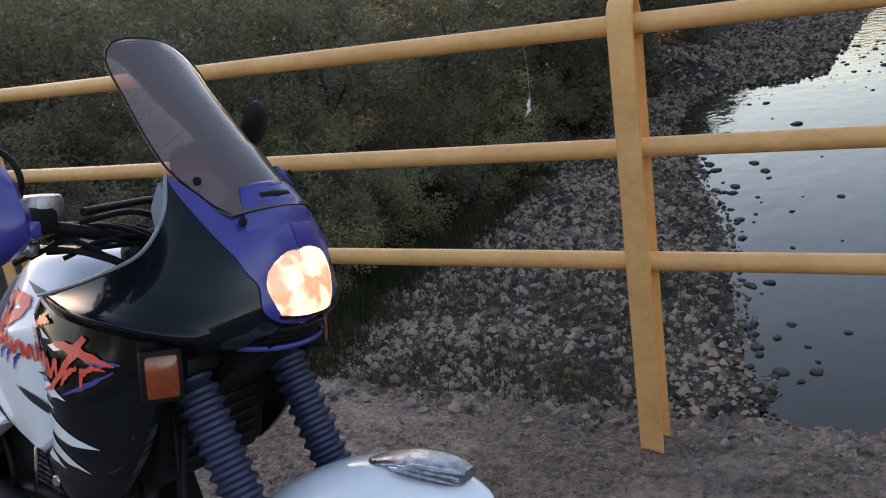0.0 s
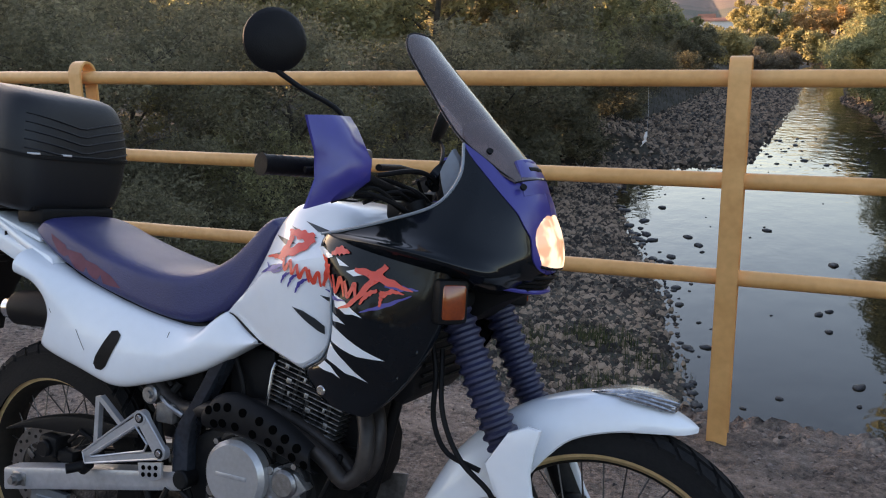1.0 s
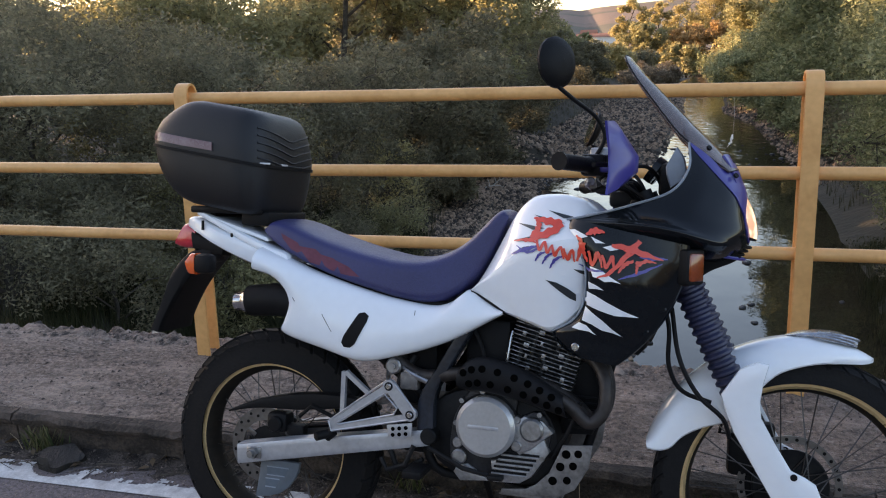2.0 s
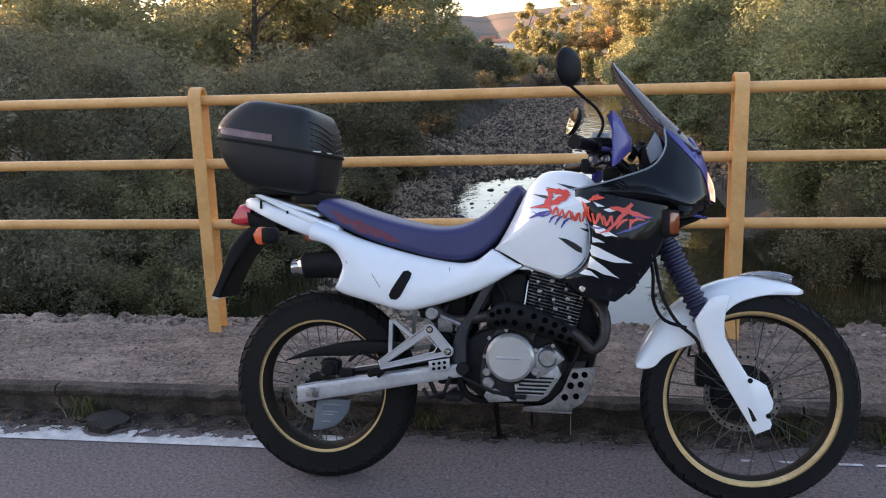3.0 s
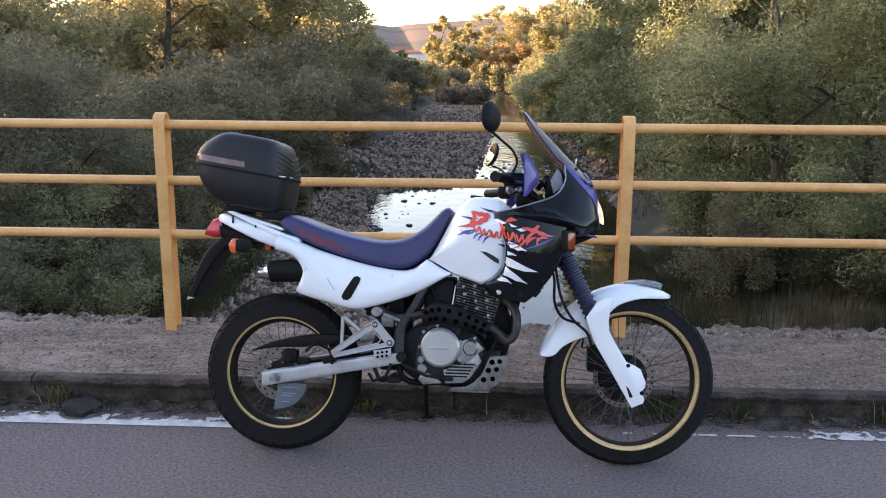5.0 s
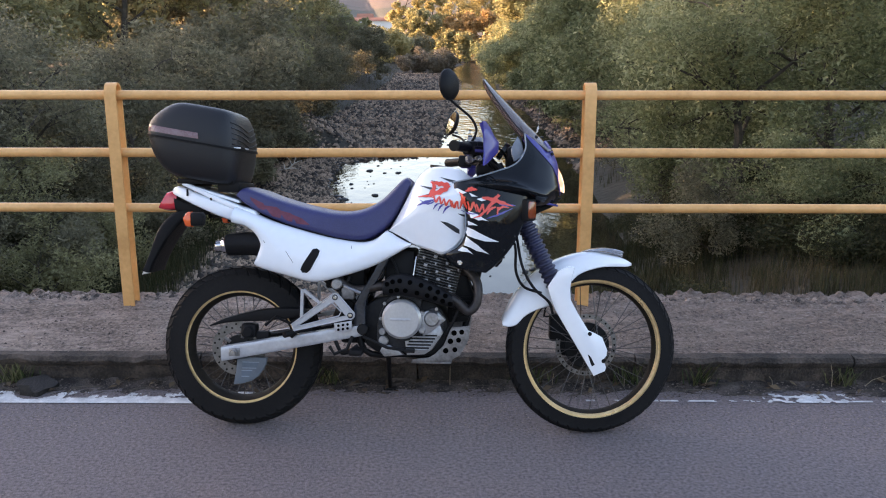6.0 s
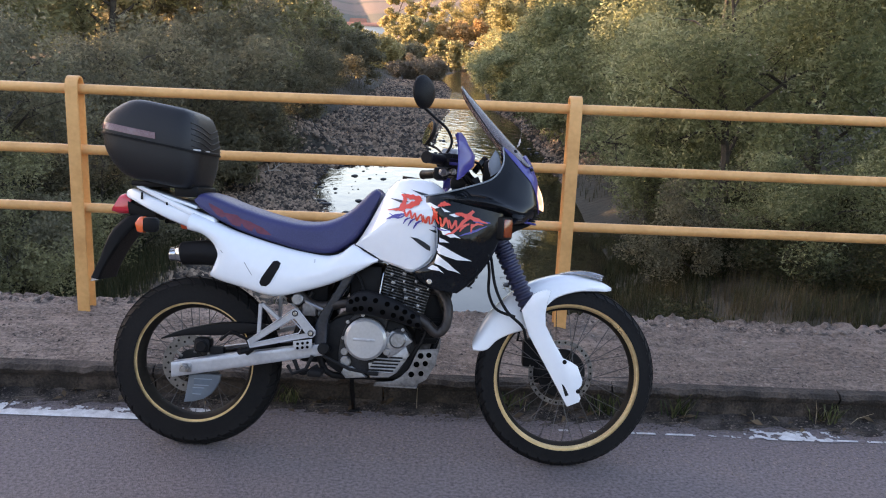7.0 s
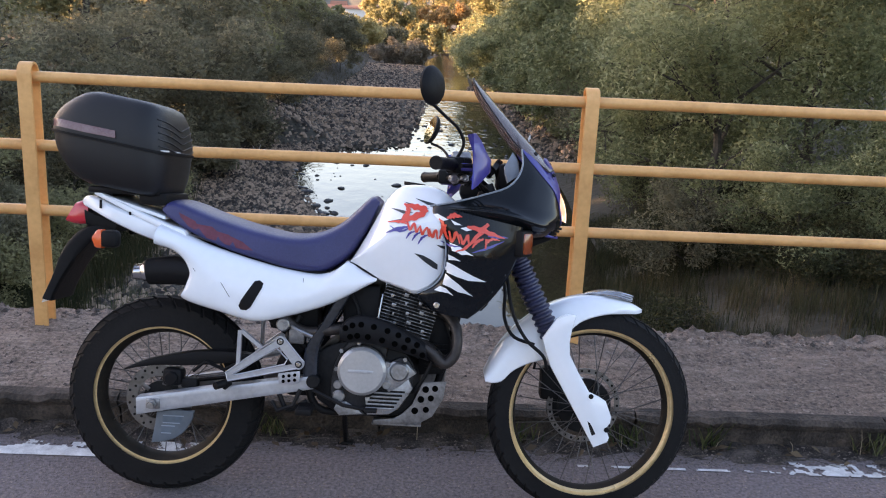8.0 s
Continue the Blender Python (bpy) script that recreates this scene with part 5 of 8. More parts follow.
def wheel(name, x, R, hw, rim_out, rim_in, knobs, kdepth, steer, disc_r, disc_y, hub_r, dark_well):
    root = new(name)
    root.parent = BIKE
    root.matrix_local = pose(x, 0, R, 0, 0, steer)
    bm = tyre_mesh(R, hw, rim_out - 0.004, knobs, kdepth)
    link("tyre", bm, RUBBER, root, "black block-pattern rubber tyre")
    for row in range(4):
        me = tread_block(R, hw, rim_out - 0.004, knobs, kdepth, row)
        for i in range(knobs):
            ob = new("tread_block", me)
            ob.parent = root
            ob.rotation_euler = (0, (i + 0.5 * (row % 2)) * math.tau / knobs, 0)
    # rim: dropped-centre channel
    bm = bmesh.new()
    w = hw * 0.62
    prof = [(rim_out, -w - 0.004), (rim_out + 0.003, -w), (rim_out - 0.004, -w + 0.006), (rim_out - 0.014, -w + 0.012), (rim_in + 0.004, -w * 0.5), (rim_in, 0), (rim_in + 0.004, w * 0.5),
            (rim_out - 0.014, w - 0.012), (rim_out - 0.004, w - 0.006), (rim_out + 0.003, w), (rim_out, w + 0.004),
            (rim_out - 0.012, w + 0.003), (rim_out - 0.019, w - 0.004), (rim_in - 0.004, w * 0.45), (rim_in - 0.008, 0), (rim_in - 0.004, -w * 0.45), (rim_out - 0.019, -w + 0.004), (rim_out - 0.012, -w - 0.003)]
    n = 90
    rings = [[bm.verts.new((r * math.cos(i * math.tau / n), y, r * math.sin(i * math.tau / n))) for r, y in prof] for i in range(n)]
    for i in range(n):
        a, b = rings[i], rings[(i + 1) % n]
        for k in range(len(prof)):
            bm.faces.new((a[k], b[k], b[(k + 1) % len(prof)], a[(k + 1) % len(prof)]))
    # the well is gold too; its shade is painted in with RIMWELL
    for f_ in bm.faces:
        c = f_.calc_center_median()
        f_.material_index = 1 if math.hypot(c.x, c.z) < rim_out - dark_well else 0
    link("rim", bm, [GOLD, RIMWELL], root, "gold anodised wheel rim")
    bm = bmesh.new()
    tube(bm, [(0, -0.075, 0), (0, -0.055, 0), (0, -0.05, 0), (0, 0.05, 0), (0, 0.055, 0), (0, 0.075, 0)], [hub_r, hub_r, hub_r * 0.6, hub_r * 0.6, hub_r, hub_r], 20)
    link("hub", bm, DARKMET, root, "dark alloy hub")
    # spokes, crossing in pairs
    bm = bmesh.new()
    tube(bm, [(0, 0, 0), (0, 0, 1)], 0.0017, 5)
    me = bpy.data.meshes.new("spoke")
    bm.to_mesh(me)
    bm.free()
    me.materials.append(SPOKE)
    for i in range(36):
        a = i * math.tau / 36
        sy = -1 if i % 2 else 1
        sk = 0.42 if (i // 2) % 2 else -0.42
        p0 = Vector((hub_r * math.cos(a + sk), sy * 0.052, hub_r * math.sin(a + sk)))
        p1 = Vector(((rim_in - 0.004) * math.cos(a), sy * 0.006, (rim_in - 0.004) * math.sin(a)))
        d = p1 - p0
        ob = new("spoke", me)
        ob.parent = root
        ob.matrix_local = Matrix.LocRotScale(p0, d.to_track_quat("Z", "Y"), (1, 1, d.length))
    bm = bmesh.new()
    disc(bm, (0, 0), disc_r, disc_y, disc_y - 0.005, 48, inner=disc_r * (0.66 if disc_y < 0 else 0.86))
    link("brake_disc", bm, DISCM, root, "drilled steel brake disc")
    for k in range(5):
        bm = bmesh.new()
        box(bm, (-0.007, disc_y - 0.004, hub_r * 0.8), (0.007, disc_y - 0.001, disc_r * 0.74), 0.001)
        bm.transform(Matrix.Rotation(k * math.tau / 5 + 0.3, 4, "Y"))
        link("disc_arm", bm, DISCM, root)
    bm = bmesh.new()
    disc(bm, (0, 0), 0.0045, -0.0006, 0.0006, 8)
    me = bpy.data.meshes.new("disc_hole")
    bm.to_mesh(me)
    bm.free()
    me.materials.append(BLACKM)
    for k in range(30):
        a = k * math.tau / 30
        r = disc_r * ((0.79 if k % 2 else 0.91) if disc_y < 0 else 0.93)
        ob = new("disc_hole", me)
        ob.parent = root
        ob.location = (r * math.cos(a), disc_y - 0.006, r * math.sin(a))
    if disc_y > 0:
        bm = bmesh.new()
        disc(bm, (0, 0), disc_r * 0.74, disc_y - 0.016, disc_y - 0.008, 40, bevel=0.003)
        link("disc_carrier", bm, DARKMET, root, "dark brake disc carrier")
    return root


wheel("rear_wheel", -0.715, 0.33, 0.062, 0.236, 0.213, 40, 0.009, 0, 0.11, -0.075, 0.055, 0.0155)
wheel("front_wheel", 0.708, 0.347, 0.046, 0.285, 0.262, 46, 0.008, 8, 0.128, 0.068, 0.045, 0.0165)

# ---------------------------------------------------------------- rear end
bm = ribbon([(-0.768, 0.346), (-0.62, 0.374), (-0.481, 0.398), (-0.20, 0.447)], [(-0.765, 0.288), (-0.6, 0.321), (-0.43, 0.355), (-0.20, 0.401)], lambda u, v: 0.150, 14, 8, p=14, base=0.93, wall=0.034)
swl = mirrored(bm)
arm = part("swingarm", bm, PAINTALU, BIKE, "silver box-section swingarm")
part("swingarm", swl, PAINTALU, BIKE, "silver box-section swingarm")
bm = bmesh.new()
disc(bm, (-0.712, 0.329), 0.016, -0.150, -0.168, 6)
disc(bm, (-0.712, 0.329), 0.009, -0.168, -0.178, 16)
box(bm, (-0.735, -0.154, 0.312), (-0.69, -0.148, 0.345), 0.003)
link("axle_nut", bm, ALU, arm, "steel axle nut and adjuster")
bm = bmesh.new()
tube(bm, [(-0.716, -0.17, 0.33), (-0.716, 0.17, 0.33)], 0.009, 10)
link("axle", bm, STEEL, arm)
bm = plate([(-0.727, 0.190), (-0.718, 0.24), (-0.711, 0.296), (-0.65, 0.302), (-0.590, 0.300), (-0.594, 0.275), (-0.606, 0.250), (-0.624, 0.226), (-0.652, 0.206), (-0.69, 0.194)], -0.098, -0.116, 0.004)
dg = part("disc_guard", bm, GUARDP, BIKE, "grey plastic brake disc guard")
for z0, x0, x1 in ((0.270, -0.690, -0.622), (0.236, -0.694, -0.650)):
    bm = plate([(x0, z0 - 0.011), (x1 - 0.012, z0 - 0.011), (x1, z0 + 0.011), (x0, z0 + 0.011)], -0.1168, -0.112, 0.0)
    link("slot", bm, SLOTP, dg, "sunk darker grey slot")
    for zz in (z0 - 0.012, z0 + 0.012):
        bm = bmesh.new()
        tube(bm, [(x0, -0.1165, zz), (x1 - (0.012 if zz < z0 else 0), -0.1165, zz)], 0.002, 6)
        link("slot_lip", bm, GREYPL, dg)
bm = bmesh.new()
box(bm, (-0.70, -0.112, 0.378), (-0.635, -0.055, 0.436), 0.014)
disc(bm, (-0.668, 0.405), 0.022, -0.124, -0.10, 18, bevel=0.004)
box(bm, (-0.64, -0.105, 0.372), (-0.585, -0.07, 0.405), 0.008)
tube(bm, [(-0.60, -0.10, 0.43), (-0.56, -0.105, 0.465), (-0.5, -0.10, 0.44), (-0.46, -0.10, 0.46)], 0.006, 8)
part("rear_caliper", bm, BLACKM, BIKE, "black rear brake caliper and hose")
# inner hugger / chain guard
bm = ribbon([(-0.828, 0.426), (-0.775, 0.451), (-0.713, 0.471), (-0.60, 0.495), (-0.48, 0.500), (-0.38, 0.490)], [(-0.826, 0.421), (-0.775, 0.433), (-0.713, 0.441), (-0.60, 0.446), (-0.48, 0.462), (-0.38, 0.478)], lambda u, v: 0.100, 20, 6, p=8, base=0.9, wall=0.018)
part("wheel_guard", bm, BLACKM, BIKE, "tapered black chain and wheel guard")
# silencer
bm = bmesh.new()
tube(bm, [(-0.744, -0.135, 0.752), (-0.74, -0.135, 0.753), (-0.66, -0.135, 0.76), (-0.55, -0.135, 0.755), (-0.42, -0.13, 0.72), (-0.36, -0.125, 0.68)], [0.036, 0.043, 0.046, 0.046, 0.044, 0.03], 24)
sil = part("silencer", bm, BLACKM, BIKE, "matt black exhaust silencer")
bm = bmesh.new()
tube(bm, [(-0.787, -0.135, 0.748), (-0.783, -0.135, 0.748), (-0.762, -0.135, 0.751), (-0.758, -0.135, 0.751), (-0.742, -0.135, 0.752)], [0.023, 0.026, 0.026, 0.031, 0.035], 22)
link("tip", bm, STEEL, sil, "polished steel exhaust tip")
bm = bmesh.new()
disc(bm, (0, 0, 0), 0.019, 0, 0.002, 18, axis=(-1, 0, 0))
for v in bm.verts:
    v.co += Vector((-0.7875, -0.135, 0.748))
link("bore", bm, BLACKM, sil)

# side panel
side_w = lambda u, v: 0.196 - 0.022 * max(0, u - 0.6) / 0.4 - 0.016 * (1 - v) ** 2 - 0.045 * v ** 3
# two curves meet: the upper edge along the seat, the lower edge along the subframe
SPT = [(-0.705, 0.905), (-0.62, 0.874), (-0.56, 0.850), (-0.479, 0.825), (-0.39, 0.801), (-0.302, 0.782), (-0.196, 0.771), (-0.150, 0.786), (-0.107, 0.818), (-0.06, 0.797), (-0.010, 0.772)]
SPB = [(-0.715, 0.842), (-0.655, 0.825), (-0.616, 0.79), (-0.604, 0.752), (-0.622, 0.70), (-0.630, 0.680), (-0.50, 0.637), (-0.39, 0.613), (-0.296, 0.632), (-0.157, 0.679), (-0.012, 0.760)]
bm = ribbon(SPT, SPB, side_w, 60, 16, p=9, q=2, base=0.86, wall=0.016)
lft = mirrored(bm)
SIDE_TREE = tree_of(bm)
sp = part("side_panel", bm, WHITEP, BIKE, "glossy white side panel with scratches")
part("side_panel", lft, WHITEP, BIKE)
bm = decal([(-0.392, 0.744), (-0.376, 0.747), (-0.364, 0.738), (-0.368, 0.722), (-0.400, 0.662), (-0.414, 0.651), (-0.432, 0.652), (-0.439, 0.664), (-0.432, 0.682)], [SIDE_TREE], 0.0015)
link("vent_slot", bm, BLACKM, sp, "black slotted vent")
for a, b in (((-0.497, 0.735), (-0.468, 0.690)), ((-0.585, 0.775), (-0.578, 0.765)), ((-0.243, 0.758), (-0.242, 0.746))):
    d = Vector((b[0] - a[0], b[1] - a[1])).normalized() * 0.0008
    bm = decal([(a[0] - d.y, a[1] + d.x), (b[0] - d.y, b[1] + d.x), (b[0] + d.y, b[1] - d.x), (a[0] + d.y, a[1] - d.x)], [SIDE_TREE], 0.0006)
    link("scratch", bm, BLACKM, sp, "dark scratch")
# tail cowl
bm = ribbon([(-0.982, 0.966), (-0.972, 0.980), (-0.95, 0.984), (-0.86, 0.953), (-0.77, 0.922), (-0.700, 0.898)], [(-0.982, 0.962), (-0.975, 0.950), (-0.95, 0.938), (-0.886, 0.909), (-0.794, 0.869), (-0.715, 0.842)], lambda u, v: 0.085 + 0.05 * min(1, 2 * u), 20, 12, p=8, base=0.6)
part("tail_cowl", bm, WHITEP, BIKE, "white tail cowl")
# grab rail / carrier
for s in (-1, 1):
    bm = ribbon([(-0.930, 1.004), (-0.85, 0.972), (-0.77, 0.938), (-0.69, 0.908), (-0.628, 0.888), (-0.622, 0.876)], [(-0.930, 0.986), (-0.85, 0.95), (-0.787, 0.921), (-0.70, 0.885), (-0.651, 0.868), (-0.626, 0.866)], lambda u, v: 0.148 - 0.03 * (1 - u), 20, 8, p=6, base=0.85, wall=0.03, side=s)
    part("grab_rail", bm, WHITEP, BIKE, "white grab rail")
bm = bmesh.new()
box(bm, (-0.92, -0.12, 0.972), (-0.70, 0.12, 0.984), 0.004)
for v in bm.verts:
    v.co.z -= (v.co.x + 0.92) * 0.30 - 0.012
part("rack_plate", bm, WHITEP, BIKE, "white luggage rack plate")
for x in (-0.905, -0.81):
    for s in (-1, 1):
        bm = bmesh.new()
        tube(bm, [(x, s * 0.128, 0.945 - (x + 0.905) * 0.35), (x, s * 0.128, 0.972 - (x + 0.905) * 0.35)], 0.004, 8)
        part("rack_bolt", bm, BLACKM, BIKE)
# rear light, indicators, mudguard
bm = ribbon([(-1.015, 0.962), (-1.000, 0.966), (-0.975, 0.955)], [(-1.056, 0.892), (-1.020, 0.884), (-0.970, 0.888)], lambda u, v: 0.055 + 0.01 * u, 10, 12, p=6, base=0.3)
part("tail_light", bm, REDL, BIKE, "red tail light lens")
bm = ribbon([(-0.985, 0.942), (-0.93, 0.925), (-0.87, 0.905)], [(-0.975, 0.880), (-0.93, 0.872), (-0.88, 0.868)], lambda u, v: 0.07, 8, 8, p=6, base=0.5)
part("light_housing", bm, BLACKM, BIKE)
for s in (-1, 1):
    bm = bmesh.new()
    tube(bm, [(-0.88, s * 0.07, 0.862), (-0.860, s * 0.15, 0.862), (-0.835, s * 0.225, 0.858)], 0.010, 10)
    box(bm, (-0.855, s * 0.232 - 0.022, 0.830), (-0.800, s * 0.232 + 0.022, 0.884), 0.014)
    ind = part("rear_indicator", bm, BLACKM, BIKE)
    bm = ribbon([(-0.878, 0.865), (-0.865, 0.883), (-0.851, 0.885)], [(-0.878, 0.851), (-0.87, 0.829), (-0.850, 0.827)], lambda u, v: 0.020, 8, 8, p=4, base=0.5)
    for v in bm.verts:
        v.co.y += s * 0.232
    link("lens", bm, REARAMBER, ind, "orange indicator lens")
bm = ribbon([(-1.112, 0.640), (-1.085, 0.705), (-1.045, 0.815), (-0.985, 0.878), (-0.92, 0.893)], [(-1.078, 0.632), (-1.066, 0.668), (-1.012, 0.764), (-0.945, 0.845), (-0.905, 0.880)], lambda u, v: 0.088 - 0.02 * u, 18, 8, p=8, base=0.75)
mg = part("rear_mudguard", bm, BLACKM, BIKE, "black rear mudguard flap")
bm = bmesh.new()
v8 = [bm.verts.new(p) for p in ((-1.121, -0.062, 0.622), (-1.121, 0.062, 0.622), (-1.078, 0.062, 0.735), (-1.078, -0.062, 0.735))]
f = bm.faces.new(v8)
bmesh.ops.solidify(bm, geom=[f], thickness=0.004)
link("number_plate", bm, PLATE, mg, "small white number plate")
# seat
seat_w = lambda u, v: (0.125 + 0.02 * math.sin(math.pi * min(1, u * 1.3)) - 0.035 * max(0, u - 0.55) / 0.45) * (1.0 - 0.10 * v)
bm = ribbon([(-0.712, 0.958), (-0.690, 0.982), (-0.64, 0.976), (-0.56, 0.948), (-0.464, 0.920), (-0.391, 0.903), (-0.319, 0.891), (-0.247, 0.893), (-0.194, 0.908), (-0.142, 0.938), (-0.09, 0.987), (-0.054, 1.022), (-0.036, 1.028), (-0.020, 1.012)],
            [(-0.708, 0.945), (-0.690, 0.922), (-0.642, 0.888), (-0.587, 0.861), (-0.496, 0.826), (-0.387, 0.796), (-0.30, 0.775), (-0.22, 0.766), (-0.180, 0.771), (-0.140, 0.793), (-0.110, 0.823), (-0.066, 0.890), (-0.038, 0.950), (-0.018, 1.005)], seat_w, 60, 18, p=7, q=2, base=0.0)
SEAT_TREE = tree_of(bm)
seat = part("seat", bm, SEATV, BIKE, "dark blue vinyl dual seat with faded red print")
for o in ([(-0.655, 0.945), (-0.60, 0.920), (-0.585, 0.898), (-0.60, 0.893), (-0.62, 0.902), (-0.625, 0.918), (-0.648, 0.930)],
          [(-0.60, 0.912), (-0.545, 0.905), (-0.52, 0.885), (-0.53, 0.862), (-0.56, 0.868), (-0.575, 0.885)],
          [(-0.535, 0.893), (-0.49, 0.882), (-0.47, 0.868), (-0.485, 0.848), (-0.50, 0.852), (-0.515, 0.862)],
          [(-0.485, 0.878), (-0.445, 0.862), (-0.41, 0.836), (-0.44, 0.838), (-0.465, 0.842)]):
    link("print", decal(o, [SEAT_TREE], 0.0008), SEATINK, seat, "faded red print")

# top case
case = tagged(new("top_case"), "black grained plastic top case on the motorcycle's rear rack", "top case")
case.matrix_world = BIKE.matrix_world


def case_shell(rings, n=56, power=4.2):
    """A loft of rounded-square rings (rear x, front x, half width, height), sloping a little forward."""
    bm = bmesh.new()
    loops = []
    for xr, xf, hw, zc in rings:
        cx, ax = (xr + xf) / 2, (xf - xr) / 2
        loop = []
        for k in range(n):
            a = k * math.tau / n
            c, s = math.cos(a), math.sin(a)
            x = cx + ax * math.copysign(abs(c) ** (2 / power), c)
            y = hw * math.copysign(abs(s) ** (2 / power), s)
            loop.append(bm.verts.new((x, y, zc - 0.16 * (x + 0.837))))
        loops.append(loop)
    for a, c in zip(loops, loops[1:]):
        for k in range(n):
            bm.faces.new((a[k], a[(k + 1) % n], c[(k + 1) % n], c[k]))
    bm.faces.new(loops[0][::-1])
    bm.faces.new(loops[-1])
    bmesh.ops.recalc_face_normals(bm, faces=bm.faces)
    return bm


def rings_of(ctrl, n):
    return [tuple(r) for r in spline(ctrl, n)]


bm = case_shell(rings_of([(-1.066, -0.690, 0.190, 1.153), (-1.064, -0.691, 0.189, 1.185), (-1.045, -0.697, 0.183, 1.222), (-1.005, -0.708, 0.172, 1.262), (-0.965, -0.724, 0.155, 1.290), (-0.93, -0.75, 0.13, 1.301)], 14), power=5.0)
CASE_TREE = tree_of(bm)
lid = part("lid", bm, CASEP, case, "domed black lid")
bm = case_shell(rings_of([(-1.064, -0.692, 0.188, 1.148), (-1.054, -0.697, 0.184, 1.10), (-1.030, -0.704, 0.174, 1.055), (-0.995, -0.716, 0.158, 1.020), (-0.96, -0.735, 0.14, 1.006)], 12), power=5.0)
part("lower_shell", bm, CASEP, case, "black lower shell")
bm = case_shell([(-1.062, -0.694, 0.187, 1.146), (-1.069, -0.687, 0.193, 1.147), (-1.069, -0.687, 0.193, 1.155), (-1.062, -0.694, 0.187, 1.156)], power=5.0)
part("rim_strip", bm, BLACKM, case, "black closing strip")


bm = decal([(-1.058, 1.226), (-1.0, 1.216), (-0.93, 1.204), (-0.84, 1.190), (-0.838, 1.167), (-0.93, 1.180), (-1.0, 1.192), (-1.058, 1.201)], [CASE_TREE], 0.004)
bmesh.ops.solidify(bm, geom=list(bm.faces), thickness=0.004)
part("reflector", bm, REFLECT, case, "dull red reflector band")
# raised ribs round the front corner
for k in range(5):
    bm = bmesh.new()
    pts = []
    for i in range(12):
        a = radians(-52 + 104 / 11 * i)
        d = Vector((math.cos(a), math.sin(a), 0))
        o = Vector((-0.84, 0, 1.262 - 0.021 * k))
        h = CASE_TREE.ray_cast(o + d * 0.8 + Vector((0, 0, -0.028 - 0.030 * (1 - abs(a) / radians(52)))), -d)
        if h[0] is not None:
            pts.append(h[0] + d * 0.001)
    if len(pts) > 3:
        tube(bm, pts, 0.0026, 6)
        part("rib", bm, CASEP, case, "raised rib")
    else:
        bm.free()
# latch lips in bright metal, standing in for their glints
for a in (-46, -22):
    d = Vector((math.cos(radians(a)), math.sin(radians(a)), 0))
    hits = [CASE_TREE.ray_cast(Vector((-0.84, 0, z)) + d * 0.8, -d)[0] for z in (1.115, 1.125, 1.135, 1.145, 1.16)]
    h = [p for p in hits if p is not None][0]
    bm = bmesh.new()
    box(bm, (-0.015, -0.006, -0.003), (0.015, 0.006, 0.003), 0.0015)
    box(bm, (-0.017, -0.004, -0.002), (-0.012, 0.004, 0.008), 0.001)
    bm.transform(Matrix.Translation(h) @ Matrix.Rotation(radians(a + 90), 4, "Z"))
    part("latch", bm, COVERM, case, "small latch lip, bright to stand in for a glint")
bm = bmesh.new()
box(bm, (-0.95, -0.125, 0.994), (-0.72, 0.125, 1.014), 0.006)
box(bm, (-0.79, -0.115, 0.962), (-0.70, 0.115, 1.002), 0.008)
box(bm, (-0.93, -0.10, 0.978), (-0.88, 0.10, 1.000), 0.006)
part("mounting_base", bm, BLACKM, case, "black mounting base")

# ---------------------------------------------------------------- engine and frame
bm = plate([(-0.19, 0.36), (-0.13, 0.325), (0.0, 0.318), (0.09, 0.33), (0.135, 0.40), (0.13, 0.47), (0.09, 0.53), (0.02, 0.56), (-0.10, 0.56), (-0.19, 0.52), (-0.22, 0.44)], -0.118, 0.118, 0.012, 40)
eng = part("crankcase", bm, DARKMET, BIKE, "dark alloy crankcase")
bm = plate([(-0.145, 0.372), (-0.10, 0.352), (0.0, 0.336), (0.07, 0.345), (0.110, 0.41), (0.118, 0.48), (0.085, 0.518), (0.03, 0.50), (0.03, 0.56), (-0.08, 0.565), (-0.13, 0.50), (-0.145, 0.43)], -0.11, -0.135, 0.006, 48)
link("side_cover", bm, SIDECOVER, eng, "cast aluminium side cover")
for outline, y1, lab in (
        ([(-0.033, 0.382), (0.016, 0.394), (0.072, 0.43), (0.104, 0.451), (0.118, 0.418), (0.074, 0.351), (0.044, 0.331), (-0.025, 0.327)], -0.142, "silver ribbed lower cover"),
        ([(0.024, 0.488), (0.052, 0.506), (0.1, 0.498), (0.128, 0.47), (0.105, 0.452), (0.078, 0.427), (0.042, 0.405), (0.021, 0.428)], -0.147, "silver pump housing"),
        ([(-0.121, 0.363), (-0.094, 0.366), (-0.057, 0.344), (-0.036, 0.327), (-0.114, 0.319), (-0.133, 0.34)], -0.140, "silver crankcase lug")):
    bm = plate(outline, -0.118, y1, 0.004)
    link("case_cover", bm, CASTALU, eng, lab)
# black disc puts in the shade of the gap round the clutch cover
bm = bmesh.new()
disc(bm, (-0.045, 0.472), 0.084, -0.139, -0.13, 48)
link("cover_gap_shade", bm, BLACKM, eng, "dark gap round the clutch cover")
bm = bmesh.new()
disc(bm, (-0.045, 0.472), 0.078, -0.172, -0.13, 48, bevel=0.010)
link("clutch_cover", bm, COVERM, eng, "round silver clutch cover")
bm = bmesh.new()
box(bm, (-0.088, -0.1738, 0.467), (-0.008, -0.1718, 0.477), 0.001)
link("name_bar", bm, PAINTALU, eng)
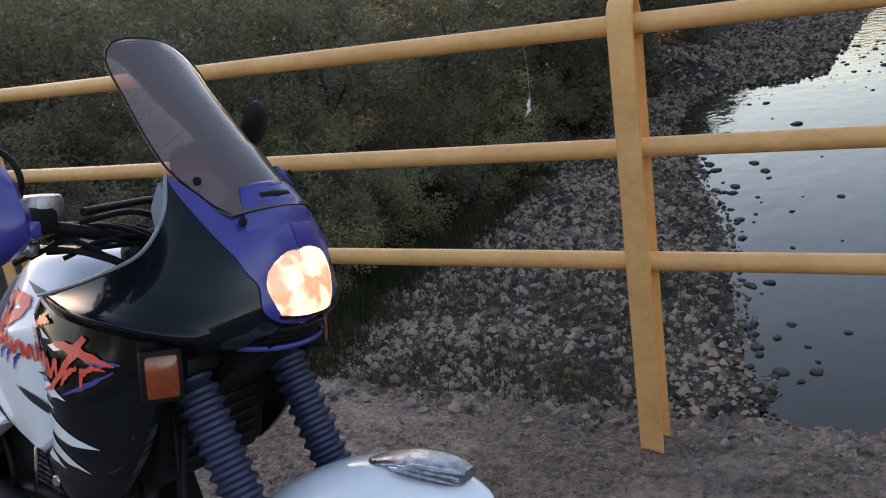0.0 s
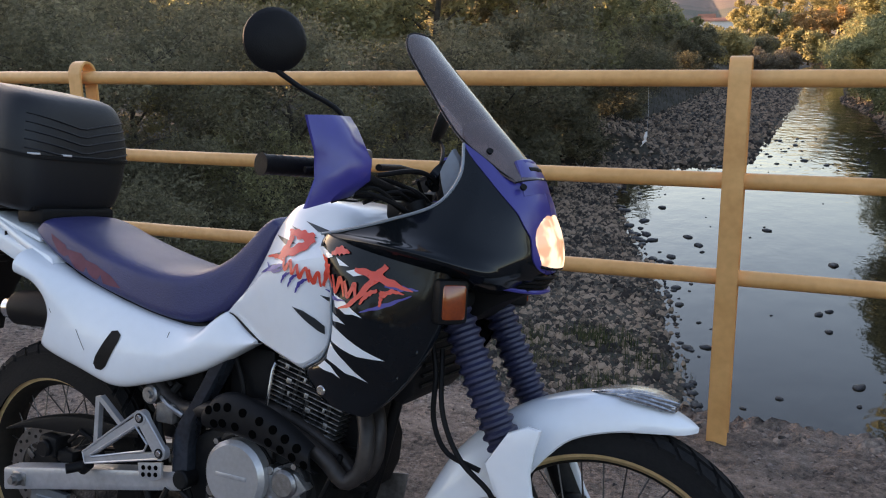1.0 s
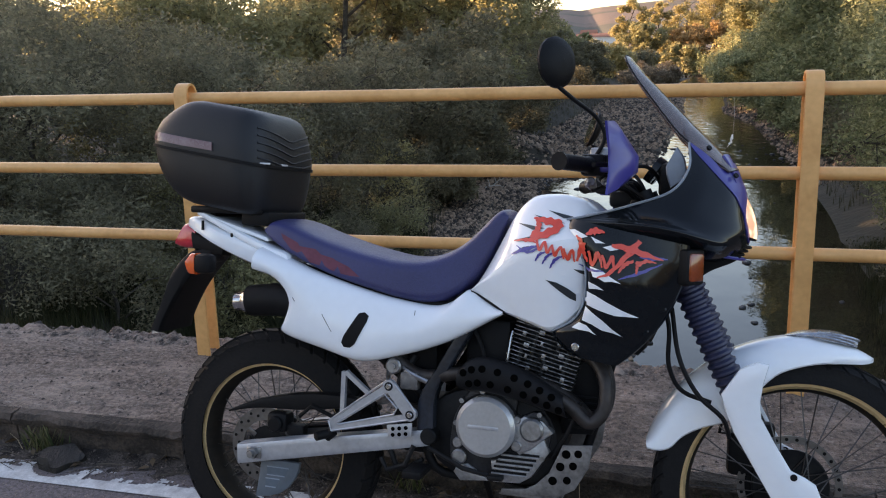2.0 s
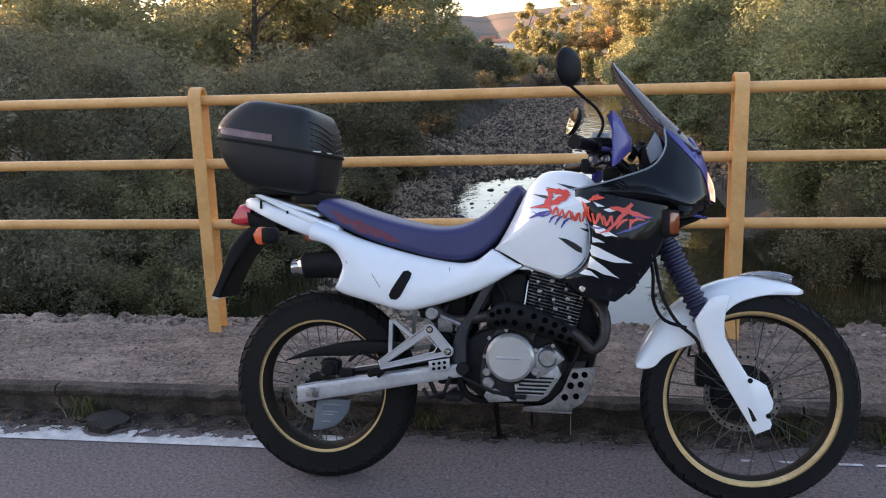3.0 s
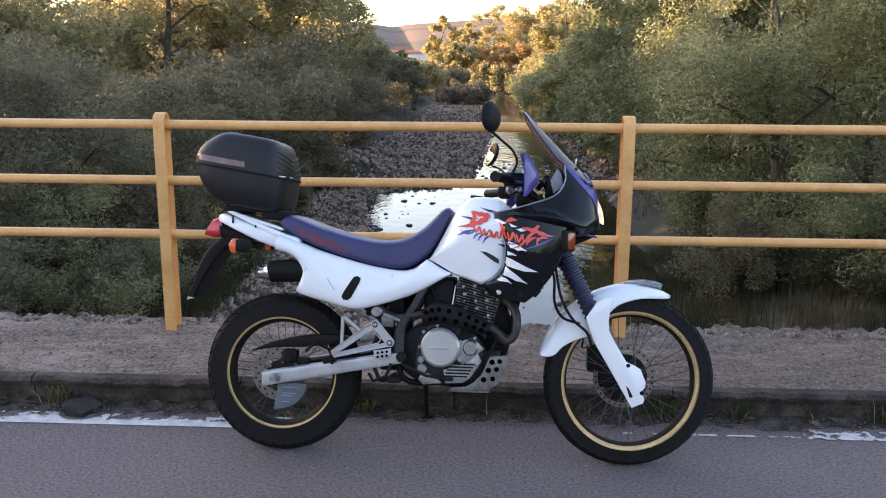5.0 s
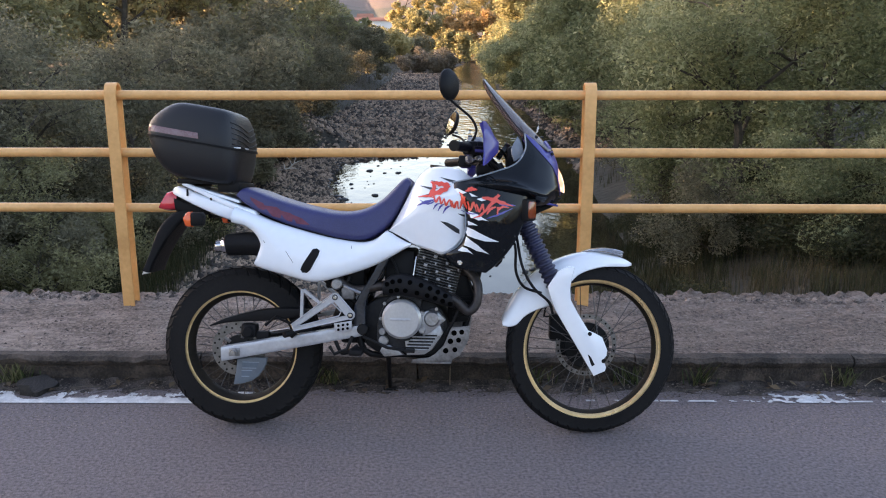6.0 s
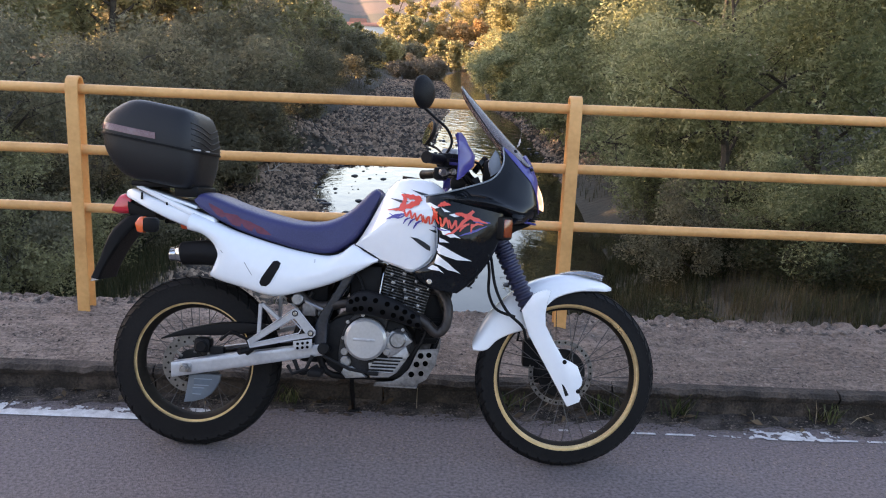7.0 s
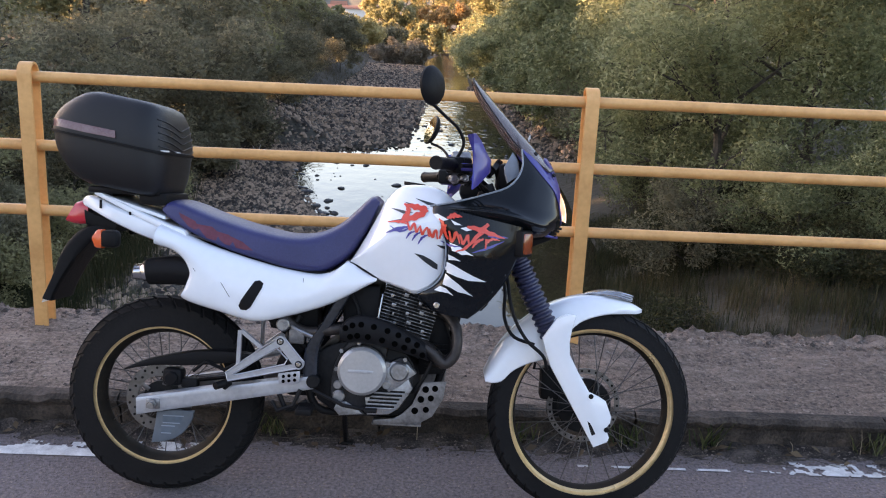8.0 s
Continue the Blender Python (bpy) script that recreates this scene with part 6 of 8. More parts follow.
for c, r, y in (((0.073, 0.474), 0.031, -0.158), ((-0.123, 0.419), 0.014, -0.145), ((-0.118, 0.383), 0.020, -0.148), ((0.034, 0.428), 0.014, -0.15), ((0.034, 0.495), 0.010, -0.15)):
    bm = bmesh.new()
    disc(bm, c, r, y, -0.12, 28, bevel=r * 0.2)
    link("round_cap", bm, ALU, eng, "round aluminium cap")
for k in range(5):
    bm = bmesh.new()
    box(bm, (-0.030 + 0.006 * k, -0.1465, 0.349 + 0.0125 * k), (0.062 + 0.008 * k, -0.138, 0.3535 + 0.0125 * k), 0.0015)
    link("cooling_rib", bm, CASTALU, eng)
    bm = bmesh.new()
    box(bm, (-0.030 + 0.006 * k, -0.1432, 0.3540 + 0.0125 * k), (0.062 + 0.008 * k, -0.138, 0.3600 + 0.0125 * k), 0.0005)
    link("rib_gap", bm, BLACKM, eng)
for x, z in ((-0.13, 0.47), (-0.10, 0.357), (0.02, 0.34), (0.10, 0.40), (0.112, 0.47), (0.09, 0.512), (0.03, 0.553), (-0.06, 0.558), (-0.115, 0.53)):
    bm = bmesh.new()
    disc(bm, (x, z), 0.007, -0.143, -0.13, 6)
    link("cover_bolt", bm, ALU, eng)
# cylinder with fins, leaning slightly forward
CYL = pose(0.088, 0, 0.655, 0, 14, 0)
bm = bmesh.new()
box(bm, (-0.075, -0.085, -0.10), (0.075, 0.085, 0.10), 0.01)
bm.transform(CYL)
cyl = part("cylinder", bm, DARKMET, BIKE, "black finned cylinder")
for k in range(15):
    bm = bmesh.new()
    box(bm, (-0.092, -0.105, -0.075 + k * 0.0108), (0.092, 0.105, -0.0716 + k * 0.0108), 0.001)
    bm.transform(CYL)
    link("fin", bm, FINM, cyl, "thin bright-edged cooling fin")
for x, z0, z1 in ((-0.06, -0.07, 0.0), (-0.03, -0.02, 0.07), (0.005, -0.07, -0.01), (0.03, 0.0, 0.07), (0.06, -0.07, 0.03)):
    bm = bmesh.new()
    box(bm, (x - 0.005, -0.1035, z0), (x + 0.005, -0.09, z1), 0.001)
    bm.transform(CYL)
    link("fin_bridge", bm, DARKMET, cyl)
for k in range(16):
    x, z = -0.078 + 0.0104 * k, -0.062 + 0.0142 * ((k * 7) % 9)
    bm = bmesh.new()
    box(bm, (x, -0.1062, z), (x + 0.006 + 0.004 * (k % 3), -0.095, z + 0.0115), 0.0008)
    bm.transform(CYL)
    link("fin_lug", bm, ALU, cyl, "bright cast lug between the fins")
bm = bmesh.new()
box(bm, (-0.082, -0.098, 0.085), (0.082, 0.098, 0.112), 0.008)
box(bm, (-0.055, -0.092, 0.108), (0.06, 0.092, 0.140), 0.012)
bm.transform(CYL)
link("rocker_cover", bm, ALU, cyl, "grey cast rocker cover")
for x in (-0.065, -0.02, 0.03, 0.068):
    bm = bmesh.new()
    disc(bm, (x, 0.10), 0.007, -0.106, -0.09, 6)
    bm.transform(CYL)
    link("head_bolt", bm, STEEL, cyl)
bm = bmesh.new()
tube(bm, [(-0.012, -0.112, 0.545), (-0.010, -0.112, 0.60), (0.004, -0.112, 0.70), (0.006, -0.105, 0.715)], 0.004, 8)
link("oil_pipe", bm, STEEL, cyl)
# header pipes
for off in (0.0, 0.05):
    ctrl = [(0.165, -0.045 + off, 0.655), (0.215, -0.09 + off, 0.655), (0.250, -0.125 + off, 0.605), (0.245, -0.135 + off, 0.530), (0.215, -0.140 + off, 0.505), (0.165, -0.145 + off, 0.545), (0.08, -0.150 + off, 0.588), (-0.02, -0.150 + off, 0.612), (-0.12, -0.14 + off, 0.60), (-0.25, -0.12 + off, 0.585), (-0.36, -0.125, 0.68)]
    bm = bmesh.new()
    tube(bm, [tuple(c) for c in spline(ctrl, 50)], 0.0175, 14)
    part("exhaust_pipe", bm, PIPE, BIKE, "heat-stained brown exhaust pipe")
HS_T = [(-0.118, 0.612), (-0.095, 0.640), (-0.055, 0.652), (0.035, 0.634), (0.100, 0.604), (0.152, 0.572)]
HS_B = [(-0.116, 0.568), (-0.08, 0.562), (-0.051, 0.564), (0.057, 0.546), (0.11, 0.532), (0.164, 0.518)]
bm = ribbon(HS_T, HS_B, lambda u, v: 0.192, 26, 14, p=2.6, q=2, base=0.86, wall=0.006)
SH_TREE = tree_of(bm)
shd = part("heat_shield", bm, SHIELDM, BIKE, "black perforated heat shield")
HT, HB = spline(HS_T, 19), spline(HS_B, 19)
for k in range(2, 18, 2):
    for r in (0.30, 0.70):
        kk = k + (1 if r < 0.5 else 0)
        x, z = HB[kk] * (1 - r) + HT[kk] * r
        h = SH_TREE.ray_cast(Vector((x, -1, z)), Vector((0, 1, 0)))
        if h[0] is not None:
            bm = bmesh.new()
            disc(bm, (0, 0, 0), 0.0095, -0.0012, 0.0012, 14, axis=tuple(h[1]))
            bm.transform(Matrix.Translation(h[0]))
            link("hole", bm, HOLEM, shd, "dark round hole")
# skid plate
for s in (-1, 1):
    bm = plate([(-0.005, 0.297), (0.139, 0.303), (0.184, 0.330), (0.217, 0.389), (0.225, 0.447), (0.150, 0.440), (0.143, 0.422), (0.118, 0.365), (0.085, 0.332), (0.06, 0.318), (-0.005, 0.310)], s * 0.128, s * 0.135, 0.002)
    sk = part("skid_plate", bm, SKID, BIKE, "scuffed aluminium skid plate with drilled holes")
    for x, z, r in ((0.160, 0.418, 0.011), (0.190, 0.422, 0.010), (0.146, 0.385, 0.011), (0.178, 0.390, 0.010), (0.128, 0.347, 0.011), (0.164, 0.352, 0.010)):
        bm = bmesh.new()
        disc(bm, (x, z), r, s * 0.1362, s * 0.1345, 16)
        link("hole", bm, HOLEM, sk)
bm = bmesh.new()
box(bm, (-0.01, -0.13, 0.293), (0.15, 0.13, 0.300), 0.002)
part("skid_pan", bm, SKID, BIKE)
# regulator and oil tank between the pipes and the skid plate
bm = plate([(0.125, 0.445), (0.212, 0.452), (0.232, 0.500), (0.236, 0.560), (0.205, 0.640), (0.165, 0.690), (0.135, 0.60)], -0.055, 0.075, 0.010)
ot = part("oil_tank", bm, BLACKM, BIKE, "black oil tank ahead of the engine")
for k in range(6):
    bm = bmesh.new()
    box(bm, (0.150, -0.062, 0.468 + 0.016 * k), (0.222, -0.054, 0.473 + 0.016 * k), 0.001)
    link("cooling_rib", bm, DARKMET, ot)
# frame tubes
for s in (-1, 1):
    bm = ribbon([(-0.075, 0.742), (-0.14, 0.625), (-0.185, 0.54), (-0.190, 0.44)], [(-0.115, 0.742), (-0.185, 0.612), (-0.232, 0.53), (-0.235, 0.40)], lambda u, v: 0.148, 20, 8, p=8, base=0.9, wall=0.026, side=s)
    fr = part("frame_spar", bm, GREYFRAME, BIKE, "grey painted frame spar")
bm = bmesh.new()
disc(bm, (-0.200, 0.428), 0.022, -0.158, -0.12, 20, bevel=0.004)
part("pivot_bolt", bm, DARKMET, BIKE)
bm = bmesh.new()
box(bm, (-0.115, -0.1525, 0.708), (-0.095, -0.149, 0.738), 0.001)
bm.transform(Matrix.Translation((-0.105, 0, 0.723)) @ Matrix.Rotation(radians(28), 4, "Y") @ Matrix.Translation((0.105, 0, -0.723)))
part("badge", bm, PAINTALU, BIKE, "small silver badge")
frame_tubes = (
    [(0.30, 0, 1.0), (0.10, 0, 0.93), (-0.1, 0, 0.83), (-0.2, 0, 0.6)],
    [(0.34, 0, 0.92), (0.27, 0, 0.72), (0.22, 0, 0.50), (0.18, 0.0, 0.36)],
    [(-0.10, -0.10, 0.76), (-0.4, -0.11, 0.80), (-0.7, -0.10, 0.88), (-0.95, -0.06, 0.93)],
    [(-0.10, 0.10, 0.76), (-0.4, 0.11, 0.80), (-0.7, 0.10, 0.88), (-0.95, 0.06, 0.93)],
    [(-0.22, -0.11, 0.52), (-0.4, -0.115, 0.66), (-0.58, -0.10, 0.83)],
    [(-0.22, 0.11, 0.52), (-0.4, 0.115, 0.66), (-0.58, 0.10, 0.83)],
    [(-0.23, -0.10, 0.42), (-0.19, -0.10, 0.33), (-0.05, -0.07, 0.318), (0.10, -0.06, 0.32), (0.18, 0, 0.36)],
    [(-0.23, 0.10, 0.42), (-0.19, 0.10, 0.33), (-0.05, 0.07, 0.318), (0.10, 0.06, 0.32), (0.18, 0, 0.36)],
)
for ctrl in frame_tubes:
    bm = bmesh.new()
    tube(bm, [tuple(c) for c in spline(ctrl, 16)], 0.0125, 10)
    part("frame_tube", bm, BLACKM, BIKE)
# battery box, air box, shock and linkage behind the engine
for lo, hi, mt in (((-0.36, -0.09, 0.58), (-0.20, 0.09, 0.76), BLACKM), ((-0.30, -0.115, 0.50), (-0.24, -0.06, 0.585), DARKMET), ((-0.60, -0.07, 0.69), (-0.36, 0.09, 0.80), BLACKM), ((-0.12, -0.10, 0.56), (0.0, 0.10, 0.74), BLACKM), ((-0.30, -0.08, 0.36), (-0.17, 0.10, 0.5), DARKMET)):
    bm = bmesh.new()
    box(bm, lo, hi, 0.012)
    part("air_box" if mt is BLACKM else "linkage", bm, mt, BIKE)
bm = bmesh.new()
tube(bm, [(-0.33, 0, 0.42), (-0.28, 0, 0.55), (-0.22, 0, 0.70)], 0.028, 14)
part("rear_shock", bm, DARKMET, BIKE)
for ctrl, r, m in (([(-0.10, -0.11, 0.72), (-0.07, -0.115, 0.66), (-0.06, -0.118, 0.58)], 0.006, BLACKM), ([(-0.26, -0.10, 0.63), (-0.29, -0.13, 0.56), (-0.275, -0.14, 0.49)], 0.011, DARKMET),
                   ([(-0.30, -0.12, 0.61), (-0.26, -0.14, 0.59), (-0.21, -0.14, 0.57)], 0.008, ALU), ([(-0.22, -0.13, 0.36), (-0.28, -0.14, 0.33), (-0.31, -0.14, 0.38)], 0.008, DARKMET), ([(0.12, -0.12, 0.40), (0.16, -0.13, 0.47), (0.19, -0.12, 0.55)], 0.006, BLACKM)):
    bm = bmesh.new()
    tube(bm, [tuple(c) for c in spline(ctrl, 12)], r, 9)
    part("hose" if m is BLACKM else "link_rod", bm, m, BIKE)
bm = bmesh.new()
box(bm, (-0.285, -0.148, 0.545), (-0.235, -0.118, 0.592), 0.006)
part("master_cylinder", bm, SKID, BIKE, "grey rear brake cylinder")
bm = bmesh.new()
disc(bm, (-0.305, 0.605), 0.022, -0.15, -0.125, 20, bevel=0.004)
disc(bm, (-0.305, 0.605), 0.009, -0.156, -0.14, 8)
part("panel_mount", bm, ALU, BIKE, "round alloy mounting lug")


def bar2(bm, a, b, w, y0, y1):
    a, b = Vector((a[0], 0, a[1])), Vector((b[0], 0, b[1]))
    d = (b - a).normalized()
    n = Vector((-d.z, 0, d.x)) * w * 0.5
    q = [a - n, b - n, b + n, a + n]
    lo = [bm.verts.new((p.x, y0, p.z)) for p in q]
    hi = [bm.verts.new((p.x, y1, p.z)) for p in q]
    bm.faces.new(lo)
    bm.faces.new(hi[::-1])
    for k in range(4):
        bm.faces.new((lo[k], lo[(k + 1) % 4], hi[(k + 1) % 4], hi[k]))


for s in (-1, 1):
    bm = bmesh.new()
    for a, b, w in (((-0.304, 0.557), (-0.243, 0.482), 0.030), ((-0.243, 0.481), (-0.470, 0.429), 0.015), ((-0.474, 0.438), (-0.300, 0.556), 0.022), ((-0.435, 0.584), (-0.438, 0.470), 0.012), ((-0.430, 0.583), (-0.362, 0.530), 0.012)):
        bar2(bm, a, b, w, s * 0.160, s * 0.174)
    for c in ((-0.305, 0.556), (-0.245, 0.486)):
        disc(bm, c, 0.017, s * 0.176, s * 0.158, 20)
    bmesh.ops.bevel(bm, geom=[e for e in bm.edges if len(e.link_faces) == 2 and e.calc_face_angle(0) > 1.2], offset=0.002, segments=1, affect="EDGES")
    bk = part("footrest_bracket", bm, PAINTALU, BIKE, "silver triangular footrest bracket")
    for loop in ([(-0.476, 0.447), (-0.312, 0.570), (-0.289, 0.563), (-0.229, 0.494), (-0.234, 0.476), (-0.468, 0.421)], [(-0.452, 0.444), (-0.318, 0.535), (-0.281, 0.500), (-0.290, 0.483), (-0.447, 0.440)]):
        bm = bmesh.new()
        tube(bm, [(x, s * 0.174, z) for x, z in loop + loop[:1]], 0.0028, 6, cap=False)
        link("rim", bm, PAINTALU, bk, "raised bright rim")
    for c in ((-0.305, 0.556), (-0.245, 0.486)):
        bm = bmesh.new()
        disc(bm, c, 0.0115, s * 0.1775, s * 0.17, 18)
        link("bolt_recess", bm, DARKMET, bk)
        bm = bmesh.new()
        disc(bm, c, 0.0075, s * 0.180, s * 0.17, 12, bevel=0.001)
        link("bolt", bm, STEEL, bk, "socket-head bolt")
    bm = plate([(-0.310, 0.452), (-0.240, 0.464), (-0.240, 0.430), (-0.262, 0.418), (-0.305, 0.420)], s * 0.165, s * 0.171, 0.001)
    link("heel_plate", bm, PAINTALU, bk)
    for k in range(6):
        bm = bmesh.new()
        disc(bm, (-0.292 + 0.018 * (k % 3), 0.444 - 0.016 * (k // 3) + 0.003 * (k % 3)), 0.0055, s * 0.1723, s * 0.17, 10)
        link("hole", bm, HOLEM, bk)
    bm = bmesh.new()
    tube(bm, [(-0.475, s * 0.165, 0.412), (-0.50, s * 0.20, 0.408)], 0.012, 10)
    tube(bm, [(-0.465, s * 0.165, 0.418), (-0.485, s * 0.165, 0.400)], 0.014, 10)
    link("passenger_peg", bm, BLACKM, bk, "black rubber passenger footrest")
    bm = bmesh.new()
    box(bm, (-0.24, min(s * 0.15, s * 0.24), 0.338), (-0.19, max(s * 0.15, s * 0.24), 0.358), 0.005)
    part("footrest", bm, BLACKM, BIKE, "black rubber footrest")
bm = bmesh.new()
tube(bm, [(-0.24, -0.15, 0.40), (-0.26, -0.16, 0.35), (-0.31, -0.16, 0.33), (-0.33, -0.155, 0.36)], 0.007, 8)
tube(bm, [(-0.20, -0.15, 0.40), (-0.10, -0.165, 0.36), (-0.02, -0.17, 0.35)], 0.006, 8)
box(bm, (-0.03, -0.19, 0.345), (0.01, -0.165, 0.357), 0.003)
part("brake_pedal", bm, DARKMET, BIKE, "dark steel brake pedal")
bm = bmesh.new()
tube(bm, [(-0.13, 0.11, 0.33), (-0.142, 0.25, 0.20), (-0.15, 0.38, 0.080)], [0.012, 0.011, 0.009], 10)
box(bm, (-0.178, 0.36, 0.069), (-0.122, 0.405, 0.080), 0.003)
part("side_stand", bm, BLACKM, BIKE, "black side stand, folded out")
bm = bmesh.new()
for s in (0.345, 0.31):
    tube(bm, [(-0.715, 0.085, s), (-0.45, 0.085, s + 0.04), (-0.20, 0.085, s + 0.085 if s > 0.32 else 0.375)], 0.007, 6)
part("drive_chain", bm, DARKMET, BIKE, "dark oily drive chain")

# ---------------------------------------------------------------- tank, shrouds and fairing
TANK_PROF = [(0.0, 0.80), (0.025, 0.875), (0.30, 0.955), (0.55, 1.0), (0.62, 0.995), (0.82, 0.78), (0.95, 0.62), (0.985, 0.54), (1.0, 0.42)]


def tank_w(u, v):
    w = np.interp(u, [0, 0.12, 0.35, 0.6, 0.8, 1.0], [0.140, 0.160, 0.188, 0.210, 0.206, 0.17])
    return float(w * np.interp(v, [a for a, c in TANK_PROF], [c for a, c in TANK_PROF]))


TK_T = [(-0.100, 0.824), (-0.060, 0.895), (-0.026, 0.962), (0.000, 1.012), (0.024, 1.044), (0.052, 1.064), (0.10, 1.071), (0.145, 1.068), (0.185, 1.055), (0.220, 1.028), (0.25, 0.995)]
TK_B = [(-0.098, 0.812), (-0.06, 0.792), (-0.012, 0.766), (0.03, 0.752), (0.07, 0.740), (0.114, 0.728), (0.150, 0.745), (0.178, 0.770), (0.197, 0.798), (0.21, 0.84), (0.25, 0.90)]
bm = ribbon(TK_T, TK_B, tank_w, 44, 24, base=1.0)
TANK_TREE = tree_of(bm)
tank = link("fuel_tank", bm, WHITEP, BIKE, "glossy white fuel tank with dark and red graphics", sharp=24)
bm = bmesh.new()
disc(bm, (0, 0, 0), 0.035, 0, 0.012, 28, bevel=0.003, axis=(0.1, 0, 1))
bm.transform(Matrix.Translation((0.085, 0, 1.066)))
link("filler_cap", bm, BLACKM, tank)

for ctrl in ([(-0.165, 0.778), (-0.14, 0.793), (-0.108, 0.822), (-0.064, 0.892), (-0.036, 0.952), (-0.012, 1.008)], [(-0.108, 0.820), (-0.06, 0.796), (-0.008, 0.768)]):
    pts = []
    for x, z in spline(ctrl, 30):
        hits = [t.ray_cast(Vector((x, -1, z)), Vector((0, 1, 0)))[0] for t in (SEAT_TREE, TANK_TREE, SIDE_TREE)]
        hits = [q.y for q in hits if q is not None]
        if hits:
            pts.append((x, min(hits), z))
    bm = bmesh.new()
    tube(bm, pts, 0.0038, 6)
    link("joint_strip", bm, BLACKM, tank, "black rubber strip in the panel joint")
shroud_parts, SHROUD_TREES = [], []


def sh_w(u, v):
    seam = np.interp(u, [0, 0.18, 0.38, 0.6, 0.8, 1.0], [0.165, 0.192, 0.212, 0.198, 0.168, 0.166])
    return float(seam * (1 - v) + 0.196 * v + 0.040 * math.sin(math.pi * v ** 0.8) * (1 - 0.6 * u)) + 0.003



for s in (-1, 1):
    bm = ribbon([(0.440, 0.955), (0.440, 0.915), (0.428, 0.865), (0.402, 0.800), (0.362, 0.738), (0.318, 0.690), (0.284, 0.662)], [(0.152, 1.012), (0.146, 0.985), (0.174, 0.942), (0.198, 0.905), (0.203, 0.855), (0.194, 0.795), (0.170, 0.762), (0.118, 0.730), (0.140, 0.695), (0.165, 0.678)],
                sh_w, 40, 16, p=12, base=0.93, wall=0.012, side=s)
    if s < 0:
        SHROUD_TREES.append(tree_of(bm))
    sh = part("tank_shroud", bm, BLACKP, BIKE, "glossy black tank shroud with white splash graphics")
    if s < 0:
        shroud = sh

ROWS_F = [
    [(0.425, 0.126, 1.200), (0.462, 0.114, 1.174), (0.505, 0.090, 1.138), (0.530, 0.045, 1.140), (0.537, 0.0, 1.142)],
    [(0.428, 0.140, 1.140), (0.475, 0.138, 1.104), (0.528, 0.112, 1.078), (0.554, 0.055, 1.086), (0.560, 0.0, 1.090)],
    [(0.395, 0.158, 1.085), (0.460, 0.162, 1.050), (0.538, 0.122, 1.025), (0.564, 0.060, 1.022), (0.570, 0.0, 1.022)],
    [(0.300, 0.172, 1.046), (0.430, 0.186, 1.018), (0.543, 0.128, 0.990), (0.570, 0.060, 0.978), (0.576, 0.0, 0.976)],
    [(0.200, 0.176, 1.018), (0.395, 0.216, 1.003), (0.525, 0.150, 0.968), (0.560, 0.060, 0.950), (0.566, 0.0, 0.948)],
    [(0.147, 0.168, 1.007), (0.375, 0.240, 0.994), (0.500, 0.176, 0.958), (0.540, 0.060, 0.932), (0.546, 0.0, 0.930)],
    [(0.150, 0.172, 0.998), (0.375, 0.232, 0.983), (0.492, 0.160, 0.944), (0.530, 0.058, 0.922), (0.536, 0.0, 0.920)],
    [(0.160, 0.190, 0.965), (0.385, 0.186, 0.948), (0.468, 0.105, 0.918), (0.505, 0.055, 0.912), (0.512, 0.0, 0.912)],
]


def fairing_table(n_col=81, n_row=169):
    """Dense points of the fairing's skin: columns from the rear edge to the nose, rows from top to bottom."""
    cols = [spline(r, n_col) for r in ROWS_F]
    return np.array([spline([c[k] for c in cols], n_row) for k in range(n_col)])


SKIN = fairing_table()


def blue_from(j):
    """Column at which the blue nose begins on row j of the skin."""
    x, z = SKIN[:, j, 0], SKIN[:, j, 2]
    d = x - np.interp(z, [0.945, 0.955, 0.98, 1.03, 1.075, 1.175, 1.20], [0.60, 0.570, 0.565, 0.556, 0.534, 0.440, 0.41])
    k = int(np.argmax(d > 0)) if (d > 0).any() else len(d) - 1
    return float(k - d[k] / max(d[k] - d[k - 1], 1e-6)) if 0 < k < len(d) - 1 else float(k)


SPLIT = np.array([blue_from(j) for j in range(SKIN.shape[1])])
SPLIT = np.convolve(np.pad(SPLIT, 4, mode="edge"), np.ones(9) / 9, "valid")
LAST_BLUE = max(j for j in range(len(SPLIT)) if SPLIT[j] < 76)


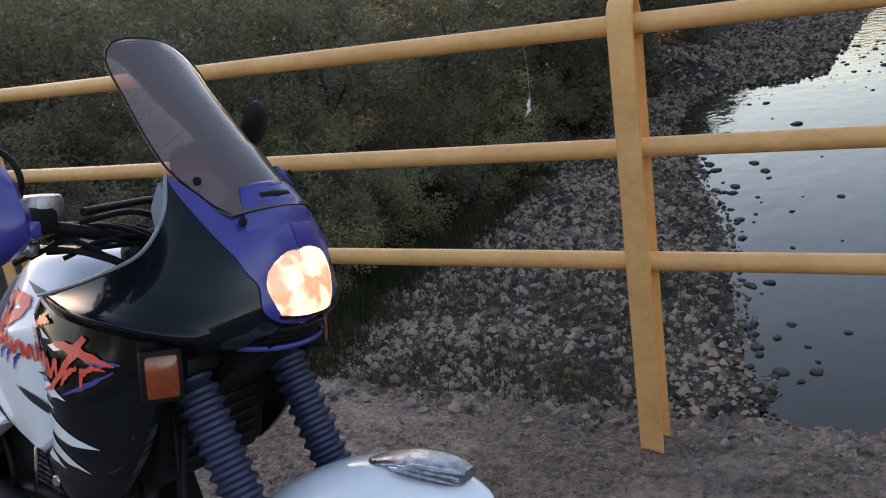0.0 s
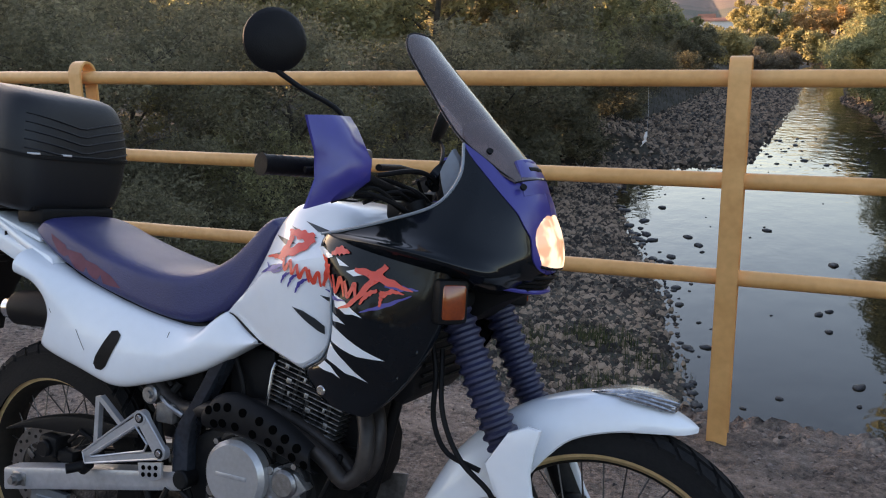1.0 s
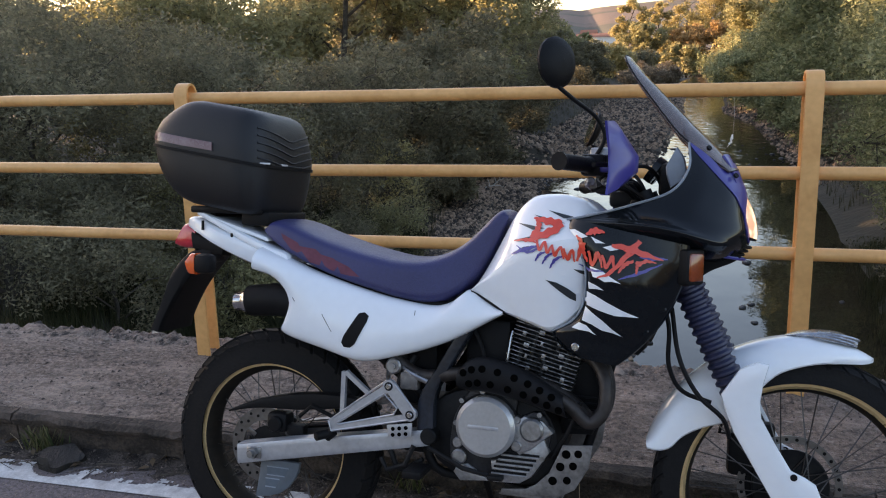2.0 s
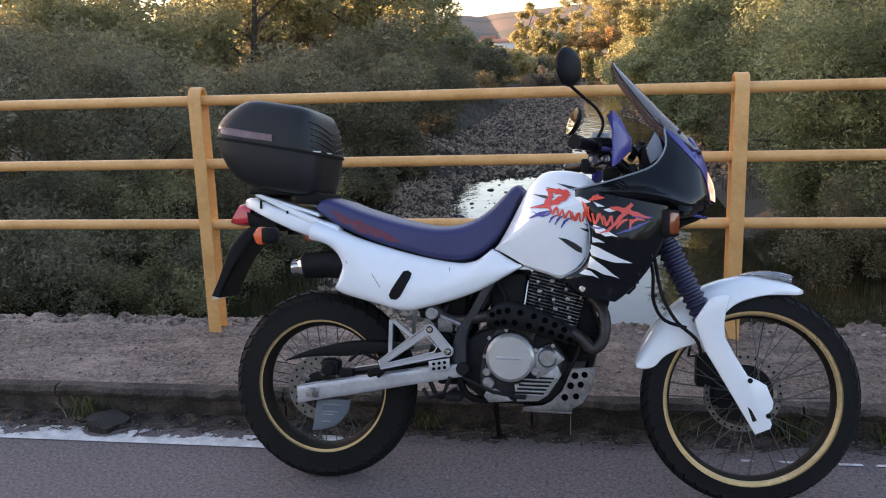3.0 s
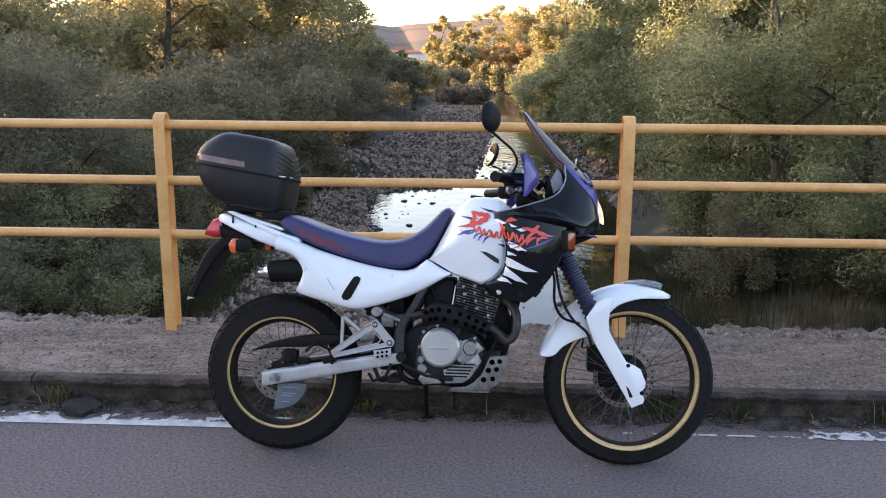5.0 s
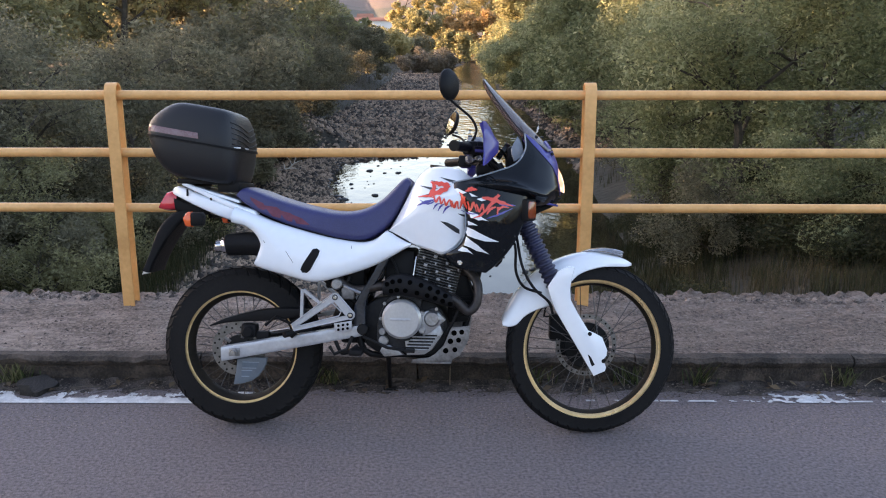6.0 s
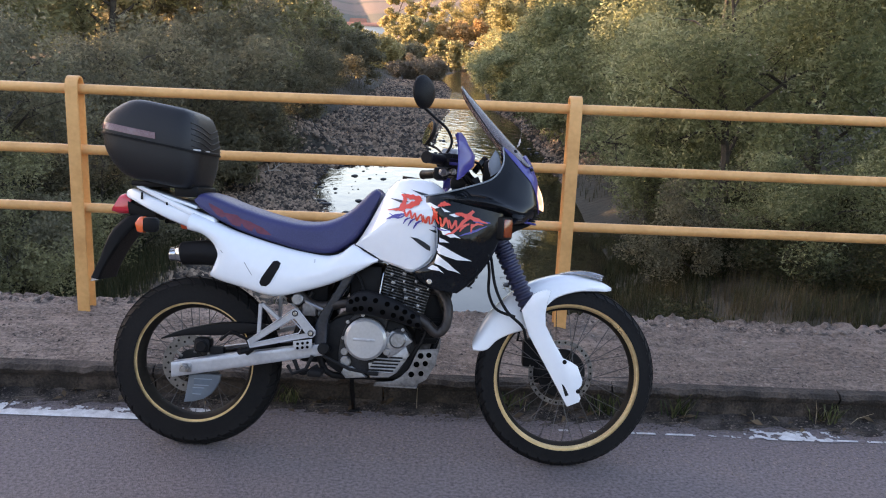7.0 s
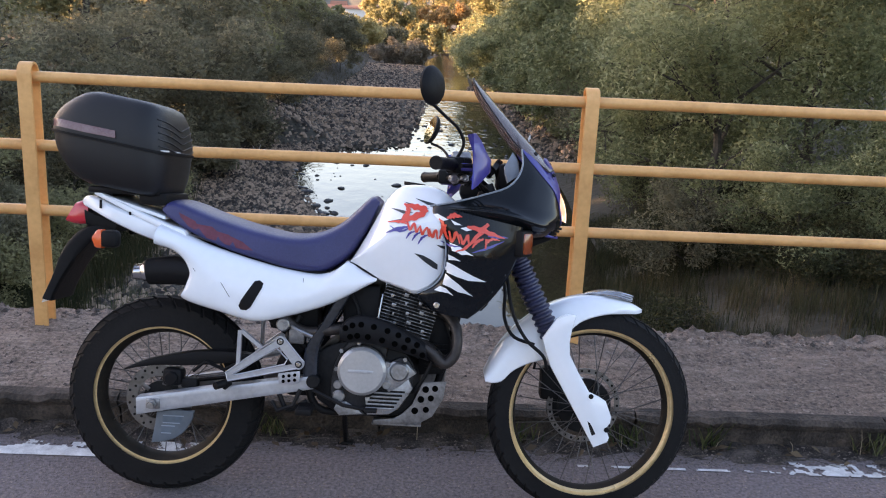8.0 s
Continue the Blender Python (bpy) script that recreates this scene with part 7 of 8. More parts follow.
def fairing_grid(left, right, rows, nu=20, wall=0.006, side=-1):
    """The fairing's skin between two column curves."""
    bm = bmesh.new()
    grid = []
    for i in range(nu + 1):
        line = []
        for j in rows:
            c = left(j) + (right(j) - left(j)) * i / nu
            k = min(int(c), len(SKIN) - 2)
            x, y, z = SKIN[k, j] * (1 - (c - k)) + SKIN[k + 1, j] * (c - k)
            line.append((x, side * y, z))
        grid.append(line)
    nv = len(rows) - 1
    outer = [[bm.verts.new(p) for p in row] for row in grid]
    inner = []
    for i, row in enumerate(grid):
        r = []
        for j, p in enumerate(row):
            a, b = Vector(grid[min(i + 1, nu)][j]) - Vector(grid[max(i - 1, 0)][j]), Vector(row[min(j + 1, nv)]) - Vector(row[max(j - 1, 0)])
            nn = a.cross(b)
            nn.normalize()
            if nn.dot(Vector((1, side * 1.2, 0.2))) > 0:
                nn = -nn
            r.append(bm.verts.new(Vector(p) + nn * wall))
        inner.append(r)
    for i in range(nu):
        for j in range(nv):
            bm.faces.new((outer[i][j], outer[i + 1][j], outer[i + 1][j + 1], outer[i][j + 1]))
            bm.faces.new((inner[i][j], inner[i][j + 1], inner[i + 1][j + 1], inner[i + 1][j]))
    edge = [(i, 0) for i in range(nu + 1)] + [(nu, j) for j in range(1, nv + 1)] + [(i, nv) for i in range(nu - 1, -1, -1)] + [(0, j) for j in range(nv - 1, 0, -1)]
    for (a, b), (c, d) in zip(edge, edge[1:] + edge[:1]):
        bm.faces.new((outer[a][b], inner[a][b], inner[c][d], outer[c][d]))
    bmesh.ops.recalc_face_normals(bm, faces=bm.faces)
    return bm


ALL_ROWS = list(range(0, SKIN.shape[1], 3))
BLUE_ROWS = [j for j in ALL_ROWS if j <= LAST_BLUE]
for s in (-1, 1):
    bm = fairing_grid(lambda j: 0.0, lambda j: min(80.0, SPLIT[j] + 0.5), ALL_ROWS, nu=30, side=s)
    if s < 0:
        SHROUD_TREES.append(tree_of(bm))
    fa = part("fairing", bm, BLACKP, BIKE, "glossy black half fairing with a sharp side ridge")
    if s < 0:
        fairing = fa
    bm = fairing_grid(lambda j: min(80.0, SPLIT[j]), lambda j: 80.0, BLUE_ROWS, nu=16, side=s)
    for v in bm.verts:
        v.co.x += 0.0025
        v.co.y += s * 0.001
    part("nose_panel", bm, BLUEP, BIKE, "blue nose panel round the headlight")
# inner cockpit
bm = bmesh.new()
box(bm, (0.33, -0.10, 0.93), (0.50, 0.10, 1.06), 0.02)
part("lamp_bucket", bm, BLACKM, BIKE)
bm = bmesh.new()
box(bm, (0.355, -0.095, 1.06), (0.42, 0.095, 1.155), 0.02)
ins = part("instrument_panel", bm, BLACKM, BIKE, "black instrument panel")
for y in (-0.045, 0.045):
    bm = bmesh.new()
    disc(bm, (0, 0, 0), 0.036, 0, 0.02, 24, bevel=0.003, axis=(-0.8, 0, 0.6))
    bm.transform(Matrix.Translation((0.352, y, 1.13)))
    link("dial", bm, BLACKP, ins, "round dial")
bm = ribbon([(0.398, 1.190), (0.415, 1.165), (0.425, 1.12)], [(0.372, 1.14), (0.375, 1.12), (0.385, 1.09)], lambda u, v: 0.118, 8, 6, p=8, base=0.9, wall=0.004)
part("cockpit_trim", bm, GREYPL, BIKE, "grey inner cockpit trim")
# headlight
bm = bmesh.new()
rows = []
for i in range(15):
    a = -1 + 2 * i / 14
    y = 0.004
    back = 0.040 * abs(a) ** 2.6
    top, bot = 1.086 - 0.004 * abs(a) ** 3, 0.970 + 0.012 * abs(a) ** 3
    row = []
    for j in range(9):
        t = j / 8
        z = bot + (top - bot) * t
        x = 0.592 - 0.034 * t ** 1.4 - back + 0.006 * math.sin(math.pi * t)
        row.append((x, y + 0.103 * a * (0.80 + 0.20 * t ** 0.6), z))
    rows.append(row)
front = [[bm.verts.new(p) for p in r] for r in rows]
rear = [[bm.verts.new((p[0] - 0.05, p[1] * 0.92, p[2])) for p in r] for r in rows]
for i in range(14):
    for j in range(8):
        bm.faces.new((front[i][j], front[i + 1][j], front[i + 1][j + 1], front[i][j + 1]))
        bm.faces.new((rear[i][j], rear[i][j + 1], rear[i + 1][j + 1], rear[i + 1][j]))
edge = [(i, 0) for i in range(15)] + [(14, j) for j in range(1, 9)] + [(i, 8) for i in range(13, -1, -1)] + [(0, j) for j in range(7, 0, -1)]
for (a, b), (c, d) in zip(edge, edge[1:] + edge[:1]):
    bm.faces.new((front[a][b], rear[a][b], rear[c][d], front[c][d]))
hl = part("headlight", bm, HEADLAMP, BIKE, "rectangular headlight, switched on, warm white")
bm = bmesh.new()
ring = [rows[a][b] for a, b in edge]
tube(bm, [(x - 0.004, y * 1.02, z) for x, y, z in ring + ring[:1]], 0.0045, 6, cap=False)
link("bezel", bm, BLACKP, hl, "black bezel round the lamp glass")
bm = bmesh.new()
for k in range(4):
    tube(bm, [(0.535 - 0.006 * k, -0.092, 0.954 - 0.009 * k), (0.572 - 0.008 * k, -0.04, 0.951 - 0.009 * k), (0.578 - 0.008 * k, 0.0, 0.950 - 0.009 * k), (0.572 - 0.008 * k, 0.04, 0.951 - 0.009 * k), (0.535 - 0.006 * k, 0.092, 0.954 - 0.009 * k)], 0.004, 6)
part("chin_grille", bm, BLACKM, BIKE, "black slatted grille under the headlight")
bm = bmesh.new()
tube(bm, [tuple(c) for c in spline([(0.503, -0.106, 0.932), (0.537, -0.080, 0.926), (0.559, -0.04, 0.922), (0.564, 0.0, 0.921), (0.559, 0.04, 0.922), (0.537, 0.080, 0.926), (0.498, 0.104, 0.933)], 25)], 0.0042, 8)
part("chin_lip", bm, BLUEP, BIKE, "thin blue lip under the grille")
bm = plate([(0.556, 0.928), (0.536, 0.914), (0.488, 0.892), (0.452, 0.866), (0.425, 0.848), (0.405, 0.88), (0.405, 0.93), (0.50, 0.936)], -0.068, 0.068, 0.014, 40)
part("lower_cowl", bm, BLACKM, BIKE, "black lower cowl behind the chin")
# oil cooler between the shrouds
bm = plate([(0.300, 0.86), (0.370, 0.86), (0.356, 0.76), (0.345, 0.700), (0.325, 0.678), (0.288, 0.69), (0.272, 0.75)], -0.125, 0.125, 0.008)
cooler = part("oil_cooler", bm, BLACKM, BIKE, "black oil cooler behind the fork")
for k in range(6):
    bm = bmesh.new()
    tube(bm, [(0.352 + 0.003 * k, -0.10, 0.715 + 0.022 * k), (0.352 + 0.003 * k, 0.10, 0.715 + 0.022 * k)], 0.004, 6)
    link("cooling_fin", bm, DARKMET, cooler)
# glossy lips of two small vents at the shrouds' front edge
for s in (-1, 1):
    for x, z in ((0.372, 0.806), (0.334, 0.752)):
        bm = bmesh.new()
        tube(bm, [tuple(c) for c in spline([(x - 0.020, s * 0.202, z - 0.002), (x, s * 0.206, z - 0.010), (x + 0.018, s * 0.203, z - 0.002), (x + 0.014, s * 0.200, z + 0.008)], 12)], [0.0028] * 12, 6)
        part("vent_lip", bm, BLACKP, BIKE, "glossy lip of a small vent in the shroud")
# front indicators, turned outwards from straight ahead
for s in (-1, 1):
    turned = Matrix.Translation((0.447, s * 0.188, 0.905)) @ Matrix.Rotation(s * radians(38), 4, "Z")
    bm = bmesh.new()
    box(bm, (-0.034, -0.032, -0.042), (0.010, 0.032, 0.042), 0.009)
    bm.transform(turned)
    ind = part("front_indicator", bm, BLACKM, BIKE)
    bm = bmesh.new()
    box(bm, (-0.01, -0.025, -0.034), (0.015, 0.025, 0.034), 0.008)
    bm.transform(turned)
    link("lens", bm, AMBER, ind, "orange indicator lens")
# windscreen
SCR = [(0.538, 1.138, 0.088, 0.020), (0.518, 1.158, 0.102, 0.030), (0.472, 1.205, 0.112, 0.044), (0.408, 1.272, 0.110, 0.042), (0.342, 1.340, 0.102, 0.034), (0.292, 1.393, 0.094, 0.026), (0.272, 1.416, 0.070, 0.014), (0.264, 1.424, 0.040, 0.006)]


def screen_sheet(rows, nu, nv, wall, lift):
    C = spline([(a, b, c) for a, b, c, d in rows], nv)
    D = spline([(d, 0.0) for a, b, c, d in rows], nv)[:, 0]
    bm = bmesh.new()
    layers = []
    for off in (lift, lift - wall):
        L_ = []
        for i in range(nv):
            x, z, w = C[i]
            L_.append([bm.verts.new((x - D[i] * (abs(t) ** 2.2) + off * 0.75, w * t, z - 0.4 * D[i] * abs(t) ** 2.2 + off * 0.66)) for t in np.linspace(-1, 1, nu)])
        layers.append(L_)
    A, B = layers
    for i in range(nv - 1):
        for j in range(nu - 1):
            bm.faces.new((A[i][j], A[i][j + 1], A[i + 1][j + 1], A[i + 1][j]))
            bm.faces.new((B[i][j], B[i + 1][j], B[i + 1][j + 1], B[i][j + 1]))
    edge = [(i, 0) for i in range(nv)] + [(nv - 1, j) for j in range(1, nu)] + [(i, nu - 1) for i in range(nv - 2, -1, -1)] + [(0, j) for j in range(nu - 2, 0, -1)]
    for (a, b), (c, d) in zip(edge, edge[1:] + edge[:1]):
        bm.faces.new((A[a][b], B[a][b], B[c][d], A[c][d]))
    rim = [A[a][b].co.copy() for a, b in edge]
    return bm, rim


bm, rim = screen_sheet(SCR, 25, 30, 0.0035, 0.004)
scr = part("windscreen", bm, SCREEN, BIKE, "tall smoked clear plastic windscreen")
bm = bmesh.new()
tube(bm, rim + [rim[0]], 0.0018, 6, cap=False)
link("edge_trim", bm, BLACKM, scr, "dark screen edge")
LOW = [(0.536, 1.136, 0.092, 0.022), (0.516, 1.156, 0.104, 0.031), (0.470, 1.203, 0.113, 0.045), (0.436, 1.236, 0.100, 0.034), (0.424, 1.248, 0.060, 0.012)]
bm, rim = screen_sheet(LOW, 21, 18, 0.003, 0.009)
low = part("screen_mask", bm, DARKSCREEN, BIKE, "dark tinted lower screen")
bm, rim = screen_sheet([(0.544, 1.106, 0.080, 0.016), (0.535, 1.130, 0.074, 0.016), (0.520, 1.156, 0.064, 0.014), (0.507, 1.171, 0.054, 0.010)], 15, 12, 0.006, 0.0115)
vp = part("vent_panel", bm, BLUEP, BIKE, "raised blue panel round the air vent")
bm = bmesh.new()
tube(bm, [(0.506, -0.056, 1.170), (0.528, -0.03, 1.177), (0.531, 0.0, 1.178), (0.528, 0.03, 1.177), (0.506, 0.056, 1.170)], [0.004, 0.008, 0.009, 0.008, 0.004], 10)
bmesh.ops.translate(bm, verts=bm.verts, vec=(-0.018, 0, -0.006))
link("vent_lip", bm, BLUEP, vp)
bm = bmesh.new()
tube(bm, [(0.519, -0.050, 1.157), (0.538, -0.03, 1.163), (0.541, 0.0, 1.164), (0.538, 0.03, 1.163), (0.519, 0.050, 1.157)], [0.005, 0.008, 0.0085, 0.008, 0.005], 10)
bmesh.ops.translate(bm, verts=bm.verts, vec=(-0.015, 0, -0.006))
link("vent_slot", bm, BLACKM, vp, "dark air slot")
for s in (-1, 1):
    for c in ((0.469, s * 0.106, 1.186), (0.533, s * 0.083, 1.122)):
        bm = bmesh.new()
        disc(bm, (0, 0, 0), 0.0065, 0, 0.006, 14, bevel=0.001, axis=(0.6, s * 0.6, 0.5))
        bm.transform(Matrix.Translation(c))
        link("bolt", bm, BLACKM, low)

# ---------------------------------------------------------------- graphics on tank and shroud
SIDE = [TANK_TREE] + SHROUD_TREES
white_splash = (
    [(0.206, 0.839), (0.230, 0.830), (0.253, 0.818), (0.292, 0.799), (0.332, 0.783), (0.276, 0.785), (0.240, 0.795), (0.208, 0.806)],
    [(0.205, 0.802), (0.225, 0.787), (0.247, 0.772), (0.270, 0.752), (0.294, 0.735), (0.270, 0.743), (0.247, 0.747), (0.222, 0.760), (0.197, 0.768)],
    [(0.190, 0.762), (0.209, 0.756), (0.233, 0.734), (0.215, 0.742), (0.190, 0.744), (0.172, 0.748)],
    [(0.212, 0.899), (0.243, 0.890), (0.268, 0.874), (0.289, 0.862), (0.268, 0.866), (0.251, 0.864), (0.235, 0.872), (0.222, 0.874)],
    [(0.210, 0.862), (0.230, 0.855), (0.250, 0.844), (0.230, 0.846), (0.212, 0.845)],
    [(0.213, 0.969), (0.230, 0.962), (0.248, 0.954), (0.225, 0.954)],
    [(0.155, 0.983), (0.171, 0.985), (0.190, 0.976), (0.206, 0.969), (0.190, 0.964), (0.178, 0.962), (0.168, 0.972)],
    [(0.243, 0.945), (0.262, 0.950), (0.280, 0.941), (0.262, 0.937)],
    [(0.200, 0.830), (0.235, 0.810), (0.262, 0.790), (0.228, 0.804), (0.204, 0.814)],
)
for o in white_splash:
    link("splash", decal(o, SIDE), WHITEP, shroud, "white splash graphic")
dark_splash = (
    [(0.018, 0.995), (0.053, 0.991), (0.096, 0.984), (0.064, 0.979)],
    [(0.061, 1.017), (0.1, 1.009), (0.145, 0.998), (0.104, 0.999)],
    [(0.097, 1.029), (0.142, 1.019), (0.183, 1.009), (0.138, 1.01)],
    [(0.013, 0.952), (0.043, 0.959), (0.079, 0.968), (0.049, 0.95)],
    [(0.105, 0.859), (0.133, 0.854), (0.159, 0.841), (0.179, 0.827), (0.179, 0.81), (0.164, 0.816), (0.138, 0.834)],
    [(0.171, 0.889), (0.201, 0.885), (0.208, 0.873), (0.188, 0.879)],
    [(0.015, 0.92), (0.045, 0.937), (0.062, 0.94), (0.043, 0.925)],
)
for o in dark_splash:
    link("splash", decal(o, [TANK_TREE]), BLACKINK, tank, "black splash graphic")
# the model script reduced to plain brush strokes: blue shadow below, red above


blue_strokes = (
    ([(0.013, 0.917), (0.05, 0.931), (0.082, 0.941)], [0.0021, 0.0125, 0.0063]),
    ([(0.024, 0.939), (0.058, 0.925), (0.09, 0.938)], [0.0021, 0.0083, 0.0042]),
    ([(0.078, 0.904), (0.089, 0.921), (0.106, 0.928)], [0.0031, 0.0083, 0.0031]),
    ([(0.096, 0.898), (0.108, 0.917), (0.123, 0.926)], [0.0031, 0.0083, 0.0031]),
    ([(0.115, 0.888), (0.128, 0.909), (0.149, 0.921)], [0.0031, 0.0094, 0.0031]),
    ([(0.184, 0.902), (0.216, 0.89), (0.248, 0.889)], [0.0021, 0.0083, 0.0021]),
    ([(0.283, 0.872), (0.329, 0.888), (0.38, 0.911)], [0.0021, 0.0104, 0.0021]),
    ([(0.329, 0.925), (0.363, 0.923), (0.391, 0.922)], [0.0042, 0.0125, 0.0021]),
)
for o, w in blue_strokes:
    link("stroke", stroke_film(o, w, SIDE, 0.0026), BLUEINK, shroud, "blue brush stroke graphic")
red_strokes = (
    ([(0.063, 1.009), (0.095, 1.003), (0.136, 0.997)], [0.0042, 0.0208, 0.0187]),
    ([(0.138, 0.997), (0.115, 0.978), (0.081, 0.964), (0.047, 0.95)], [0.0187, 0.0250, 0.0187, 0.0031]),
    ([(0.07, 1.007), (0.079, 0.988), (0.062, 0.961)], [0.0063, 0.0187, 0.0125]),
    ([(0.015, 0.95), (0.049, 0.955), (0.079, 0.949)], [0.0021, 0.0083, 0.0042]),
    ([(0.079, 0.955), (0.088, 0.932), (0.101, 0.952), (0.108, 0.926), (0.12, 0.946)], [0.0063, 0.0083, 0.0083, 0.0083, 0.0042]),
    ([(0.12, 0.946), (0.127, 0.92), (0.14, 0.94), (0.149, 0.912)], [0.0063, 0.0083, 0.0083, 0.0042]),
    ([(0.148, 0.938), (0.158, 0.912), (0.168, 0.934), (0.175, 0.906)], [0.0063, 0.0094, 0.0094, 0.0042]),
    ([(0.176, 0.97), (0.189, 0.956), (0.181, 0.908)], [0.0042, 0.0146, 0.0063]),
    ([(0.201, 0.973), (0.22, 0.982), (0.246, 0.98)], [0.0063, 0.0208, 0.0042]),
    ([(0.197, 0.954), (0.196, 0.932), (0.207, 0.909)], [0.0083, 0.0125, 0.0063]),
    ([(0.209, 0.935), (0.22, 0.903), (0.232, 0.931), (0.244, 0.897)], [0.0063, 0.0115, 0.0104, 0.0042]),
    ([(0.243, 0.927), (0.254, 0.899), (0.267, 0.923), (0.272, 0.891)], [0.0063, 0.0104, 0.0104, 0.0042]),
    ([(0.264, 0.951), (0.305, 0.943), (0.343, 0.931), (0.382, 0.919)], [0.0083, 0.0208, 0.0146, 0.0021]),
    ([(0.328, 0.963), (0.313, 0.943), (0.288, 0.913), (0.261, 0.885), (0.233, 0.873)], [0.0125, 0.0187, 0.0125, 0.0104, 0.0031]),
    ([(0.282, 0.887), (0.297, 0.907), (0.316, 0.916)], [0.0042, 0.0125, 0.0063]),
    ([(0.325, 0.916), (0.323, 0.886)], [0.0104, 0.0052]),
    ([(0.323, 0.903), (0.342, 0.916), (0.367, 0.913)], [0.0083, 0.0104, 0.0021]),
)
for o, w in red_strokes:
    link("stroke", stroke_film(o, w, SIDE, 0.0038), REDINK, shroud, "red brush stroke graphic")
# seam cord between tank and shroud
pts = []
for x, z in spline([(0.150, 1.006), (0.145, 0.988), (0.172, 0.944), (0.197, 0.905), (0.203, 0.858), (0.195, 0.798), (0.171, 0.763), (0.118, 0.731)], 40):
    hh = SHROUD_TREES[0].ray_cast(Vector((x + 0.003, -1, z)), Vector((0, 1, 0)))
    if hh[0] is not None:
        pts.append((x, hh[0].y - 0.0005, z))
bm = bmesh.new()
tube(bm, pts, 0.0028, 6)
link("seam_trim", bm, GREYPL, shroud, "grey trim along the panel joint")
bm = bmesh.new()
h = SHROUD_TREES[0].ray_cast(Vector((0.182, -1, 0.700)), Vector((0, 1, 0)))
yb = h[0].y if h[0] is not None else -0.17
disc(bm, (0.182, 0.700), 0.010, yb - 0.005, yb + 0.003, 18, bevel=0.002)
link("bolt", bm, STEEL, shroud, "steel shroud bolt")

# ---------------------------------------------------------------- front end


def fork_at(z):
    return 0.428 + (0.862 - z) * 0.4957


for s in (-1, 1):
    y = -0.108 if s < 0 else 0.108
    bm = bmesh.new()
    pts, rad = [], []
    for k in range(56):
        z = 0.875 - 0.272 * k / 55
        pts.append((fork_at(z), y, z))
        rad.append((0.0355 if k % 4 < 2 else 0.0285) - 0.003 * (k < 3))
    tube(bm, pts, rad, 20)
    part("fork_gaiter", bm, GAITER, BIKE, "ribbed blue rubber fork gaiter")
    bm = bmesh.new()
    tube(bm, [(fork_at(1.08), y, 1.08), (fork_at(0.60), y, 0.60), (fork_at(0.30), y, 0.30)], [0.021, 0.024, 0.027], 16)
    part("fork_leg", bm, DARKMET, BIKE, "dark fork leg")
    a, b = (y - 0.026, y - 0.008) if s < 0 else (y + 0.026, y + 0.008)
    bm = plate([(0.562, 0.672), (0.521, 0.608), (0.536, 0.560), (0.552, 0.518), (0.63, 0.388), (0.708, 0.257), (0.752, 0.277), (0.757, 0.292), (0.745, 0.322), (0.758, 0.340), (0.760, 0.360), (0.739, 0.410), (0.715, 0.424), (0.684, 0.437), (0.645, 0.50), (0.613, 0.558), (0.609, 0.60), (0.614, 0.640), (0.625, 0.686), (0.60, 0.69)], a, b, 0.006)
    for v in bm.verts:
        v.co.y += s * 0.026 * min(1.0, max(0.0, (v.co.z - 0.50) / 0.09))
    g = part("fork_guard", bm, WHITEP, BIKE, "white plastic fork guard")
    for x, z in ((0.690, 0.424), (0.745, 0.318)):
        bm = bmesh.new()
        disc(bm, (x, z), 0.008, a - 0.002 * (1 if s < 0 else -1), b, 14)
        link("bolt", bm, BLACKM, g)
bm = bmesh.new()
tube(bm, [(0.708, -0.13, 0.347), (0.708, 0.13, 0.347)], 0.010, 12)
part("front_axle", bm, STEEL, BIKE)
for z in (0.90, 1.045):
    bm = bmesh.new()
    box(bm, (fork_at(z) - 0.045, -0.135, z - 0.016), (fork_at(z) + 0.035, 0.135, z + 0.016), 0.01)
    part("fork_clamp", bm, DARKMET, BIKE, "dark fork clamp")
bm = bmesh.new()
tube(bm, [(fork_at(1.07) - 0.06, 0, 1.06), (fork_at(0.88) - 0.06, 0, 0.88)], 0.032, 14)
part("steering_head", bm, DARKMET, BIKE)
bm = bmesh.new()
box(bm, (0.545, 0.045, 0.36), (0.625, 0.105, 0.475), 0.015)
box(bm, (0.575, 0.055, 0.30), (0.645, 0.10, 0.40), 0.015)
box(bm, (0.60, 0.06, 0.42), (0.66, 0.10, 0.50), 0.012)
tube(bm, [(0.56, 0.09, 0.46), (0.525, 0.085, 0.46), (0.535, 0.085, 0.52), (0.55, 0.085, 0.56), (0.545, 0.09, 0.60), (0.50, 0.085, 0.70)], 0.005, 8)
part("front_caliper", bm, BLACKM, BIKE, "black front brake caliper")
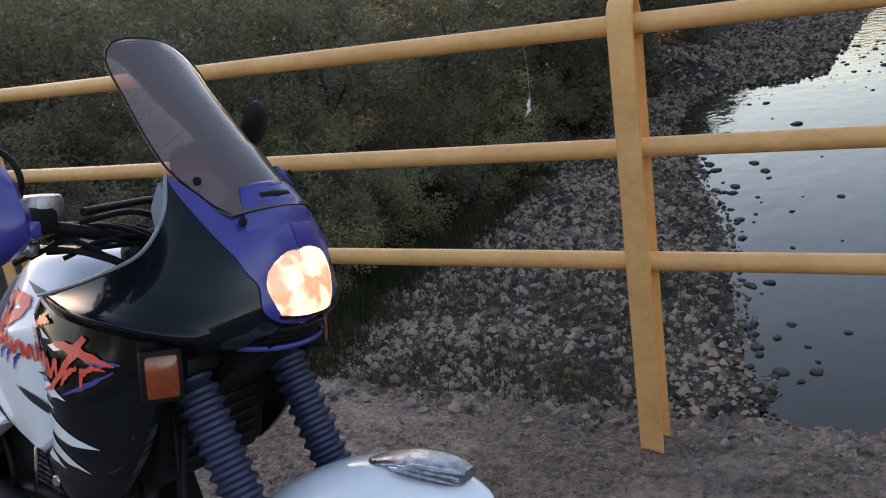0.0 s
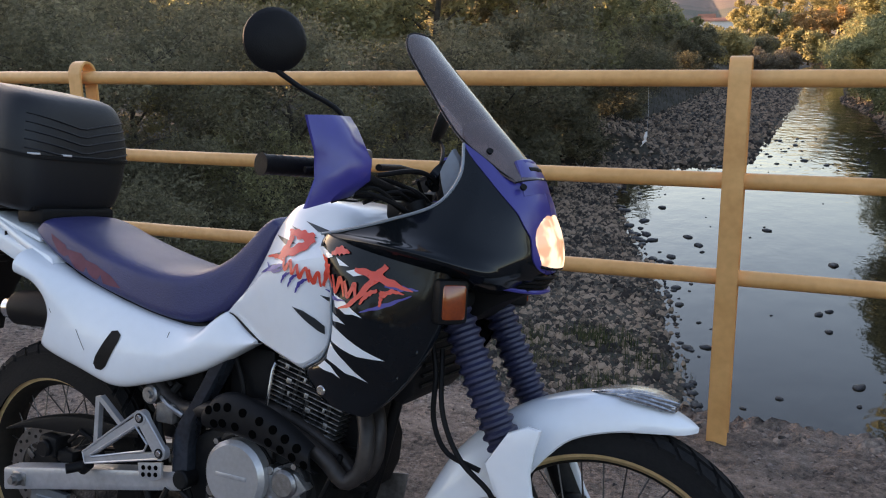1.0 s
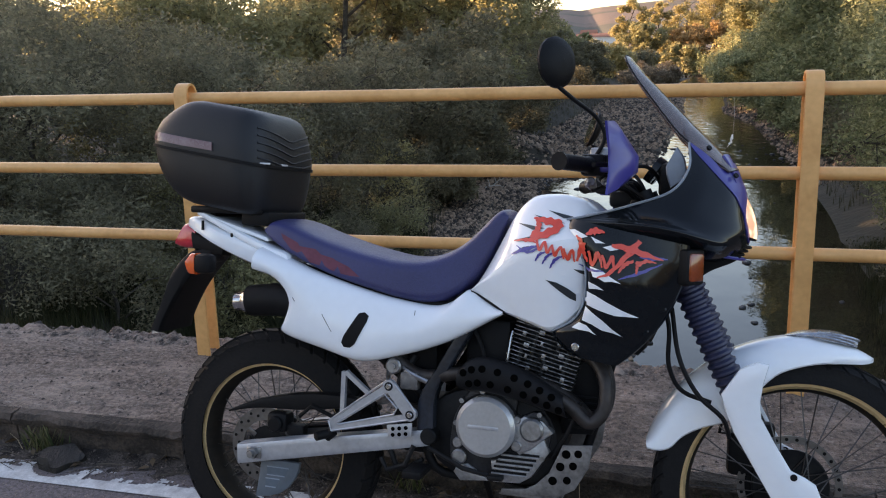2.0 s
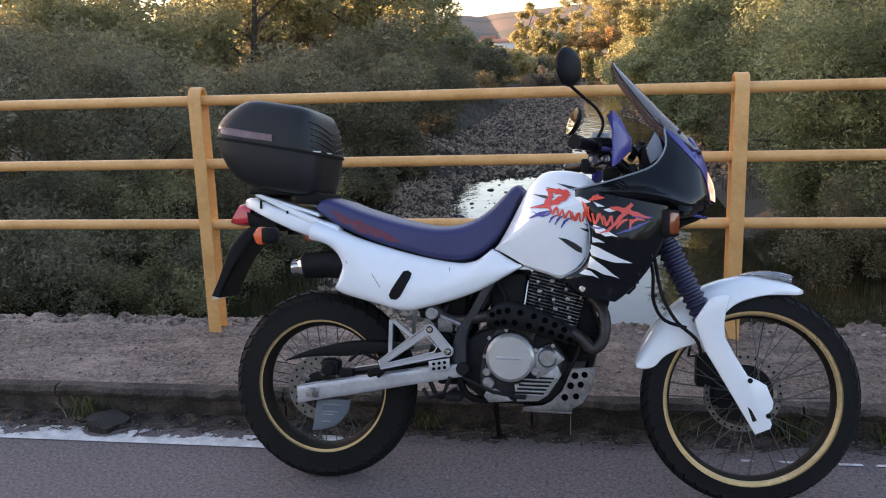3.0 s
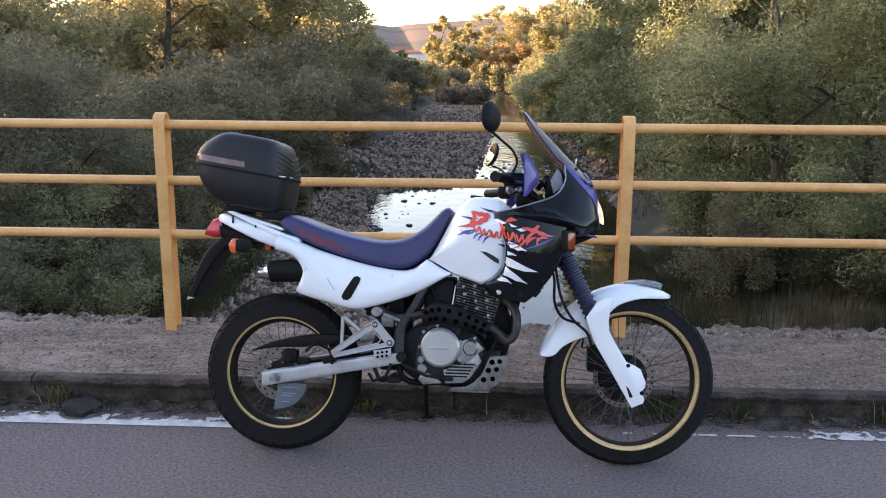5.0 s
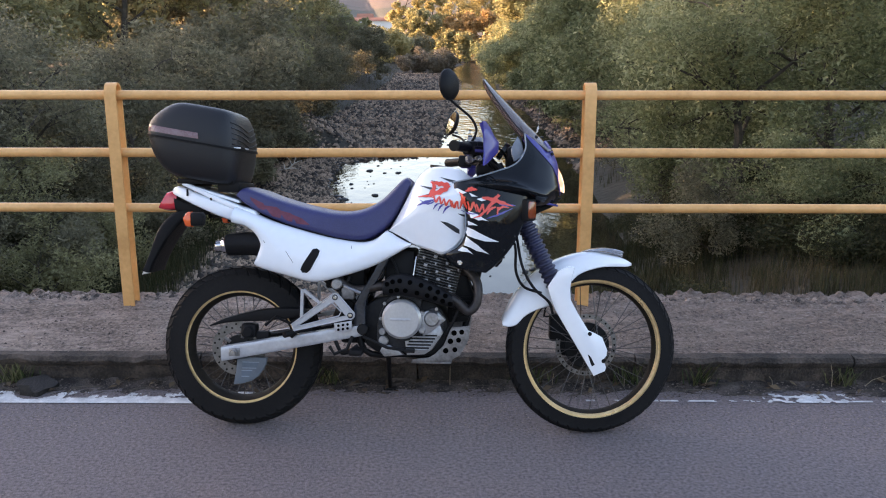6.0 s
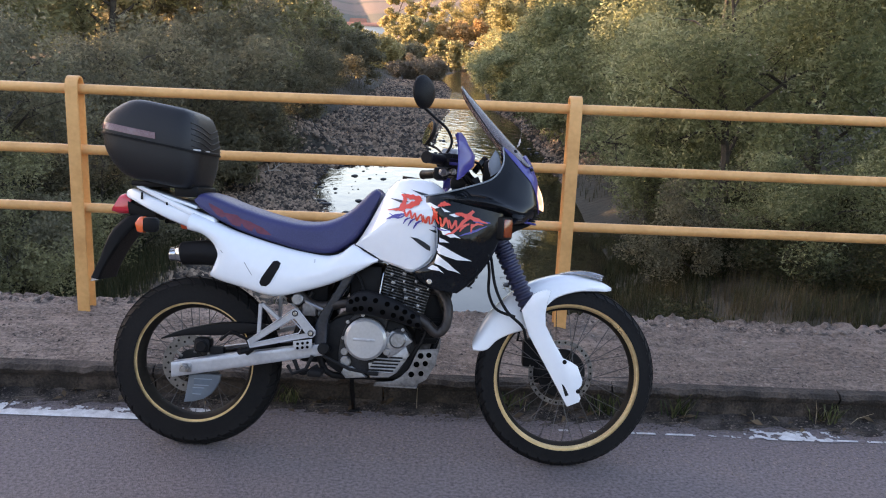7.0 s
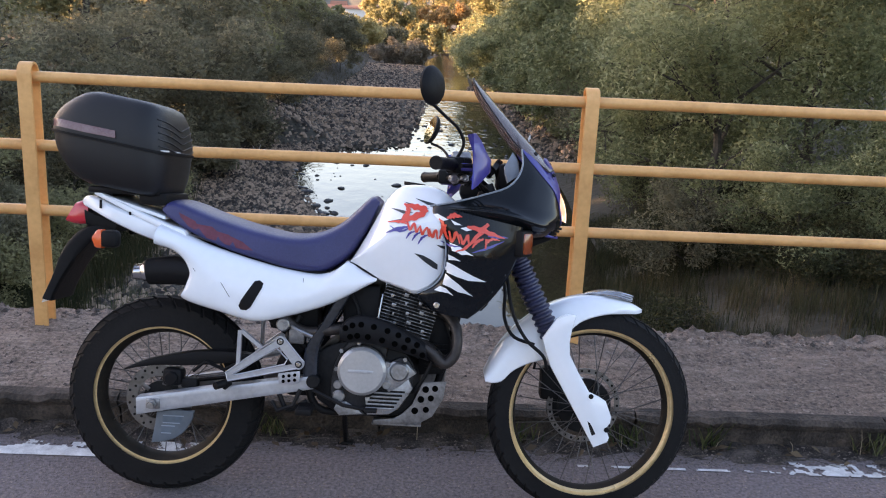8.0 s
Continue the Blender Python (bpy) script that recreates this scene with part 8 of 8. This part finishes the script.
# mudguard: an arched shell
FT = [(0.347, 0.462), (0.365, 0.505), (0.392, 0.555), (0.426, 0.600), (0.470, 0.644), (0.520, 0.682), (0.593, 0.716), (0.684, 0.737), (0.757, 0.734), (0.81, 0.721), (0.852, 0.703), (0.874, 0.690)]
FB = [(0.352, 0.444), (0.378, 0.442), (0.405, 0.450), (0.438, 0.485), (0.485, 0.512), (0.545, 0.535), (0.612, 0.615), (0.655, 0.655), (0.735, 0.681), (0.79, 0.684), (0.848, 0.682), (0.873, 0.684)]
T, B = spline(FT, 40), spline(FB, 40)
bm = bmesh.new()
rows = []
for i in range(40):
    u = i / 39
    w = 0.088 * (0.72 + 0.28 * math.sin(math.pi * min(1, 0.15 + u * 0.95)) ** 0.6) * (1 - (max(0, u - 0.74) / 0.262) ** 2.0) ** 0.75
    arch = []
    for j in range(17):
        a = math.pi * j / 16
        c = -math.cos(a)
        hgt = (1 - abs(c) ** 3.2) ** (1 / 2.2) if abs(c) < 1 else 0.0
        x, z = B[i] * (1 - hgt) + T[i] * hgt
        arch.append((x, w * c, z))
    inner = [(x - 0.000, y * 0.95, z - 0.004) for x, y, z in arch]
    rows.append([bm.verts.new(p) for p in arch + inner[::-1]])
k = len(rows[0])
for a, b in zip(rows, rows[1:]):
    for j in range(k):
        bm.faces.new((a[j], a[(j + 1) % k], b[(j + 1) % k], b[j]))
bm.faces.new(rows[0][::-1])
bm.faces.new(rows[-1])
bmesh.ops.recalc_face_normals(bm, faces=bm.faces)
for v in bm.verts:
    t = max(0.0, (v.co.x - 0.5) / 0.35)
    v.co.y += 0.042 * t
fen = part("front_mudguard", bm, WHITEP, BIKE, "white high front mudguard")
# a feathered wing: one rounded blade with three feather ends beside it
bm = ribbon([(0.668, 0.737), (0.705, 0.747), (0.750, 0.752), (0.795, 0.748), (0.832, 0.733)], [(0.670, 0.731), (0.705, 0.734), (0.750, 0.733), (0.795, 0.726), (0.832, 0.716)], lambda u, v: 0.004 + 0.034 * (1 - abs(2 * u - 1.15) ** 3 / 1.55) ** 0.6, 26, 12, p=2.4, base=0.35)
for v in bm.verts:
    v.co.y += 0.042 * max(0.0, (v.co.x - 0.5) / 0.35)
orn = link("ornament", bm, WINGM, fen, "silver wing-shaped trim on the mudguard")
for k in range(3):
    bm = bmesh.new()
    tube(bm, [tuple(c) for c in spline([(0.728 + 0.014 * k, -0.020 + 0.004 * k, 0.742 + 0.003 * k), (0.775 + 0.010 * k, -0.016 + 0.006 * k, 0.736 + 0.004 * k), (0.826 + 0.006 * k, 0.006 + 0.008 * k, 0.722 + 0.006 * k)], 10)], [0.003, 0.005, 0.006, 0.006, 0.006, 0.006, 0.005, 0.005, 0.004, 0.002], 8)
    link("feather", bm, WINGM, orn)
# hoses and cables
for ctrl, r in (([(0.36, -0.10, 0.86), (0.395, -0.125, 0.76), (0.40, -0.13, 0.66), (0.43, -0.13, 0.605), (0.50, -0.125, 0.58)], 0.0055),
                ([(0.40, -0.11, 0.80), (0.425, -0.145, 0.68), (0.47, -0.15, 0.60), (0.53, -0.14, 0.545), (0.545, -0.13, 0.50)], 0.0055),
                ([(0.22, -0.10, 1.12), (0.30, -0.06, 1.10), (0.36, -0.03, 1.03)], 0.005),
                ([(0.20, 0.12, 1.12), (0.28, 0.05, 1.13), (0.35, 0.0, 1.02)], 0.005),
                ([(0.26, -0.16, 1.13), (0.33, -0.10, 1.14), (0.37, -0.02, 1.08)], 0.005)):
    bm = bmesh.new()
    tube(bm, [tuple(c) for c in spline(ctrl, 20)], r, 8)
    part("cable", bm, BLACKM, BIKE, "black cable")
for k in range(7):
    ctrl = [(0.215 + 0.012 * k, -0.21 + 0.055 * k, 1.115 + 0.012 * math.sin(2 * k)), (0.27 + 0.01 * math.sin(3 * k), -0.12 + 0.04 * k, 1.105 + 0.015 * math.cos(k)), (0.32, -0.06 + 0.02 * k, 1.085 - 0.008 * k), (0.37, -0.04 + 0.015 * k, 1.04)]
    bm = bmesh.new()
    tube(bm, [tuple(c) for c in spline(ctrl, 16)], 0.0045, 7)
    part("cable", bm, BLACKM, BIKE, "black cable")
bm = bmesh.new()
box(bm, (0.235, -0.075, 1.040), (0.335, 0.085, 1.082), 0.012)
tube(bm, [(0.285, 0.0, 1.05), (0.285, 0.0, 1.098)], 0.02, 14)
part("top_clamp", bm, BLACKM, BIKE, "black top clamp and ignition switch")
bm = bmesh.new()
box(bm, (0.215, -0.262, 1.115), (0.268, -0.200, 1.160), 0.010)
part("switch_box", bm, BLACKM, BIKE, "black switch box")
pts = [(x, -y - 0.001, z) for x, y, z in spline([r[0] for r in ROWS_F[:6]], 40)]
bm = bmesh.new()
tube(bm, pts, 0.0032, 6)
link("edge_bead", bm, GREYPL, fairing, "pale worn bead along the fairing's edge")
# lever clamps, switch gear and wiring at the bar
for c, h, m, lab in (((0.214, -0.27, 1.095), (0.015, 0.012, 0.017), ALU, "bright alloy lever clamp"), ((0.248, -0.245, 1.099), (0.012, 0.014, 0.013), ALU, "bright alloy lever clamp"), ((0.234, -0.17, 1.115), (0.020, 0.022, 0.018), BLACKM, "black switch gear")):
    bm = bmesh.new()
    disc(bm, (0, 0, 0), h[0] * 0.8, -h[1], h[1], 14, bevel=0.004)
    box(bm, (-h[0] * 0.5, -h[1] * 0.7, -h[2]), (h[0] * 0.9, h[1] * 0.7, h[2] * 0.4), 0.006)
    tube(bm, [(0, -h[1] * 0.6, 0), (-h[0] * 0.9, -h[1] * 1.1, -h[2] * 0.5)], [0.005, 0.004], 8)
    bm.transform(Matrix.Translation(c) @ Matrix.Rotation(radians(-14), 4, "Y") @ Matrix.Rotation(radians(20), 4, "Z"))
    part("lever_clamp" if m is ALU else "switch_gear", bm, m, BIKE, lab)
for k in range(6):
    bm = bmesh.new()
    ctrl = [(0.214 + 0.012 * k, -0.25 + 0.02 * k, 1.095 - 0.02 + 0.006 * (k % 3)), (0.214 + 0.05 + 0.008 * k, -0.22 + 0.03 * k, 1.095 + 0.012 * math.sin(2.2 * k)), (0.214 + 0.10, -0.16 + 0.03 * k, 1.095 - 0.035 + 0.012 * math.cos(1.7 * k)), (0.214 + 0.14, -0.09 + 0.02 * k, 1.095 - 0.07)]
    tube(bm, [tuple(c) for c in spline(ctrl, 16)], 0.0042, 7)
    part("cable", bm, BLACKM, BIKE, "black cable")
# handlebar
bm = bmesh.new()
tube(bm, [tuple(c) for c in spline([(0.170, -0.385, 1.135), (0.205, -0.29, 1.135), (0.245, -0.20, 1.125), (0.27, -0.10, 1.10), (0.262, 0.0, 1.092), (0.248, 0.10, 1.09), (0.21, 0.20, 1.10), (0.165, 0.30, 1.105), (0.115, 0.385, 1.105)], 30)], 0.011, 12)
tube(bm, [(0.257, -0.15, 1.145), (0.225, 0.0, 1.15), (0.190, 0.15, 1.145)], 0.007, 10)
bar = part("handlebar", bm, BLACKM, BIKE, "dark steel handlebar")
for s, e0, e1 in ((-1, Vector((0.163, -0.40, 1.135)), Vector((0.208, -0.275, 1.135))), (1, Vector((0.105, 0.40, 1.104)), Vector((0.170, 0.285, 1.106)))):
    bm = bmesh.new()
    tube(bm, [e0.lerp(e1, k / 16) for k in range(17)], [0.0175 + 0.0012 * (k % 2) + (0.003 if k in (0, 16) else 0) for k in range(17)], 16)
    link("grip", bm, BLACKM, bar, "black rubber grip")
    d = (e1 - e0).normalized()
    c = e1 + d * 0.03
    bm = bmesh.new()
    box(bm, (-0.028, -0.025, -0.025), (0.028, 0.025, 0.025), 0.008)
    bm.transform(Matrix.Translation(c))
    tube(bm, [c + Vector((0.03, 0, 0)), c + Vector((0.055, -0.05 * -s, 0.0)), c.lerp(e0, 0.8) + Vector((0.06, 0, -0.005))], [0.008, 0.007, 0.006], 8)
    link("lever_and_switch", bm, BLACKM, bar, "black lever and switchgear")
bm = bmesh.new()
box(bm, (0.205, -0.235, 1.135), (0.265, -0.185, 1.178), 0.008)
link("brake_reservoir", bm, ALU, bar, "alloy brake fluid reservoir")


def hand_guard(s, dx, turn, dz=0.0):
    """A folded plastic shield: facets between an inner edge, two ridges and an outer edge."""
    bm = bmesh.new()
    grid = [
        [(0.255, 0.275, 1.226), (0.271, 0.290, 1.230), (0.274, 0.360, 1.226), (0.266, 0.418, 1.220)],
        [(0.262, 0.268, 1.206), (0.285, 0.286, 1.211), (0.290, 0.362, 1.206), (0.268, 0.410, 1.198)],
        [(0.282, 0.258, 1.155), (0.324, 0.296, 1.153), (0.318, 0.356, 1.150), (0.272, 0.394, 1.160)],
        [(0.280, 0.255, 1.118), (0.323, 0.296, 1.118), (0.316, 0.356, 1.112), (0.274, 0.392, 1.115)],
        [(0.268, 0.275, 1.092), (0.292, 0.315, 1.086), (0.286, 0.370, 1.076), (0.272, 0.418, 1.064)],
    ]
    A = [[bm.verts.new((x, s * y, z)) for x, y, z in r] for r in grid]
    B = [[bm.verts.new((x - 0.005, s * y, z)) for x, y, z in r] for r in grid]
    nr, nc = len(grid), 4
    for i in range(nr - 1):
        for j in range(nc - 1):
            bm.faces.new((A[i][j], A[i][j + 1], A[i + 1][j + 1], A[i + 1][j]))
            bm.faces.new((B[i][j], B[i + 1][j], B[i + 1][j + 1], B[i][j + 1]))
    edge = [(i, 0) for i in range(nr)] + [(nr - 1, j) for j in range(1, nc)] + [(i, nc - 1) for i in range(nr - 2, -1, -1)] + [(0, j) for j in range(nc - 2, 0, -1)]
    for (a, b), (c, d) in zip(edge, edge[1:] + edge[:1]):
        bm.faces.new((A[a][b], B[a][b], B[c][d], A[c][d]))
    bmesh.ops.recalc_face_normals(bm, faces=bm.faces)
    box(bm, (0.235, min(s * 0.255, s * 0.275), 1.118), (0.300, max(s * 0.255, s * 0.275), 1.142), 0.004)
    bm.transform(Matrix.Translation((dx, 0, dz)) @ Matrix.Rotation(radians(turn), 4, "Z"))
    return link("hand_guard", bm, BLUEP, BIKE, "folded blue plastic hand guard", sharp=48)


hand_guard(-1, 0, 0)
hand_guard(1, -0.05, 4, -0.04)


def mirror(c, n, stem, r, lab):
    c, n = Vector(c), Vector(n).normalized()
    q = Vector((0, 0, 1)).rotation_difference(n).to_matrix().to_4x4()
    bm = bmesh.new()
    rings = []
    for rr, h in ((0.0, 0.020), (0.5, 0.018), (0.85, 0.010), (1.0, 0.0), (1.0, -0.006), (0.94, -0.008)):
        rings.append([bm.verts.new((rr * r * math.cos(k * math.tau / 32) if rr else 0.0001 * math.cos(k), rr * r * 1.08 * math.sin(k * math.tau / 32) if rr else 0.0001 * math.sin(k), h)) for k in range(32)])
    for a, b in zip(rings, rings[1:]):
        for k in range(32):
            bm.faces.new((a[k], a[(k + 1) % 32], b[(k + 1) % 32], b[k]))
    bm.faces.new(rings[-1])
    bm.transform(Matrix.Translation(c) @ q)
    tube(bm, stem, 0.005, 10)
    m = part("mirror", bm, BLACKM, BIKE, lab)
    bm = bmesh.new()
    vs = [bm.verts.new((0.93 * r * math.cos(k * math.tau / 32), 1.0 * r * math.sin(k * math.tau / 32), -0.0088)) for k in range(32)]
    bm.faces.new(vs)
    bmesh.ops.solidify(bm, geom=list(bm.faces), thickness=0.001)
    bm.transform(Matrix.Translation(c) @ q)
    link("glass", bm, MIRROR, m, "mirror glass")


mirror((0.142, -0.345, 1.358), (0.85, -0.50, 0.08), [tuple(c) for c in spline([(0.215, -0.245, 1.145), (0.240, -0.240, 1.20), (0.225, -0.250, 1.240), (0.178, -0.315, 1.278), (0.146, -0.344, 1.304)], 18)], 0.057, "round black rear-view mirror on a bent stem")
mirror((0.122, 0.412, 1.282), (0.90, 0.32, -0.30), [tuple(c) for c in spline([(0.18, 0.27, 1.11), (0.19, 0.28, 1.17), (0.165, 0.34, 1.21), (0.122, 0.41, 1.232)], 18)], 0.055, "round black rear-view mirror on a bent stem")
